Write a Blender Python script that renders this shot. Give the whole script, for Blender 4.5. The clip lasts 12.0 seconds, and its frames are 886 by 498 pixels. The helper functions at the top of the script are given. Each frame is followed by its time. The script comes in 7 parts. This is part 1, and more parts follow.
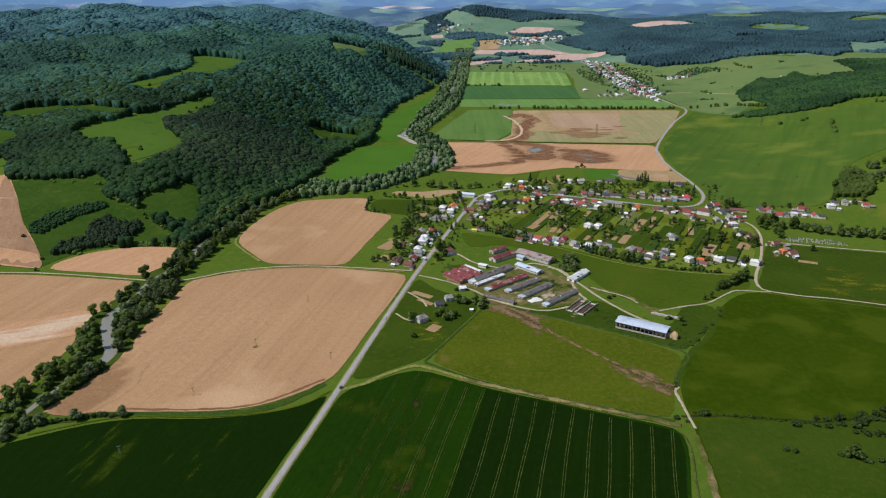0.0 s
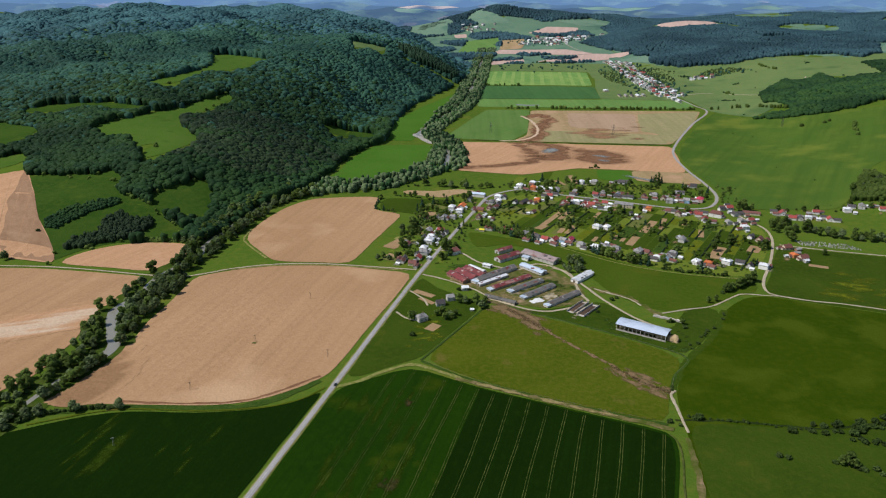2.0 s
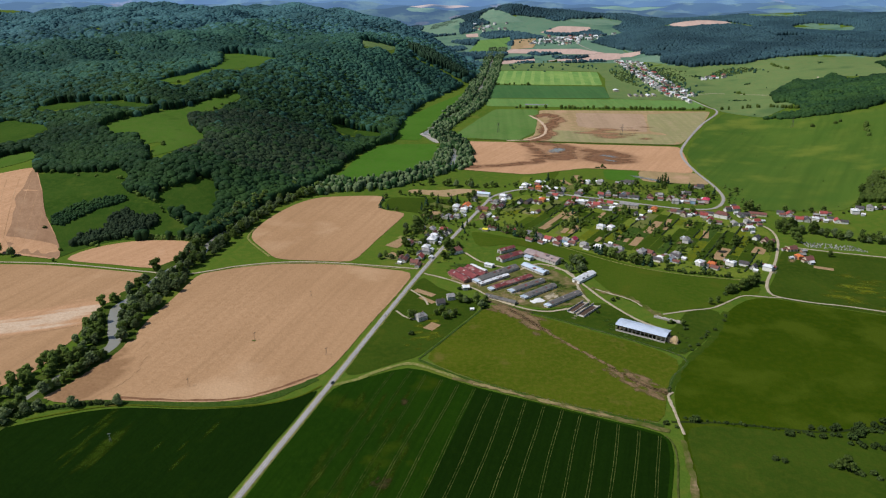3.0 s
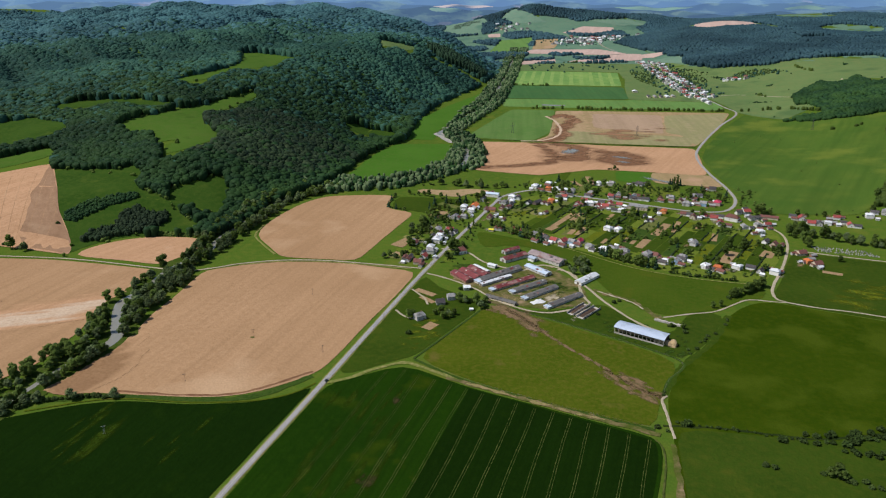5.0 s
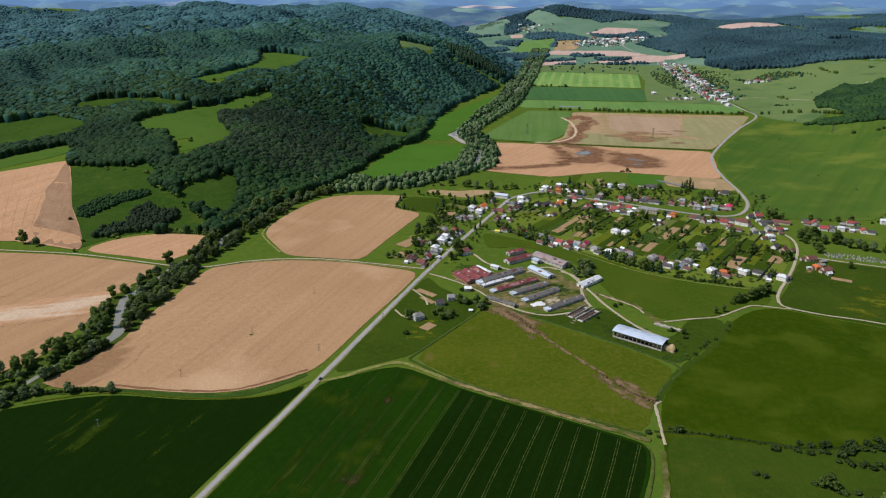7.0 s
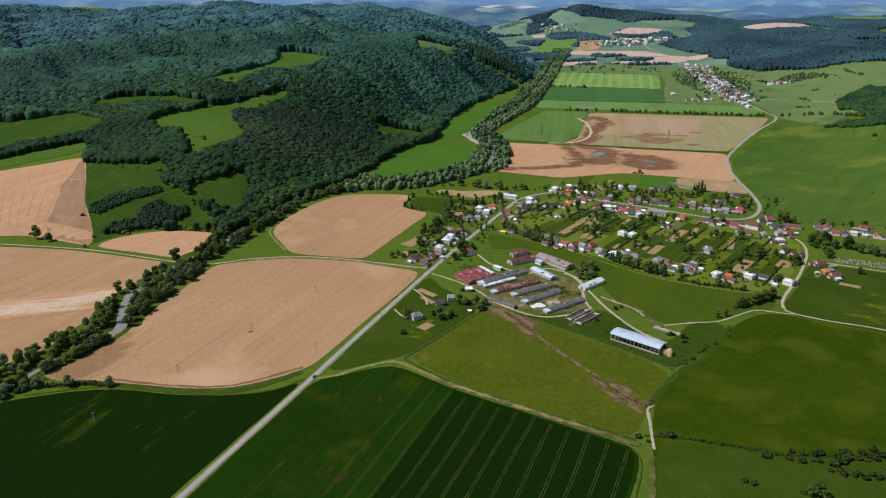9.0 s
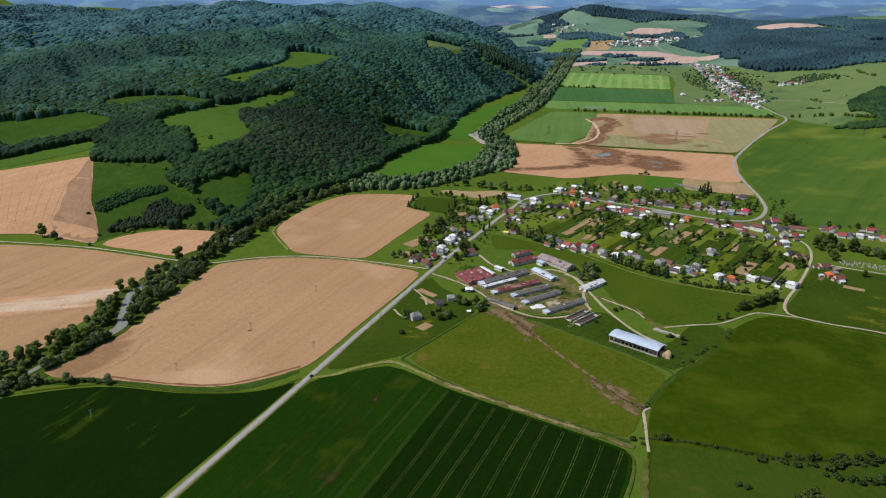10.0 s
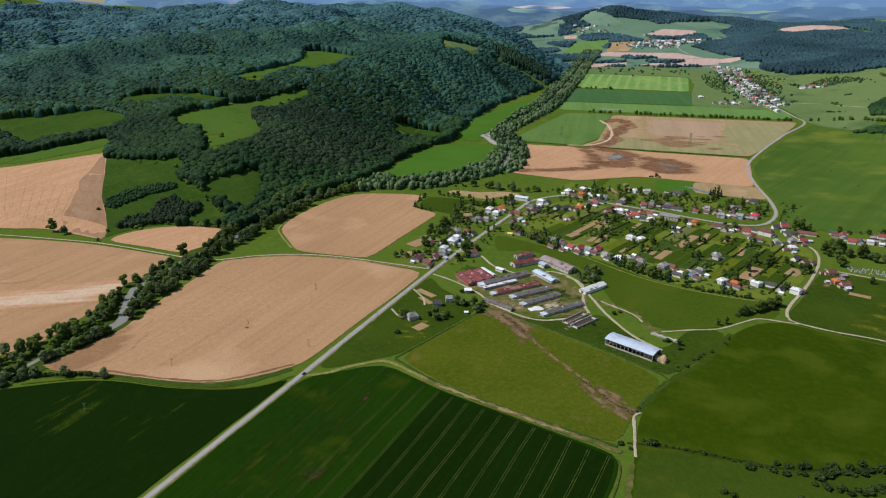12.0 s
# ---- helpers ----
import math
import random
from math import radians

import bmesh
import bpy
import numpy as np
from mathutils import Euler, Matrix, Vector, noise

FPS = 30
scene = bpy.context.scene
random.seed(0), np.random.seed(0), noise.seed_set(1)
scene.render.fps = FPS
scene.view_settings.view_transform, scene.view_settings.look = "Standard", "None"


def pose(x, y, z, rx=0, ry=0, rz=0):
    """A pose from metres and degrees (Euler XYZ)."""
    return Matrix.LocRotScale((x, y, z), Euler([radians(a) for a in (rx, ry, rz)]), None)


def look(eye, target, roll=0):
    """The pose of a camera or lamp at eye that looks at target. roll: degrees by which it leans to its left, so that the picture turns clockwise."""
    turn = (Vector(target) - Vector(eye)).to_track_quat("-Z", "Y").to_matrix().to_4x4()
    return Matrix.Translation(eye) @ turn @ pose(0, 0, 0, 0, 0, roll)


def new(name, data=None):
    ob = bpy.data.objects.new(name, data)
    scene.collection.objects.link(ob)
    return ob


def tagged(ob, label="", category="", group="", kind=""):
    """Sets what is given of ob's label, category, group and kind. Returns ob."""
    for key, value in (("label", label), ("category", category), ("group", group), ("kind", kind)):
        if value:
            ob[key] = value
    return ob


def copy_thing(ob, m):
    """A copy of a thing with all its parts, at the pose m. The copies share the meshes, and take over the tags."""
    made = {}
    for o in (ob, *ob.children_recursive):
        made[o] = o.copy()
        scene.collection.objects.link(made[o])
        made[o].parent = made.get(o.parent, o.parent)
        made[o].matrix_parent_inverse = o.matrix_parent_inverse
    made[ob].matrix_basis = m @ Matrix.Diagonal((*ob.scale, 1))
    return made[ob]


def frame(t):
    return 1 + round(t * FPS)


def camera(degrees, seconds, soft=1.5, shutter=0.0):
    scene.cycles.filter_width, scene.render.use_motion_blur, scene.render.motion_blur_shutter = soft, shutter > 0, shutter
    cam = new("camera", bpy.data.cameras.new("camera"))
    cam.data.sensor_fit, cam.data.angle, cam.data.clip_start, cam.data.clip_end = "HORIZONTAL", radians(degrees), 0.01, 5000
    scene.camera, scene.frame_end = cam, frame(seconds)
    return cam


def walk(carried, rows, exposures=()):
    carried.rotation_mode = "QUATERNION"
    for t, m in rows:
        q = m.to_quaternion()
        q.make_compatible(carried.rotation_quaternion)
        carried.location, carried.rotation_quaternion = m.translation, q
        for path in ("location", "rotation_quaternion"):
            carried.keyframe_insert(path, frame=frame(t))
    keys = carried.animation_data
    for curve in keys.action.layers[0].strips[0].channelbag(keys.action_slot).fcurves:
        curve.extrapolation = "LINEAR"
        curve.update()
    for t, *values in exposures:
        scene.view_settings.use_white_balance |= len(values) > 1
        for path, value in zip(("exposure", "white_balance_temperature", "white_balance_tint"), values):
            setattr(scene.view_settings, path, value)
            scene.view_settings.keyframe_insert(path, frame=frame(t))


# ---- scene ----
cam = camera(62.0, 12.0, soft=1.2)
PATH = [
    (0, (-2.651, 1.492, 348.904), (-11.2022, 94.9598, 314.3974), 0.1),
    (0.5, (4.264, 2.042, 348.919), (-5.1845, 95.4273, 314.4241), 0.1),
    (1, (11.145, 2.621, 348.925), (0.7980, 95.8943, 314.3853), 0.1),
    (1.5, (17.831, 3.150, 348.878), (6.6305, 96.3025, 314.2775), 0.1),
    (2, (24.347, 3.698, 348.804), (12.3443, 96.7670, 314.2473), 0.1),
    (2.5, (31.055, 4.583, 348.772), (18.2066, 97.5240, 314.1753), 0.1),
    (3, (38.037, 5.596, 348.857), (24.3374, 98.3954, 314.2070), 0.1),
    (5, (64.893, 8.878, 349.140), (47.9414, 101.1376, 314.4861), 0.1),
    (5.5, (71.406, 10.031, 349.247), (53.6578, 102.1240, 314.5500), 0.1),
    (6, (77.947, 11.277, 349.381), (59.3994, 103.2133, 314.6859), 0.1),
    (6.5, (84.580, 12.613, 349.467), (65.2320, 104.4026, 314.8208), 0.2),
    (7, (91.101, 14.126, 349.599), (70.9448, 105.7543, 314.9880), 0.2),
    (9, (117.772, 19.675, 350.975), (94.4260, 110.5108, 316.2806), 0.2),
    (9.5, (124.387, 21.463, 351.199), (100.2425, 112.0917, 316.5071), 0.2),
    (10, (130.908, 23.359, 351.396), (106.0035, 113.7764, 316.6890), 0.2),
    (10.5, (137.485, 25.132, 351.692), (111.8438, 115.3500, 317.0041), 0.3),
    (11, (143.951, 26.774, 351.894), (117.5596, 116.7941, 317.2553), 0.3),
    (11.5, (150.263, 28.708, 351.957), (123.1716, 118.4808, 317.2176), 0.3),
    (12, (156.226, 30.774, 351.995), (128.4667, 120.3536, 317.2833), 0.4),
]
walk(cam, [(t, look(eye, target, roll)) for t, eye, target, roll in PATH])

# ---- light ----
SUN_UP, SUN_AZ = 52.0, -108.0  # degrees above the horizon; degrees from +y towards +x
world = bpy.data.worlds.new("sky")
scene.world = world
world.use_nodes = True
wn, wl = world.node_tree.nodes, world.node_tree.links
sky = wn.new("ShaderNodeTexSky")
sky.sky_type, sky.sun_disc = "NISHITA", False
sky.sun_elevation, sky.sun_rotation = radians(SUN_UP), radians(SUN_AZ)
sky.air_density, sky.dust_density, sky.ozone_density = 1.0, 0.6, 1.5
wn["Background"].inputs["Strength"].default_value = 0.090
wl.new(sky.outputs[0], wn["Background"].inputs["Color"])
sun = new("sun", bpy.data.lights.new("sun", "SUN"))
sun.data.energy, sun.data.angle, sun.data.color = 4.35, radians(0.6), (1.0, 0.96, 0.90)
sun.matrix_world = look((0, 0, 900), (-math.sin(radians(SUN_AZ)) * math.cos(radians(SUN_UP)),
                                      -math.cos(radians(SUN_AZ)) * math.cos(radians(SUN_UP)), 900 - math.sin(radians(SUN_UP))))

# ---- materials ----


def blank(name, rough=0.9, metal=0.0, gloss=0.2):
    m = bpy.data.materials.new(name)
    m.use_nodes = True
    b = m.node_tree.nodes["Principled BSDF"]
    b.inputs["Roughness"].default_value, b.inputs["Metallic"].default_value = rough, metal
    b.inputs["Specular IOR Level"].default_value = gloss
    return m, m.node_tree.nodes, m.node_tree.links, b


def mixed(n, l, fac, a, b, kind="MIX"):
    x = n.new("ShaderNodeMix")
    x.data_type, x.blend_type = "RGBA", kind
    for socket, v in ((x.inputs[0], fac), (x.inputs[6], a), (x.inputs[7], b)):
        if isinstance(v, (int, float)):
            socket.default_value = v
        elif isinstance(v, tuple):
            socket.default_value = (*v, 1)
        else:
            l.new(v, socket)
    return x.outputs[2]


def grain(n, l, place, size, lo=0.35, hi=0.65, detail=4.0, stretch=(1, 1, 1), turn=0.0, top=1.0):
    """Noise of that size in metres, spread to 0..1 between lo and hi."""
    mp = n.new("ShaderNodeMapping")
    mp.inputs["Rotation"].default_value = (0, 0, radians(-turn))
    mp.inputs["Scale"].default_value = tuple(s / size for s in stretch)
    if turn:
        first = n.new("ShaderNodeMapping")
        first.inputs["Rotation"].default_value = (0, 0, radians(-turn))
        l.new(place, first.inputs[0])
        mp.inputs["Rotation"].default_value = (0, 0, 0)
        place = first.outputs[0]
    t = n.new("ShaderNodeTexNoise")
    t.inputs["Scale"].default_value, t.inputs["Detail"].default_value = 1.0, detail
    r = n.new("ShaderNodeMapRange")
    r.inputs[1].default_value, r.inputs[2].default_value, r.inputs[4].default_value = lo, hi, top
    l.new(place, mp.inputs[0])
    l.new(mp.outputs[0], t.inputs["Vector"])
    l.new(t.outputs[0], r.inputs[0])
    return r.outputs[0]


RECIPES = {}


def tones(n, l, place, a, b, c, big, fine, streak, turn, patch, patch_at, patch_size):
    """Ground colour: two tones in large drifts, a third in fine grain, streaks along a direction, and patches of their own."""
    col = mixed(n, l, grain(n, l, place, big), a, b)
    col = mixed(n, l, grain(n, l, place, fine, 0.42, 0.75), col, c)
    if streak:
        col = mixed(n, l, grain(n, l, place, streak, 0.4, 0.7, 2.0, (0.03, 1, 1), turn, 0.6), col, tuple(v * 0.86 for v in a))
        col = mixed(n, l, grain(n, l, place, streak * 4, 0.45, 0.75, 2.0, (0.05, 1, 1), turn, 0.45), col, tuple(min(1, v * 1.12) for v in b))
    if patch:
        col = mixed(n, l, grain(n, l, place, patch_size, patch_at, patch_at + 0.12, 5.0), col, patch)
    return mixed(n, l, grain(n, l, place, 1.6, 0.3, 0.9), col, mixed(n, l, 0.22, col, (0, 0, 0)))


def clods(n, l, bs, place):
    """The fine relief of soil and grass."""
    bump = n.new("ShaderNodeBump")
    bump.inputs["Strength"].default_value, bump.inputs["Distance"].default_value = 0.5, 0.6
    l.new(grain(n, l, place, 3.0, 0.2, 0.8), bump.inputs["Height"])
    l.new(bump.outputs[0], bs.inputs["Normal"])


def earth(name, a, b, c, big=140, fine=7, streak=0.0, turn=0.0, rough=0.95, patch=None, patch_at=0.6, patch_size=60):
    """Ground cover with fine relief."""
    m, n, l, bs = blank(name, rough, 0, 0.02)
    place = n.new("ShaderNodeNewGeometry").outputs["Position"]
    RECIPES[name] = (a, b, c, big, fine, streak, turn, patch, patch_at, patch_size)
    l.new(tones(n, l, place, *RECIPES[name]), bs.inputs["Base Color"])
    clods(n, l, bs, place)
    return m


def leaf(name, a, b, c, rough=0.6, thin=0.0, relief=0.9):
    """Foliage: each clump has its own tone, leafy relief, and some light through thin leaves."""
    m, n, l, bs = blank(name, rough, 0, 0.05)
    geo = n.new("ShaderNodeNewGeometry")
    info = n.new("ShaderNodeObjectInfo")
    place = geo.outputs["Position"]
    col = mixed(n, l, geo.outputs["Random Per Island"], a, b)
    col = mixed(n, l, grain(n, l, place, 45, 0.45, 0.62), col, c)
    col = mixed(n, l, grain(n, l, place, 240, 0.42, 0.62, 3.0, top=0.7), col, tuple(v * 0.6 for v in a))
    hue = n.new("ShaderNodeHueSaturation")
    v = n.new("ShaderNodeMapRange")
    v.inputs[3].default_value, v.inputs[4].default_value = 0.78, 1.40
    l.new(info.outputs["Random"], v.inputs[0])
    l.new(v.outputs[0], hue.inputs["Value"])
    l.new(col, hue.inputs["Color"])
    tuft = mixed(n, l, grain(n, l, place, 2.4, 0.40, 0.66), hue.outputs[0], mixed(n, l, 0.28, hue.outputs[0], (0.006, 0.012, 0.006)))
    l.new(tuft, bs.inputs["Base Color"])
    bump = n.new("ShaderNodeBump")
    bump.inputs["Strength"].default_value, bump.inputs["Distance"].default_value = 0.5, relief
    l.new(grain(n, l, place, 2.6, 0.25, 0.75, 3.0), bump.inputs["Height"])
    l.new(bump.outputs[0], bs.inputs["Normal"])
    if thin:
        back = n.new("ShaderNodeBsdfTranslucent")
        l.new(mixed(n, l, 0.5, tuft, (0.16, 0.24, 0.05)), back.inputs["Color"])
        mix = n.new("ShaderNodeMixShader")
        mix.inputs[0].default_value = thin
        l.new(bs.outputs[0], mix.inputs[1])
        l.new(back.outputs[0], mix.inputs[2])
        l.new(mix.outputs[0], n["Material Output"].inputs["Surface"])
    return m


def surface(name, a, b, size=3.0, rough=0.8, metal=0.0, stain=None, lines=0.0, gloss=0.3):
    """Built things: a base tone with blotches, worn stains and, on sheets, ribs along the object's own x."""
    m, n, l, bs = blank(name, rough, metal, gloss)
    place = n.new("ShaderNodeTexCoord").outputs["Object"]
    info = n.new("ShaderNodeObjectInfo")
    off = n.new("ShaderNodeVectorMath")
    l.new(place, off.inputs[0])
    l.new(info.outputs["Location"], off.inputs[1])
    place = off.outputs[0]
    col = mixed(n, l, grain(n, l, place, size), a, b)
    if stain:
        col = mixed(n, l, grain(n, l, place, size * 1.7, 0.55, 0.68, 6.0), col, stain)
    col = mixed(n, l, grain(n, l, place, 0.35, 0.3, 0.9), col, mixed(n, l, 0.2, col, (0, 0, 0)))
    hue = n.new("ShaderNodeHueSaturation")
    v = n.new("ShaderNodeMapRange")
    v.inputs[3].default_value, v.inputs[4].default_value = 0.82, 1.12
    l.new(info.outputs["Random"], v.inputs[0])
    l.new(v.outputs[0], hue.inputs["Value"])
    l.new(col, hue.inputs["Color"])
    l.new(hue.outputs[0], bs.inputs["Base Color"])
    if lines:
        w = n.new("ShaderNodeTexWave")
        w.inputs["Scale"].default_value = 1 / lines
        l.new(place, w.inputs["Vector"])
        bump = n.new("ShaderNodeBump")
        bump.inputs["Strength"].default_value, bump.inputs["Distance"].default_value = 0.6, 0.08
        l.new(w.outputs[0], bump.inputs["Height"])
        l.new(bump.outputs[0], bs.inputs["Normal"])
    return m


MEADOW = earth("meadow", (0.0594, 0.1107, 0.0128), (0.0800, 0.1323, 0.0155), (0.0982, 0.1298, 0.0182), 170, 9, patch=(0.1226, 0.1419, 0.0218), patch_at=0.60, patch_size=90)
PASTURE = earth("pasture_grass", (0.0504, 0.0787, 0.0042), (0.0687, 0.0933, 0.0063), (0.0928, 0.1016, 0.0112), 70, 5, patch=(0.1160, 0.1036, 0.0208), patch_at=0.61, patch_size=26)
LUSH = earth("lush_grass", (0.0274, 0.0541, 0.0049), (0.0381, 0.0686, 0.0064), (0.0471, 0.0692, 0.0073), 70, 6, patch=(0.0647, 0.0791, 0.0089), patch_at=0.62, patch_size=35)
HILL_GRASS = earth("hill_meadow_grass", (0.0488, 0.1062, 0.0135), (0.0624, 0.1206, 0.0169), (0.0702, 0.1152, 0.0203), 120, 12, patch=(0.0409, 0.0846, 0.0121), patch_at=0.58, patch_size=45)
SLOPE_GRASS = earth("slope_grass", (0.0484, 0.1024, 0.0154), (0.0678, 0.1195, 0.0184), (0.0871, 0.1302, 0.0205), 260, 60, streak=14, turn=66, patch=(0.1185, 0.1558, 0.0246), patch_at=0.55, patch_size=150)
WHEAT = earth("wheat_green", (0.0079, 0.0272, 0.0013), (0.0108, 0.0346, 0.0015), (0.0128, 0.0366, 0.0019), 110, 7, streak=3.0, turn=82, patch=(0.0292, 0.0484, 0.0024), patch_at=0.585, patch_size=48)
SOIL = earth("dry_soil", (0.3519, 0.2115, 0.1134), (0.4131, 0.2541, 0.1422), (0.3346, 0.1988, 0.1053), 190, 6, streak=7.0, turn=83, patch=(0.4641, 0.3026, 0.1800), patch_at=0.56, patch_size=150)
SOIL_B = earth("dry_soil_light", (0.4413, 0.2595, 0.1458), (0.4938, 0.2938, 0.1730), (0.3887, 0.2203, 0.1202), 120, 6, streak=2.6, turn=70, patch=(0.5253, 0.3427, 0.2186), patch_at=0.66, patch_size=70)
STUBBLE = earth("sparse_stubble", (0.3100, 0.2216, 0.1145), (0.3875, 0.2646, 0.1574), (0.2454, 0.2092, 0.0859), 130, 9, streak=9, turn=95, patch=(0.4262, 0.2707, 0.1717), patch_at=0.58, patch_size=80)
WET = earth("wet_soil", (0.1568, 0.0804, 0.0462), (0.1947, 0.1025, 0.0574), (0.2375, 0.1271, 0.0700), 40, 8)
PALE = earth("pale_sand", (0.560, 0.430, 0.320), (0.500, 0.370, 0.260), (0.430, 0.300, 0.200), 26, 4, streak=2.4, turn=25)
DIRT = earth("dirt_track", (0.380, 0.325, 0.235), (0.440, 0.380, 0.285), (0.290, 0.250, 0.160), 25, 2.5)
YARD = earth("trodden_yard", (0.0721, 0.0920, 0.0166), (0.1958, 0.1455, 0.0736), (0.0618, 0.0845, 0.0129), 16, 5, patch=(0.2782, 0.1971, 0.1196), patch_at=0.58, patch_size=18)
MUD = earth("trampled_mud", (0.165, 0.118, 0.066), (0.120, 0.108, 0.044), (0.085, 0.095, 0.024), 14, 3)
VERGE = earth("dry_verge_grass", (0.180, 0.190, 0.050), (0.120, 0.150, 0.030), (0.300, 0.260, 0.110), 22, 2.5)
BED = earth("garden_soil", (0.300, 0.200, 0.110), (0.360, 0.240, 0.140), (0.230, 0.160, 0.075), 20, 2.0)
PLOT_A = earth("garden_grass", (0.0856, 0.1372, 0.0131), (0.1141, 0.1584, 0.0197), (0.1597, 0.1742, 0.0328), 24, 3)
PLOT_B = earth("garden_vegetables", (0.110, 0.130, 0.035), (0.150, 0.150, 0.050), (0.075, 0.110, 0.020), 16, 2)
FLOOR = earth("wood_floor", (0.020, 0.035, 0.008), (0.030, 0.045, 0.010), (0.015, 0.026, 0.006), 30, 5)
ASPHALT = earth("grey_asphalt", (0.300, 0.290, 0.280), (0.340, 0.330, 0.320), (0.270, 0.260, 0.250), 30, 1.5, rough=0.85)
WATER, wnn, wll, wb = blank("river_water", 0.25, 0, 0.5)
wb.inputs["Base Color"].default_value = (0.21, 0.205, 0.175, 1)
LEAF = leaf("broad_leaves", (0.1000, 0.1618, 0.0340), (0.1850, 0.2446, 0.0595), (0.1450, 0.2088, 0.0476), thin=0.5)
WILLOW = leaf("willow_leaves", (0.1357, 0.1892, 0.0777), (0.2357, 0.2882, 0.1418), (0.1782, 0.2310, 0.1008), thin=0.5)
NEEDLE = leaf("conifer_needles", (0.024, 0.058, 0.032), (0.042, 0.084, 0.044), (0.032, 0.066, 0.036))
WOODS = leaf("woodland_leaves", (0.0104, 0.0324, 0.0126), (0.0266, 0.0648, 0.0198), (0.0304, 0.0691, 0.0180), relief=1.0)
WOODS_DARK = leaf("oak_wood_leaves", (0.0130, 0.0247, 0.0133), (0.0300, 0.0456, 0.0199), (0.0210, 0.0380, 0.0162), relief=1.0)
# far wood: blue distance haze is mixed into the leaf colour
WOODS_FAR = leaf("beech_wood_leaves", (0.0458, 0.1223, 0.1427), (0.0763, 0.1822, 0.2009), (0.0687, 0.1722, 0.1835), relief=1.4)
DAMP = earth("damp_soil", (0.2700, 0.1530, 0.0864), (0.3100, 0.1782, 0.1024), (0.2300, 0.1278, 0.0736), 40, 8)
WEEDS = earth("tall_weeds", (0.026, 0.058, 0.008), (0.040, 0.078, 0.012), (0.058, 0.088, 0.018), 18, 2.5)
BARK = surface("bark", (0.10, 0.075, 0.055), (0.15, 0.115, 0.085), 0.5, 0.95)


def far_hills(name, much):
    """The last ranges of hills, a plain backdrop of distance: a patchwork of fields and woods, hazed by blue emission.
    """
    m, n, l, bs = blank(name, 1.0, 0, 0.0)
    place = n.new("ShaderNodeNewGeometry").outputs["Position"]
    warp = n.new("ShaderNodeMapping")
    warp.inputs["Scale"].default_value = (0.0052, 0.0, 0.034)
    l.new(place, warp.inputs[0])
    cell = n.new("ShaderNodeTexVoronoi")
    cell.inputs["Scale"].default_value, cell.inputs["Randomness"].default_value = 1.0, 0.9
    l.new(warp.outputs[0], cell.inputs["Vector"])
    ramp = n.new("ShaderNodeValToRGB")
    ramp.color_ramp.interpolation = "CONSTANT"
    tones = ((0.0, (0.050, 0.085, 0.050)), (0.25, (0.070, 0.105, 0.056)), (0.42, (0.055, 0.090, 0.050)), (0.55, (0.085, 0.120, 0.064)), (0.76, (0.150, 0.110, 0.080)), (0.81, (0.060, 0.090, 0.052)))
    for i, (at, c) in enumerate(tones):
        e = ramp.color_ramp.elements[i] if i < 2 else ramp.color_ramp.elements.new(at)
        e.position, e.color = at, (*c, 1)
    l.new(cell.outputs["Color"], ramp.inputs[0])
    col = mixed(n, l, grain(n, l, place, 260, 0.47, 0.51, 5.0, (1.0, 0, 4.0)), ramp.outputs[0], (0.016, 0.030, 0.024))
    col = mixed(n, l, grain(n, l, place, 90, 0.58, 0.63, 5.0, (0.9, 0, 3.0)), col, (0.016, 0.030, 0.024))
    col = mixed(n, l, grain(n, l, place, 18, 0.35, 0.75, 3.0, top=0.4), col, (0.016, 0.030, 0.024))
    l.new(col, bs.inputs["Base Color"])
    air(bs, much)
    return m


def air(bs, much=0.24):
    """Blue haze put in as an emission glow, on the backdrop alone."""
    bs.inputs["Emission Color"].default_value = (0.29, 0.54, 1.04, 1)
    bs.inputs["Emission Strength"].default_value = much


def horizon_field(name, a, b):
    """A field on the backdrop hills, with the same emitted haze."""
    m = earth(name, a, b, a, 160, 30)
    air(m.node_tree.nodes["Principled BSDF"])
    return m


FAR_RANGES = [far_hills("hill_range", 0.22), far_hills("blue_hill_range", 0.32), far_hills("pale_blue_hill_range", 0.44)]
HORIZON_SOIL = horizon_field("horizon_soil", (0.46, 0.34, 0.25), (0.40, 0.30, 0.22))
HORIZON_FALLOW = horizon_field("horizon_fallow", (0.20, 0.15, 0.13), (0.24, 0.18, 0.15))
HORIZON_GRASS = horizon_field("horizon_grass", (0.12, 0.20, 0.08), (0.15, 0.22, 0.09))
# grass colour carries the blue haze of its distance
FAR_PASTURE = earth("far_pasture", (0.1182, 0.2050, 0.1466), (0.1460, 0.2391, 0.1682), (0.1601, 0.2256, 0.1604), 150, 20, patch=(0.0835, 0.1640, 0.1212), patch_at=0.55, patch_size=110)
TRAM = earth("tramline_wheat", (0.0680, 0.0833, 0.0204), (0.1020, 0.1105, 0.0323), (0.0306, 0.0527, 0.0085), 30, 4)
VIVID = earth("vivid_meadow_grass", (0.0473, 0.1276, 0.0119), (0.0605, 0.1465, 0.0158), (0.0662, 0.1323, 0.0198), 90, 9)
BANK = earth("river_bank_grass", (0.030, 0.060, 0.005), (0.045, 0.080, 0.008), (0.075, 0.085, 0.025), 14, 3)
PASTURE_DARK = earth("grazed_pasture_grass", (0.0224, 0.0470, 0.0012), (0.0312, 0.0569, 0.0018), (0.0397, 0.0604, 0.0024), 90, 7, patch=(0.0480, 0.0727, 0.0043), patch_at=0.50, patch_size=60)
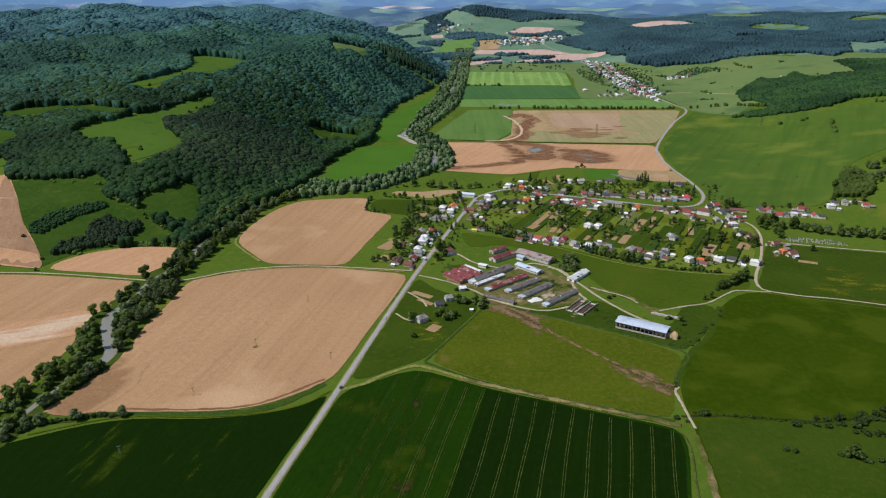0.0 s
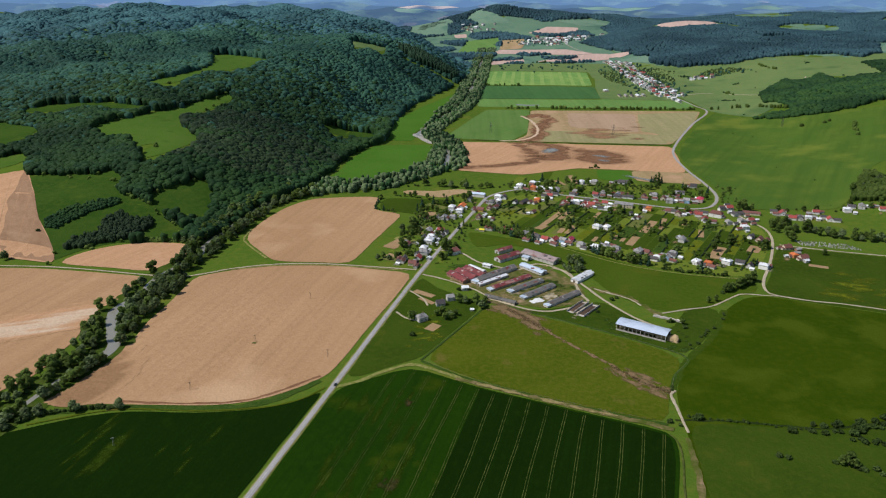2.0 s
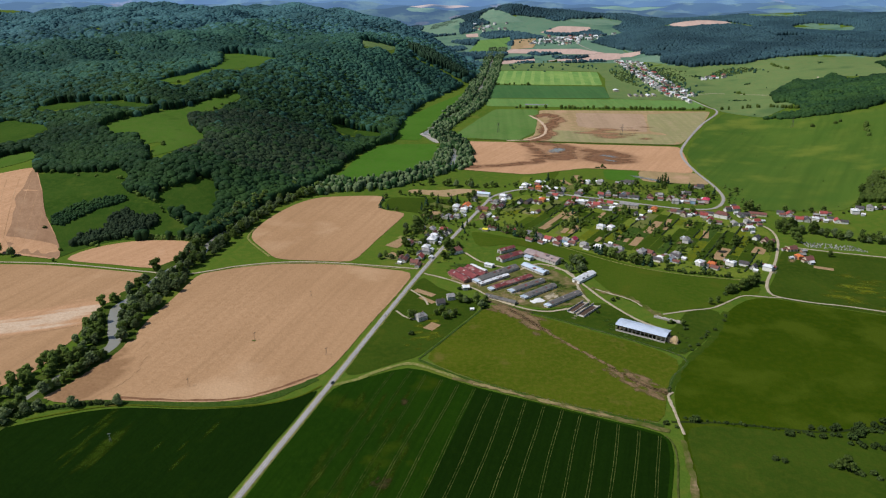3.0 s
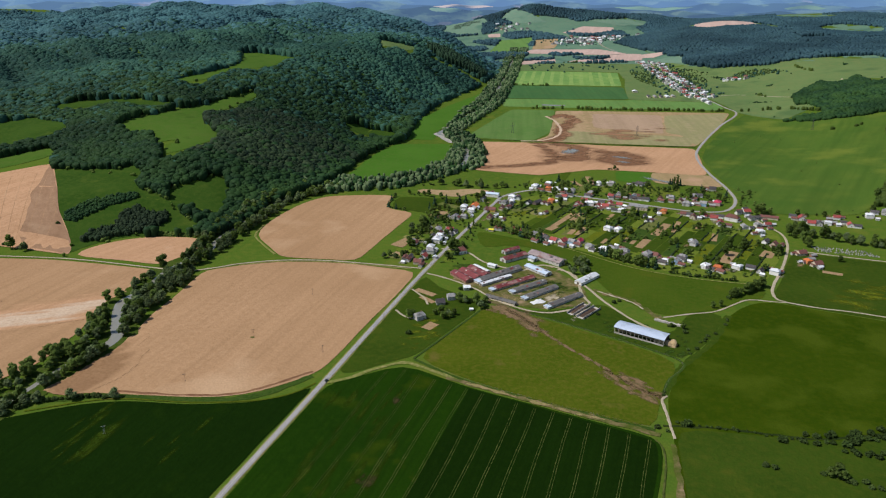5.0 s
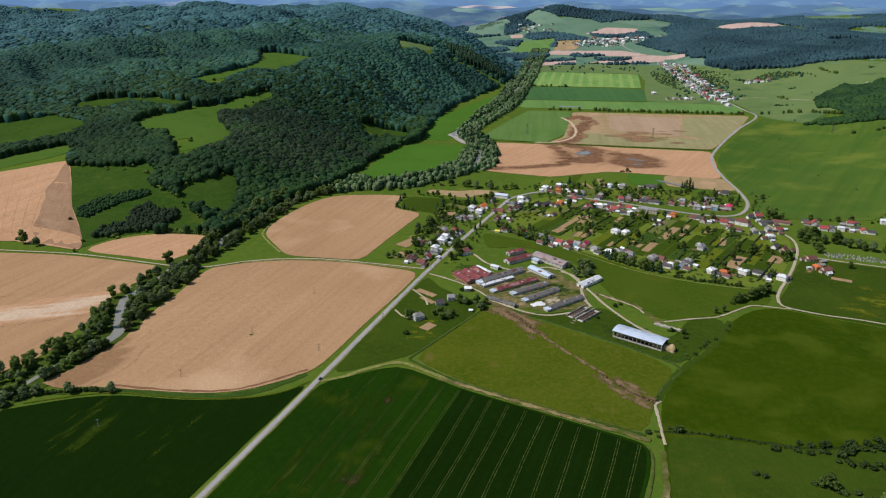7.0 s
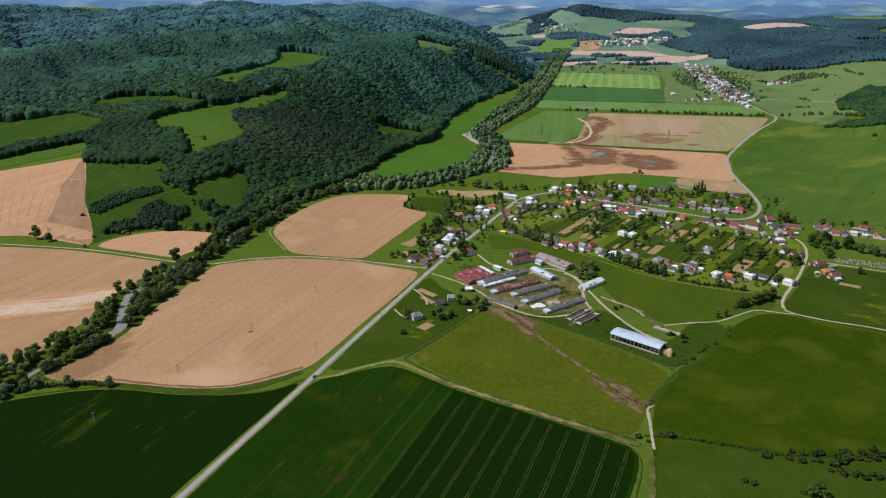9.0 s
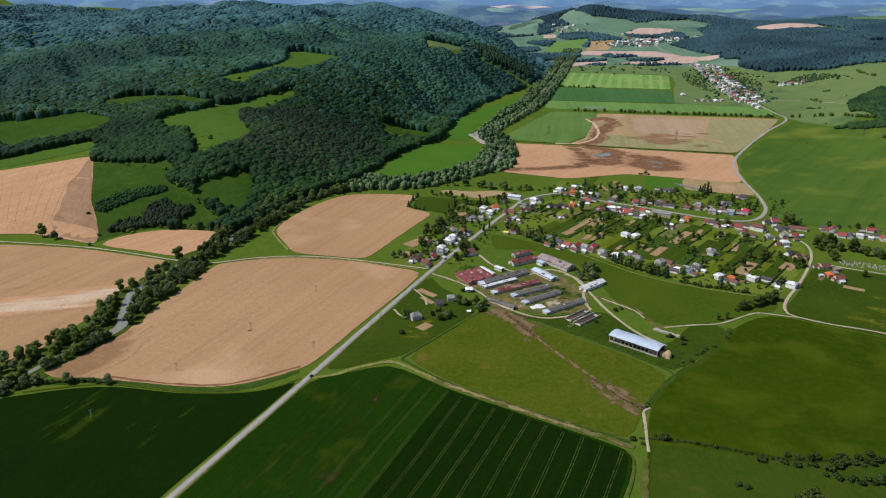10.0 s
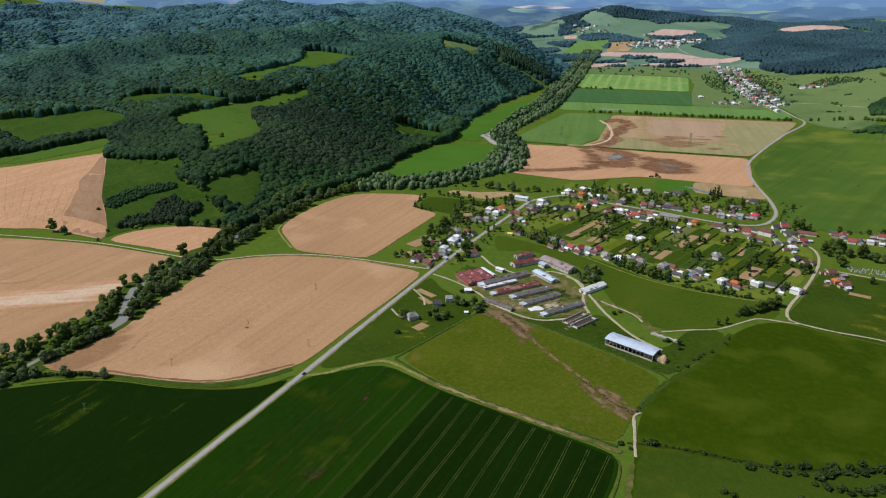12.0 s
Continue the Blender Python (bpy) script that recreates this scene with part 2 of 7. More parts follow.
# ridge wood: a weaker blue haze is painted into these greens
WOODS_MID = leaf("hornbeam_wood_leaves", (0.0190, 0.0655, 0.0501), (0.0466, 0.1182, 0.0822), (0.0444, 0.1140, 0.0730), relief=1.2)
# hill pasture paled and blued a little in place of haze
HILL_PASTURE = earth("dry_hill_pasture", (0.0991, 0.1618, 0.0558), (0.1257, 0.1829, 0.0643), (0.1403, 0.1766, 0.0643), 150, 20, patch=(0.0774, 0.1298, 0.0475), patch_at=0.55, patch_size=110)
# the three far crops: some distance haze is mixed into their greens
HAZED_CROP = earth("late_crop", (0.1011, 0.2038, 0.0552), (0.1264, 0.2349, 0.0637), (0.1405, 0.2143, 0.0582), 160, 18, streak=10, turn=100)
DARK_CROP = earth("clover_crop", (0.0444, 0.1177, 0.0389), (0.0571, 0.1385, 0.0458), (0.0699, 0.1307, 0.0433), 160, 18, streak=10, turn=100)
STRIPED_CROP = earth("striped_late_crop", (0.1341, 0.2569, 0.0688), (0.2043, 0.3133, 0.0841), (0.0958, 0.2130, 0.0570), 160, 25, streak=16, turn=92)
# far bare soil, lightened and blued to imitate haze
HAZED_SOIL = earth("pale_clay_soil", (0.4597, 0.3291, 0.2834), (0.5119, 0.3761, 0.3239), (0.4179, 0.2925, 0.2520), 160, 12, streak=6, turn=85)
OLIVE = earth("olive_stubble", (0.2296, 0.2250, 0.1045), (0.2836, 0.2572, 0.1268), (0.3240, 0.2636, 0.1566), 90, 12, streak=8, turn=95)
OLIVE_CROP = earth("thin_green_crop", (0.0814, 0.1624, 0.0380), (0.1023, 0.1848, 0.0469), (0.1210, 0.1792, 0.0559), 90, 14, streak=10, turn=95)
STUBBLE_TAN = earth("tan_stubble", (0.3523, 0.2445, 0.1656), (0.3992, 0.2769, 0.1928), (0.2994, 0.2192, 0.1303), 130, 9, streak=9, turn=95)
THIN_WHEAT = earth("thin_wheat", (0.0240, 0.0460, 0.0030), (0.0320, 0.0520, 0.0040), (0.0200, 0.0420, 0.0030), 16, 3)
SLOPE_SOIL = earth("reddish_tilled_soil", (0.2868, 0.1704, 0.1026), (0.3216, 0.1991, 0.1228), (0.2520, 0.1467, 0.0859), 70, 6, streak=4.0, turn=125, patch=(0.3564, 0.2315, 0.1446), patch_at=0.60, patch_size=45)
SOIL_DARK = earth("turned_soil", (0.2514, 0.1451, 0.0768), (0.2861, 0.1695, 0.0900), (0.2254, 0.1271, 0.0649), 30, 4)
FLOWERS = earth("flowering_grass", (0.0960, 0.1188, 0.0096), (0.0640, 0.1038, 0.0120), (0.1520, 0.1496, 0.0072), 14, 3)
FOOT_GRASS = earth("hillfoot_grass", (0.0258, 0.0614, 0.0079), (0.0370, 0.0769, 0.0106), (0.0479, 0.0827, 0.0123), 60, 7, patch=(0.0627, 0.0958, 0.0142), patch_at=0.60, patch_size=35)
FRESH = earth("fresh_meadow_grass", (0.0408, 0.0781, 0.0058), (0.0540, 0.0892, 0.0075), (0.0636, 0.0892, 0.0093), 60, 6, patch=(0.0719, 0.0906, 0.0093), patch_at=0.58, patch_size=40)
# basin grass: haze painted in as extra blue
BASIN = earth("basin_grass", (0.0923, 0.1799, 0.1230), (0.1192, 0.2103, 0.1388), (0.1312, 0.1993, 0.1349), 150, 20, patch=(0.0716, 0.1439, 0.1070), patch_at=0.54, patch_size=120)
STRIPE = earth("pale_crop_row", (0.1881, 0.2988, 0.0856), (0.2383, 0.3406, 0.0975), (0.1505, 0.2629, 0.0753), 60, 12)
COPSE = leaf("blackthorn_leaves", (0.0340, 0.0564, 0.0146), (0.0629, 0.0906, 0.0224), (0.0493, 0.0821, 0.0190))
# knoll and basin woods: leaf green shifted to blue to imitate haze
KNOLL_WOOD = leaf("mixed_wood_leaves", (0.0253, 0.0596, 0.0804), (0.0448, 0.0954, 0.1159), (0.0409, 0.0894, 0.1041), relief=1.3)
BELT_WILLOW = leaf("riverside_willow_leaves", (0.0754, 0.1136, 0.0493), (0.1274, 0.1704, 0.0829), (0.1014, 0.1433, 0.0650))
# denser wheat; the left field borrows this tone as lens vignette
WHEAT_DENSE_VIGNETTED = earth("dense_wheat", (0.0047, 0.0160, 0.0010), (0.0058, 0.0190, 0.0013), (0.0069, 0.0204, 0.0014), 90, 7, streak=3.0, turn=82, patch=(0.0081, 0.0223, 0.0013), patch_at=0.62, patch_size=40)
PINK_MUD = earth("dried_pinkish_mud", (0.2250, 0.1440, 0.0861), (0.1800, 0.1215, 0.0656), (0.1170, 0.0990, 0.0369), 12, 3)
REDDISH = earth("reddish_bare_soil", (0.0490, 0.0357, 0.0162), (0.0315, 0.0340, 0.0090), (0.0168, 0.0306, 0.0045), 9, 2.5)
VERGE_BARE = earth("bare_verge_earth", (0.300, 0.225, 0.115), (0.240, 0.200, 0.085), (0.170, 0.160, 0.050), 12, 2.5)
GRAVEL_STONE = earth("river_gravel", (0.420, 0.400, 0.370), (0.340, 0.320, 0.290), (0.250, 0.240, 0.200), 14, 2.5)
YARD_GREY = earth("grey_yard", (0.260, 0.235, 0.185), (0.330, 0.300, 0.245), (0.180, 0.170, 0.110), 9, 2.0)

# ---- land form ----
# Land form: a level valley between two feet of hills, with single knolls and hollows on them.
FOOT_L = ((0, 600, 760, 860, 1000, 1325, 1500, 1700, 2000, 2530, 2900, 3350, 4000, 4600, 5600),
          (-1500, -1300, -900, -600, -420, -365, -390, -410, -380, -225, -250, -400, -760, -1350, -1800))
TOP_L = ((700, 1100, 1300, 1500, 1800, 2100, 2600, 3500, 4250, 4650, 5600), (25, 58, 88, 100, 128, 146, 156, 160, 156, 60, 30))
FOOT_R = ((0, 700, 1200, 1600, 2000, 2150, 2400, 2711, 2985, 3400, 4000, 4500, 5600),
          (1100, 900, 500, 505, 520, 500, 560, 540, 330, 320, 330, 500, 700))
TOP_R = ((600, 1100, 1500, 2000, 2500, 3000, 3500, 4000, 5600), (15, 60, 100, 130, 120, 120, 120, 115, 95))
KNOLLS = ((-3250, 3850, 700, -75), (-2560, 3420, 480, -79), (1440, 4140, 480, -63),
          (480, 3900, 480, 32), (-1200, 1100, 330, -31), (-640, 1660, 330, 22), (-560, 2900, 330, -14), (-2080, 2460, 480, -33),
          (1280, 3100, 480, -33), (-1920, 4220, 480, -35), (-560, 1180, 140, 26), (480, 3420, 140, 17),
          (-1600, 1740, 480, -16), (480, 4860, 140, 17), (720, 1260, 220, 17), (-1280, 3500, 140, -14),
          (1200, 1820, 480, -9), (760, 4080, 260, 28), (-290, 4720, 300, 92), (150, 4700, 260, 30), (470, 4700, 240, 22),
          (-860, 3550, 300, -13), (-450, 2520, 110, -17), (-2210, 4080, 330, 24), (-2950, 2720, 450, -50))

FAR_KNOLLS = ((100, 4790, 310, 56), (560, 4850, 300, 34), (1150, 4720, 420, 12), (1750, 4560, 480, 14), (-620, 4640, 240, 26), (-230, 4720, 200, 30))


def height(x, y):
    """The height of the bare ground, for numbers or arrays."""
    x, y = np.asarray(x, float), np.asarray(y, float)
    up = np.maximum(0, y - 1400.0)
    left = np.maximum(0, np.interp(y, *FOOT_L) - x)
    right = np.maximum(0, x - np.interp(y, *FOOT_R))
    a, b = 1 - np.exp(-(left / 210) ** 1.25), 1 - np.exp(-(right / 430) ** 1.3)
    z = 0.0135 * up * up / (up + 250.0) + np.interp(y, *TOP_L) * a + np.interp(y, *TOP_R) * b
    for kx, ky, r, h in KNOLLS + FAR_KNOLLS:
        z = z + h * np.exp(-((x - kx) ** 2 + (y - ky) ** 2) / r**2)
    fold = np.sin(x / 61 + 1.3 * np.sin(y / 143)) * np.sin(y / 83 + 0.9 * np.sin(x / 117)) + 0.5 * np.sin((x + y) / 37 + y / 90)
    spur = np.sin((x - 0.55 * y) / 105 + 1.1 * np.sin((x + y) / 260))
    calm = 1 - np.exp(-(((x + 800) / 330) ** 2 + ((y - 1780) / 420) ** 2))
    z = z + (fold * (4.5 * a + 2.0 * b) + spur * 19 * a) * np.clip((y - 1400) / 600, 0, 1) * calm
    return z


# ---- building blocks ----


def mesh_of(name, verts, faces, material, smooth=False):
    me = bpy.data.meshes.new(name)
    me.from_pydata([tuple(v) for v in verts], [], faces)
    me.materials.append(material)
    if smooth:
        me.polygons.foreach_set("use_smooth", [True] * len(me.polygons))
    me.update()
    return me


def part(name, bm, material, parent=None, label=""):
    """Links a bmesh as one mesh object under a thing or a part."""
    me = bpy.data.meshes.new(name)
    bm.to_mesh(me)
    bm.free()
    me.materials.append(material)
    ob = new(name, me)
    if parent:
        ob.parent = parent
    return tagged(ob, label)


def shared(name, me, parent, m=None, label=""):
    """Links a mesh that others use too."""
    ob = new(name, me)
    ob.parent = parent
    if m is not None:
        ob.matrix_basis = m
    return tagged(ob, label)


def box(bm, x0, x1, y0, y1, z0, z1):
    v = [bm.verts.new(p) for p in ((x0, y0, z0), (x1, y0, z0), (x1, y1, z0), (x0, y1, z0), (x0, y0, z1), (x1, y0, z1), (x1, y1, z1), (x0, y1, z1))]
    for f in ((0, 3, 2, 1), (4, 5, 6, 7), (0, 1, 5, 4), (1, 2, 6, 5), (2, 3, 7, 6), (3, 0, 4, 7)):
        bm.faces.new([v[i] for i in f])
    return v


def boxes(*rows):
    bm = bmesh.new()
    for r in rows:
        box(bm, *r)
    return bm


def curve_through(points, step=12.0):
    """A smooth line through the given points, with a point about every step metres."""
    p = [np.array(q, float) for q in points]
    p = [2 * p[0] - p[1], *p, 2 * p[-1] - p[-2]]
    out = []
    for a, b, c, d in zip(p, p[1:], p[2:], p[3:]):
        k = max(1, int(np.linalg.norm(c - b) / step))
        for i in range(k):
            t = i / k
            out.append(0.5 * (2 * b + (c - a) * t + (2 * a - 5 * b + 4 * c - d) * t * t + (3 * b - a - 3 * c + d) * t**3))
    return np.array([*out, p[-2]])


def inside(poly, x, y):
    """Which of the points lie inside the outline."""
    x, y = np.asarray(x, float), np.asarray(y, float)
    hit = np.zeros(x.shape, bool)
    for (x0, y0), (x1, y1) in zip(poly, [*poly[1:], poly[0]]):
        if y0 != y1:
            hit ^= ((y0 > y) != (y1 > y)) & (x < (x1 - x0) * (y - y0) / (y1 - y0) + x0)
    return hit


def rounded(poly, step=14.0, wobble=0.0, seed=1):
    """The outline with its corners slightly eased and its edges a little uneven."""
    rng = random.Random(seed)
    pts = []
    for a, b in zip(poly, [*poly[1:], poly[0]]):
        a, b = np.array(a, float), np.array(b, float)
        k = max(2, int(np.linalg.norm(b - a) / step))
        for i in range(k):
            q = a + (b - a) * i / k
            pts.append(q + (np.array([rng.uniform(-wobble, wobble), rng.uniform(-wobble, wobble)]) if i else 0))
    pts = np.array(pts)
    return (np.roll(pts, 1, 0) + 2 * pts + np.roll(pts, -1, 0)) / 4


def drape(name, poly, material, label, lift=0.3, cell=30.0, wobble=0.0, category="field", ease=True, kind="structure"):
    """A patch of ground cover with that outline, laid on the land."""
    pts = rounded(poly, min(cell, 16.0), wobble, len(poly)) if ease else np.array(poly, float)
    bm = bmesh.new()
    bm.faces.new([bm.verts.new((p[0], p[1], 0)) for p in pts])
    lo, hi = pts.min(0), pts.max(0)
    for axis in (0, 1):
        for c in np.arange(math.ceil(lo[axis] / cell) * cell, hi[axis], cell):
            co, no = [0, 0, 0], [0, 0, 0]
            co[axis], no[axis] = c, 1
            bmesh.ops.bisect_plane(bm, geom=[*bm.verts, *bm.edges, *bm.faces], plane_co=co, plane_no=no)
    bmesh.ops.triangulate(bm, faces=bm.faces[:])
    bmesh.ops.recalc_face_normals(bm, faces=bm.faces[:])
    co = np.array([v.co[:] for v in bm.verts])
    z = height(co[:, 0], co[:, 1]) + lift
    for v, h in zip(bm.verts, z):
        v.co.z = h
    if bm.faces and sum(f.normal.z for f in bm.faces) < 0:
        bmesh.ops.reverse_faces(bm, faces=bm.faces[:])
    ob = part(name, bm, material)
    for f in ob.data.polygons:
        f.use_smooth = True
    return tagged(ob, label, category, kind=kind)


def strip_mesh(name, line, width, material, lift, uneven=0.0, seed=3):
    rng = np.random.RandomState(seed)
    d = np.gradient(line, axis=0)
    d /= np.linalg.norm(d, axis=1)[:, None] + 1e-9
    side = np.stack([-d[:, 1], d[:, 0]], 1)
    w = np.broadcast_to(np.asarray(width, float), (len(line),)) / 2
    k = 5
    rows = []
    for f in np.linspace(-1, 1, k):
        e = 1 + uneven * rng.uniform(-1, 1, len(line)) * (abs(f) == 1)
        q = line + side * (w * f * e)[:, None]
        rows.append(np.column_stack([q, height(q[:, 0], q[:, 1]) + lift - 0.12 * (abs(f) == 1)]))
    v = np.stack(rows, 1).reshape(-1, 3)
    faces = [(i * k + j + 1, i * k + j, (i + 1) * k + j, (i + 1) * k + j + 1) for i in range(len(line) - 1) for j in range(k - 1)]
    return mesh_of(name, v, [f[::-1] for f in faces], material, True)


def ribbon(name, points, width, material, label, lift=0.5, step=10.0, uneven=0.0, category="road", parent=None):
    """A road, track or stream: a band that follows the land."""
    ob = new(name, strip_mesh(name, curve_through(points, step), width, material, lift, uneven))
    if parent:
        ob.parent = parent
        return tagged(ob, label)
    return tagged(ob, label, category, kind="structure")


FEATHERED = {}


def ragged(n, l, place):
    """How far a patch of ground covers the land: the mesh's own cover, broken up at its edge."""
    cover = n.new("ShaderNodeAttribute")
    cover.attribute_name = "cover"
    add = n.new("ShaderNodeMath")
    add.operation = "MULTIPLY_ADD"
    l.new(cover.outputs["Fac"], add.inputs[0])
    l.new(grain(n, l, place, 7.0, 0.25, 0.75, 6.0, top=1.2), add.inputs[1])
    l.new(cover.outputs["Fac"], add.inputs[2])
    fade = n.new("ShaderNodeMapRange")
    fade.interpolation_type = "SMOOTHSTEP"
    fade.inputs[1].default_value, fade.inputs[2].default_value = 0.05, 1.35
    l.new(add.outputs[0], fade.inputs[0])
    return fade.outputs[0]


def feathered(material, host=None):
    """The same ground with a ragged edge that passes into its host, or thins out over whatever lies below."""
    name = material.name + "_patch" + (" on " + host.name if host else "")
    if name not in FEATHERED:
        if host:
            m, n, l, bs = blank(name, 0.95, 0, 0.02)
            place = n.new("ShaderNodeNewGeometry").outputs["Position"]
            l.new(mixed(n, l, ragged(n, l, place), tones(n, l, place, *RECIPES[host.name]), tones(n, l, place, *RECIPES[material.name])), bs.inputs["Base Color"])
            clods(n, l, bs, place)
        else:
            m = material.copy()
            m.name = name
            n, l = m.node_tree.nodes, m.node_tree.links
            clear, mix = n.new("ShaderNodeBsdfTransparent"), n.new("ShaderNodeMixShader")
            l.new(ragged(n, l, n.new("ShaderNodeNewGeometry").outputs["Position"]), mix.inputs[0])
            l.new(clear.outputs[0], mix.inputs[1])
            l.new(n["Principled BSDF"].outputs[0], mix.inputs[2])
            l.new(mix.outputs[0], n["Material Output"].inputs["Surface"])
        FEATHERED[name] = m
    return FEATHERED[name]


def blots(name, spots, size, material, label, lift=0.6, stretch=2.0, turn=0.0, seed=1, category="ground", host=None, within=None):
    """Ragged patches of ground round many spots, as one thin sheet on the land."""
    rng = np.random.RandomState(seed)
    ct, st = math.cos(radians(turn)), math.sin(radians(turn))
    p = np.array([(q[0], q[1]) for q in spots], float)
    reach = size * 2.6 * max(1.0, stretch)
    x0, y0 = p.min(0) - reach
    x1, y1 = p.max(0) + reach
    cell = max(0.9, size / 2.5, math.sqrt((x1 - x0) * (y1 - y0) / 120000))
    nx, ny = int((x1 - x0) / cell) + 2, int((y1 - y0) / cell) + 2
    cover = np.zeros((ny, nx))
    for x, y in p:
        r = size * rng.uniform(0.9, 2.5)
        k = r * max(1.0, stretch)
        a, b = max(0, int((x - k - x0) / cell)), min(nx, int((x + k - x0) / cell) + 2)
        c, d = max(0, int((y - k - y0) / cell)), min(ny, int((y + k - y0) / cell) + 2)
        gx, gy = np.meshgrid(x0 + cell * np.arange(a, b) - x, y0 + cell * np.arange(c, d) - y)
        u, v = (gx * ct + gy * st) / stretch, gy * ct - gx * st
        cover[c:d, a:b] += np.maximum(0, np.exp(-3.5 * (u * u + v * v) / r**2) - 0.03)
    cover = 1 - np.exp(-0.8 * cover)
    on = (cover[:-1, :-1] + cover[1:, :-1] + cover[:-1, 1:] + cover[1:, 1:]) > 0
    jj, ii = np.nonzero(on)
    if within:
        ok = inside(within, x0 + cell * (ii + 0.5), y0 + cell * (jj + 0.5))
        jj, ii = jj[ok], ii[ok]
    ids = np.stack([jj * nx + ii, jj * nx + ii + 1, (jj + 1) * nx + ii + 1, (jj + 1) * nx + ii], 1)
    used_ids, faces = np.unique(ids, return_inverse=True)
    vx, vy = x0 + cell * (used_ids % nx), y0 + cell * (used_ids // nx)
    me = mesh_of(name, np.column_stack([vx, vy, height(vx, vy) + lift]), faces.reshape(-1, 4).tolist(), feathered(material, host), True)
    me.attributes.new("cover", "FLOAT", "POINT").data.foreach_set("value", cover.ravel()[used_ids].astype(np.float32))
    return tagged(new(name, me), label, category, kind="structure")


def scatter(poly, count, seed=1):
    """Random spots over an outline, thicker towards its middle."""
    rng = np.random.RandomState(seed)
    p = np.array(poly, float)
    c, out = p.mean(0), []
    lo, hi = p.min(0), p.max(0)
    while len(out) < count:
        q = rng.uniform(lo, hi)
        if inside(poly, [q[0]], [q[1]])[0]:
            out.append(c + (q - c) * rng.uniform(0.75, 1.12))
    return out


def spots_on(points, count, off, seed=1):
    """Random spots along a line."""
    rng = np.random.RandomState(seed)
    line = curve_through(points, 3.0)
    return [line[rng.randint(len(line))] + rng.normal(size=2) * off for _ in range(count)]


# ---- the land ----
def axis(*spans):
    out = [spans[0][0]]
    for a, b, s in spans:
        out += list(np.arange(a + s, b + s / 2, s))
    return np.array(out)


def sheet(name, gx, gy, material, label):
    X, Y = np.meshgrid(gx, gy)
    Y = Y + 0.2 * np.minimum(X, 0) * np.clip((Y - 2600) / 2000, 0, 1)
    v = np.column_stack([X.ravel(), Y.ravel(), height(X, Y).ravel()])
    k = len(gx)
    faces = [(j * k + i, j * k + i + 1, (j + 1) * k + i + 1, (j + 1) * k + i) for j in range(len(gy) - 1) for i in range(k - 1)]
    return tagged(new(name, mesh_of(name, v, faces, material, True)), label, "ground", kind="structure")


ground = sheet("ground", axis((-6000, -1600, 80), (-1600, -1000, 30), (-1000, 900, 15), (900, 2000, 40), (2000, 5500, 100)),
               axis((-3000, 0, 200), (0, 400, 40), (400, 2200, 15), (2200, 5240, 30)), MEADOW, "green meadow land of a broad river valley")
# three far ranges of hills, one behind another: where each stands, its foot, its crest and how blue the air makes it
RANGES = ((4895, 30, 152, 0.13), (4985, 60, 186, 0.22), (5085, 90, 245, 0.30))


def range_point(k, x, f):
    """A place on the front of a far range, from its foot (f = 0) to its crest (f = 1)."""
    front, low, crest, _ = RANGES[k]
    top = crest + (13 * np.sin(x / 230 + 2.1 * k + 0.9 * np.sin(x / 517)) + 7 * np.sin(x / 83 + 4 * k) + 3 * np.sin(x / 31 + k)) * (k < 2)
    y = front + 75 * f + 14 * np.sin(x / 120 + 3 * f + k) + 9 * np.sin(x / 47 - 5 * f) + 0.2 * np.minimum(x, 0)
    return x, y, low + (top - low) * np.sin(f * math.pi / 2)


def range_sheet(name, k, x, f, material, label, off=0.0):
    px, py, pz = range_point(k, x, f)
    rows, cols = x.shape
    faces = [(j * cols + i, j * cols + i + 1, (j + 1) * cols + i + 1, (j + 1) * cols + i) for j in range(rows - 1) for i in range(cols - 1)]
    me = mesh_of(name, np.column_stack([px.ravel(), py.ravel() - off, pz.ravel() + off * 0.4]), faces, material, True)
    return tagged(new(name, me), label, "hills", kind="structure")


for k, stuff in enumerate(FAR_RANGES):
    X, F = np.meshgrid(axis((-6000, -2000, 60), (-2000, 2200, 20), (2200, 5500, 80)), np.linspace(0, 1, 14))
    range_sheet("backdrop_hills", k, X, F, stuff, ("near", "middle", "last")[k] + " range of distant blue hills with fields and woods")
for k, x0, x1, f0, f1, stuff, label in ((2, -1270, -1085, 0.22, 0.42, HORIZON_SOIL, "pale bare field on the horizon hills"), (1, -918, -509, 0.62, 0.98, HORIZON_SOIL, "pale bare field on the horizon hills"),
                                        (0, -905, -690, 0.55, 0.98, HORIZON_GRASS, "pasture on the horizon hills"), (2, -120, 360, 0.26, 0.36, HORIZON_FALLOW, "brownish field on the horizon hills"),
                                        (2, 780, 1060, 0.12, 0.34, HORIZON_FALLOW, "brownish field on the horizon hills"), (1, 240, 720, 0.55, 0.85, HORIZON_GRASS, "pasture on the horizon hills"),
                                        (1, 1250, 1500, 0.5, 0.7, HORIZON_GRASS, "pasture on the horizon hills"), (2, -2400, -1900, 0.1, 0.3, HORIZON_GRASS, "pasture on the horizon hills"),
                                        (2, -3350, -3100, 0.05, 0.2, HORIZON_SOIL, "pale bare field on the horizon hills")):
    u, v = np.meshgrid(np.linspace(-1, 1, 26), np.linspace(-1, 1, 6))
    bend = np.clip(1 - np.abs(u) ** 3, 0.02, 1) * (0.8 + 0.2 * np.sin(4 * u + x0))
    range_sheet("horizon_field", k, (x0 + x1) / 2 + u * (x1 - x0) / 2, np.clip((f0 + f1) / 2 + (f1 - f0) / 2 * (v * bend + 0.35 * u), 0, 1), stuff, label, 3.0)

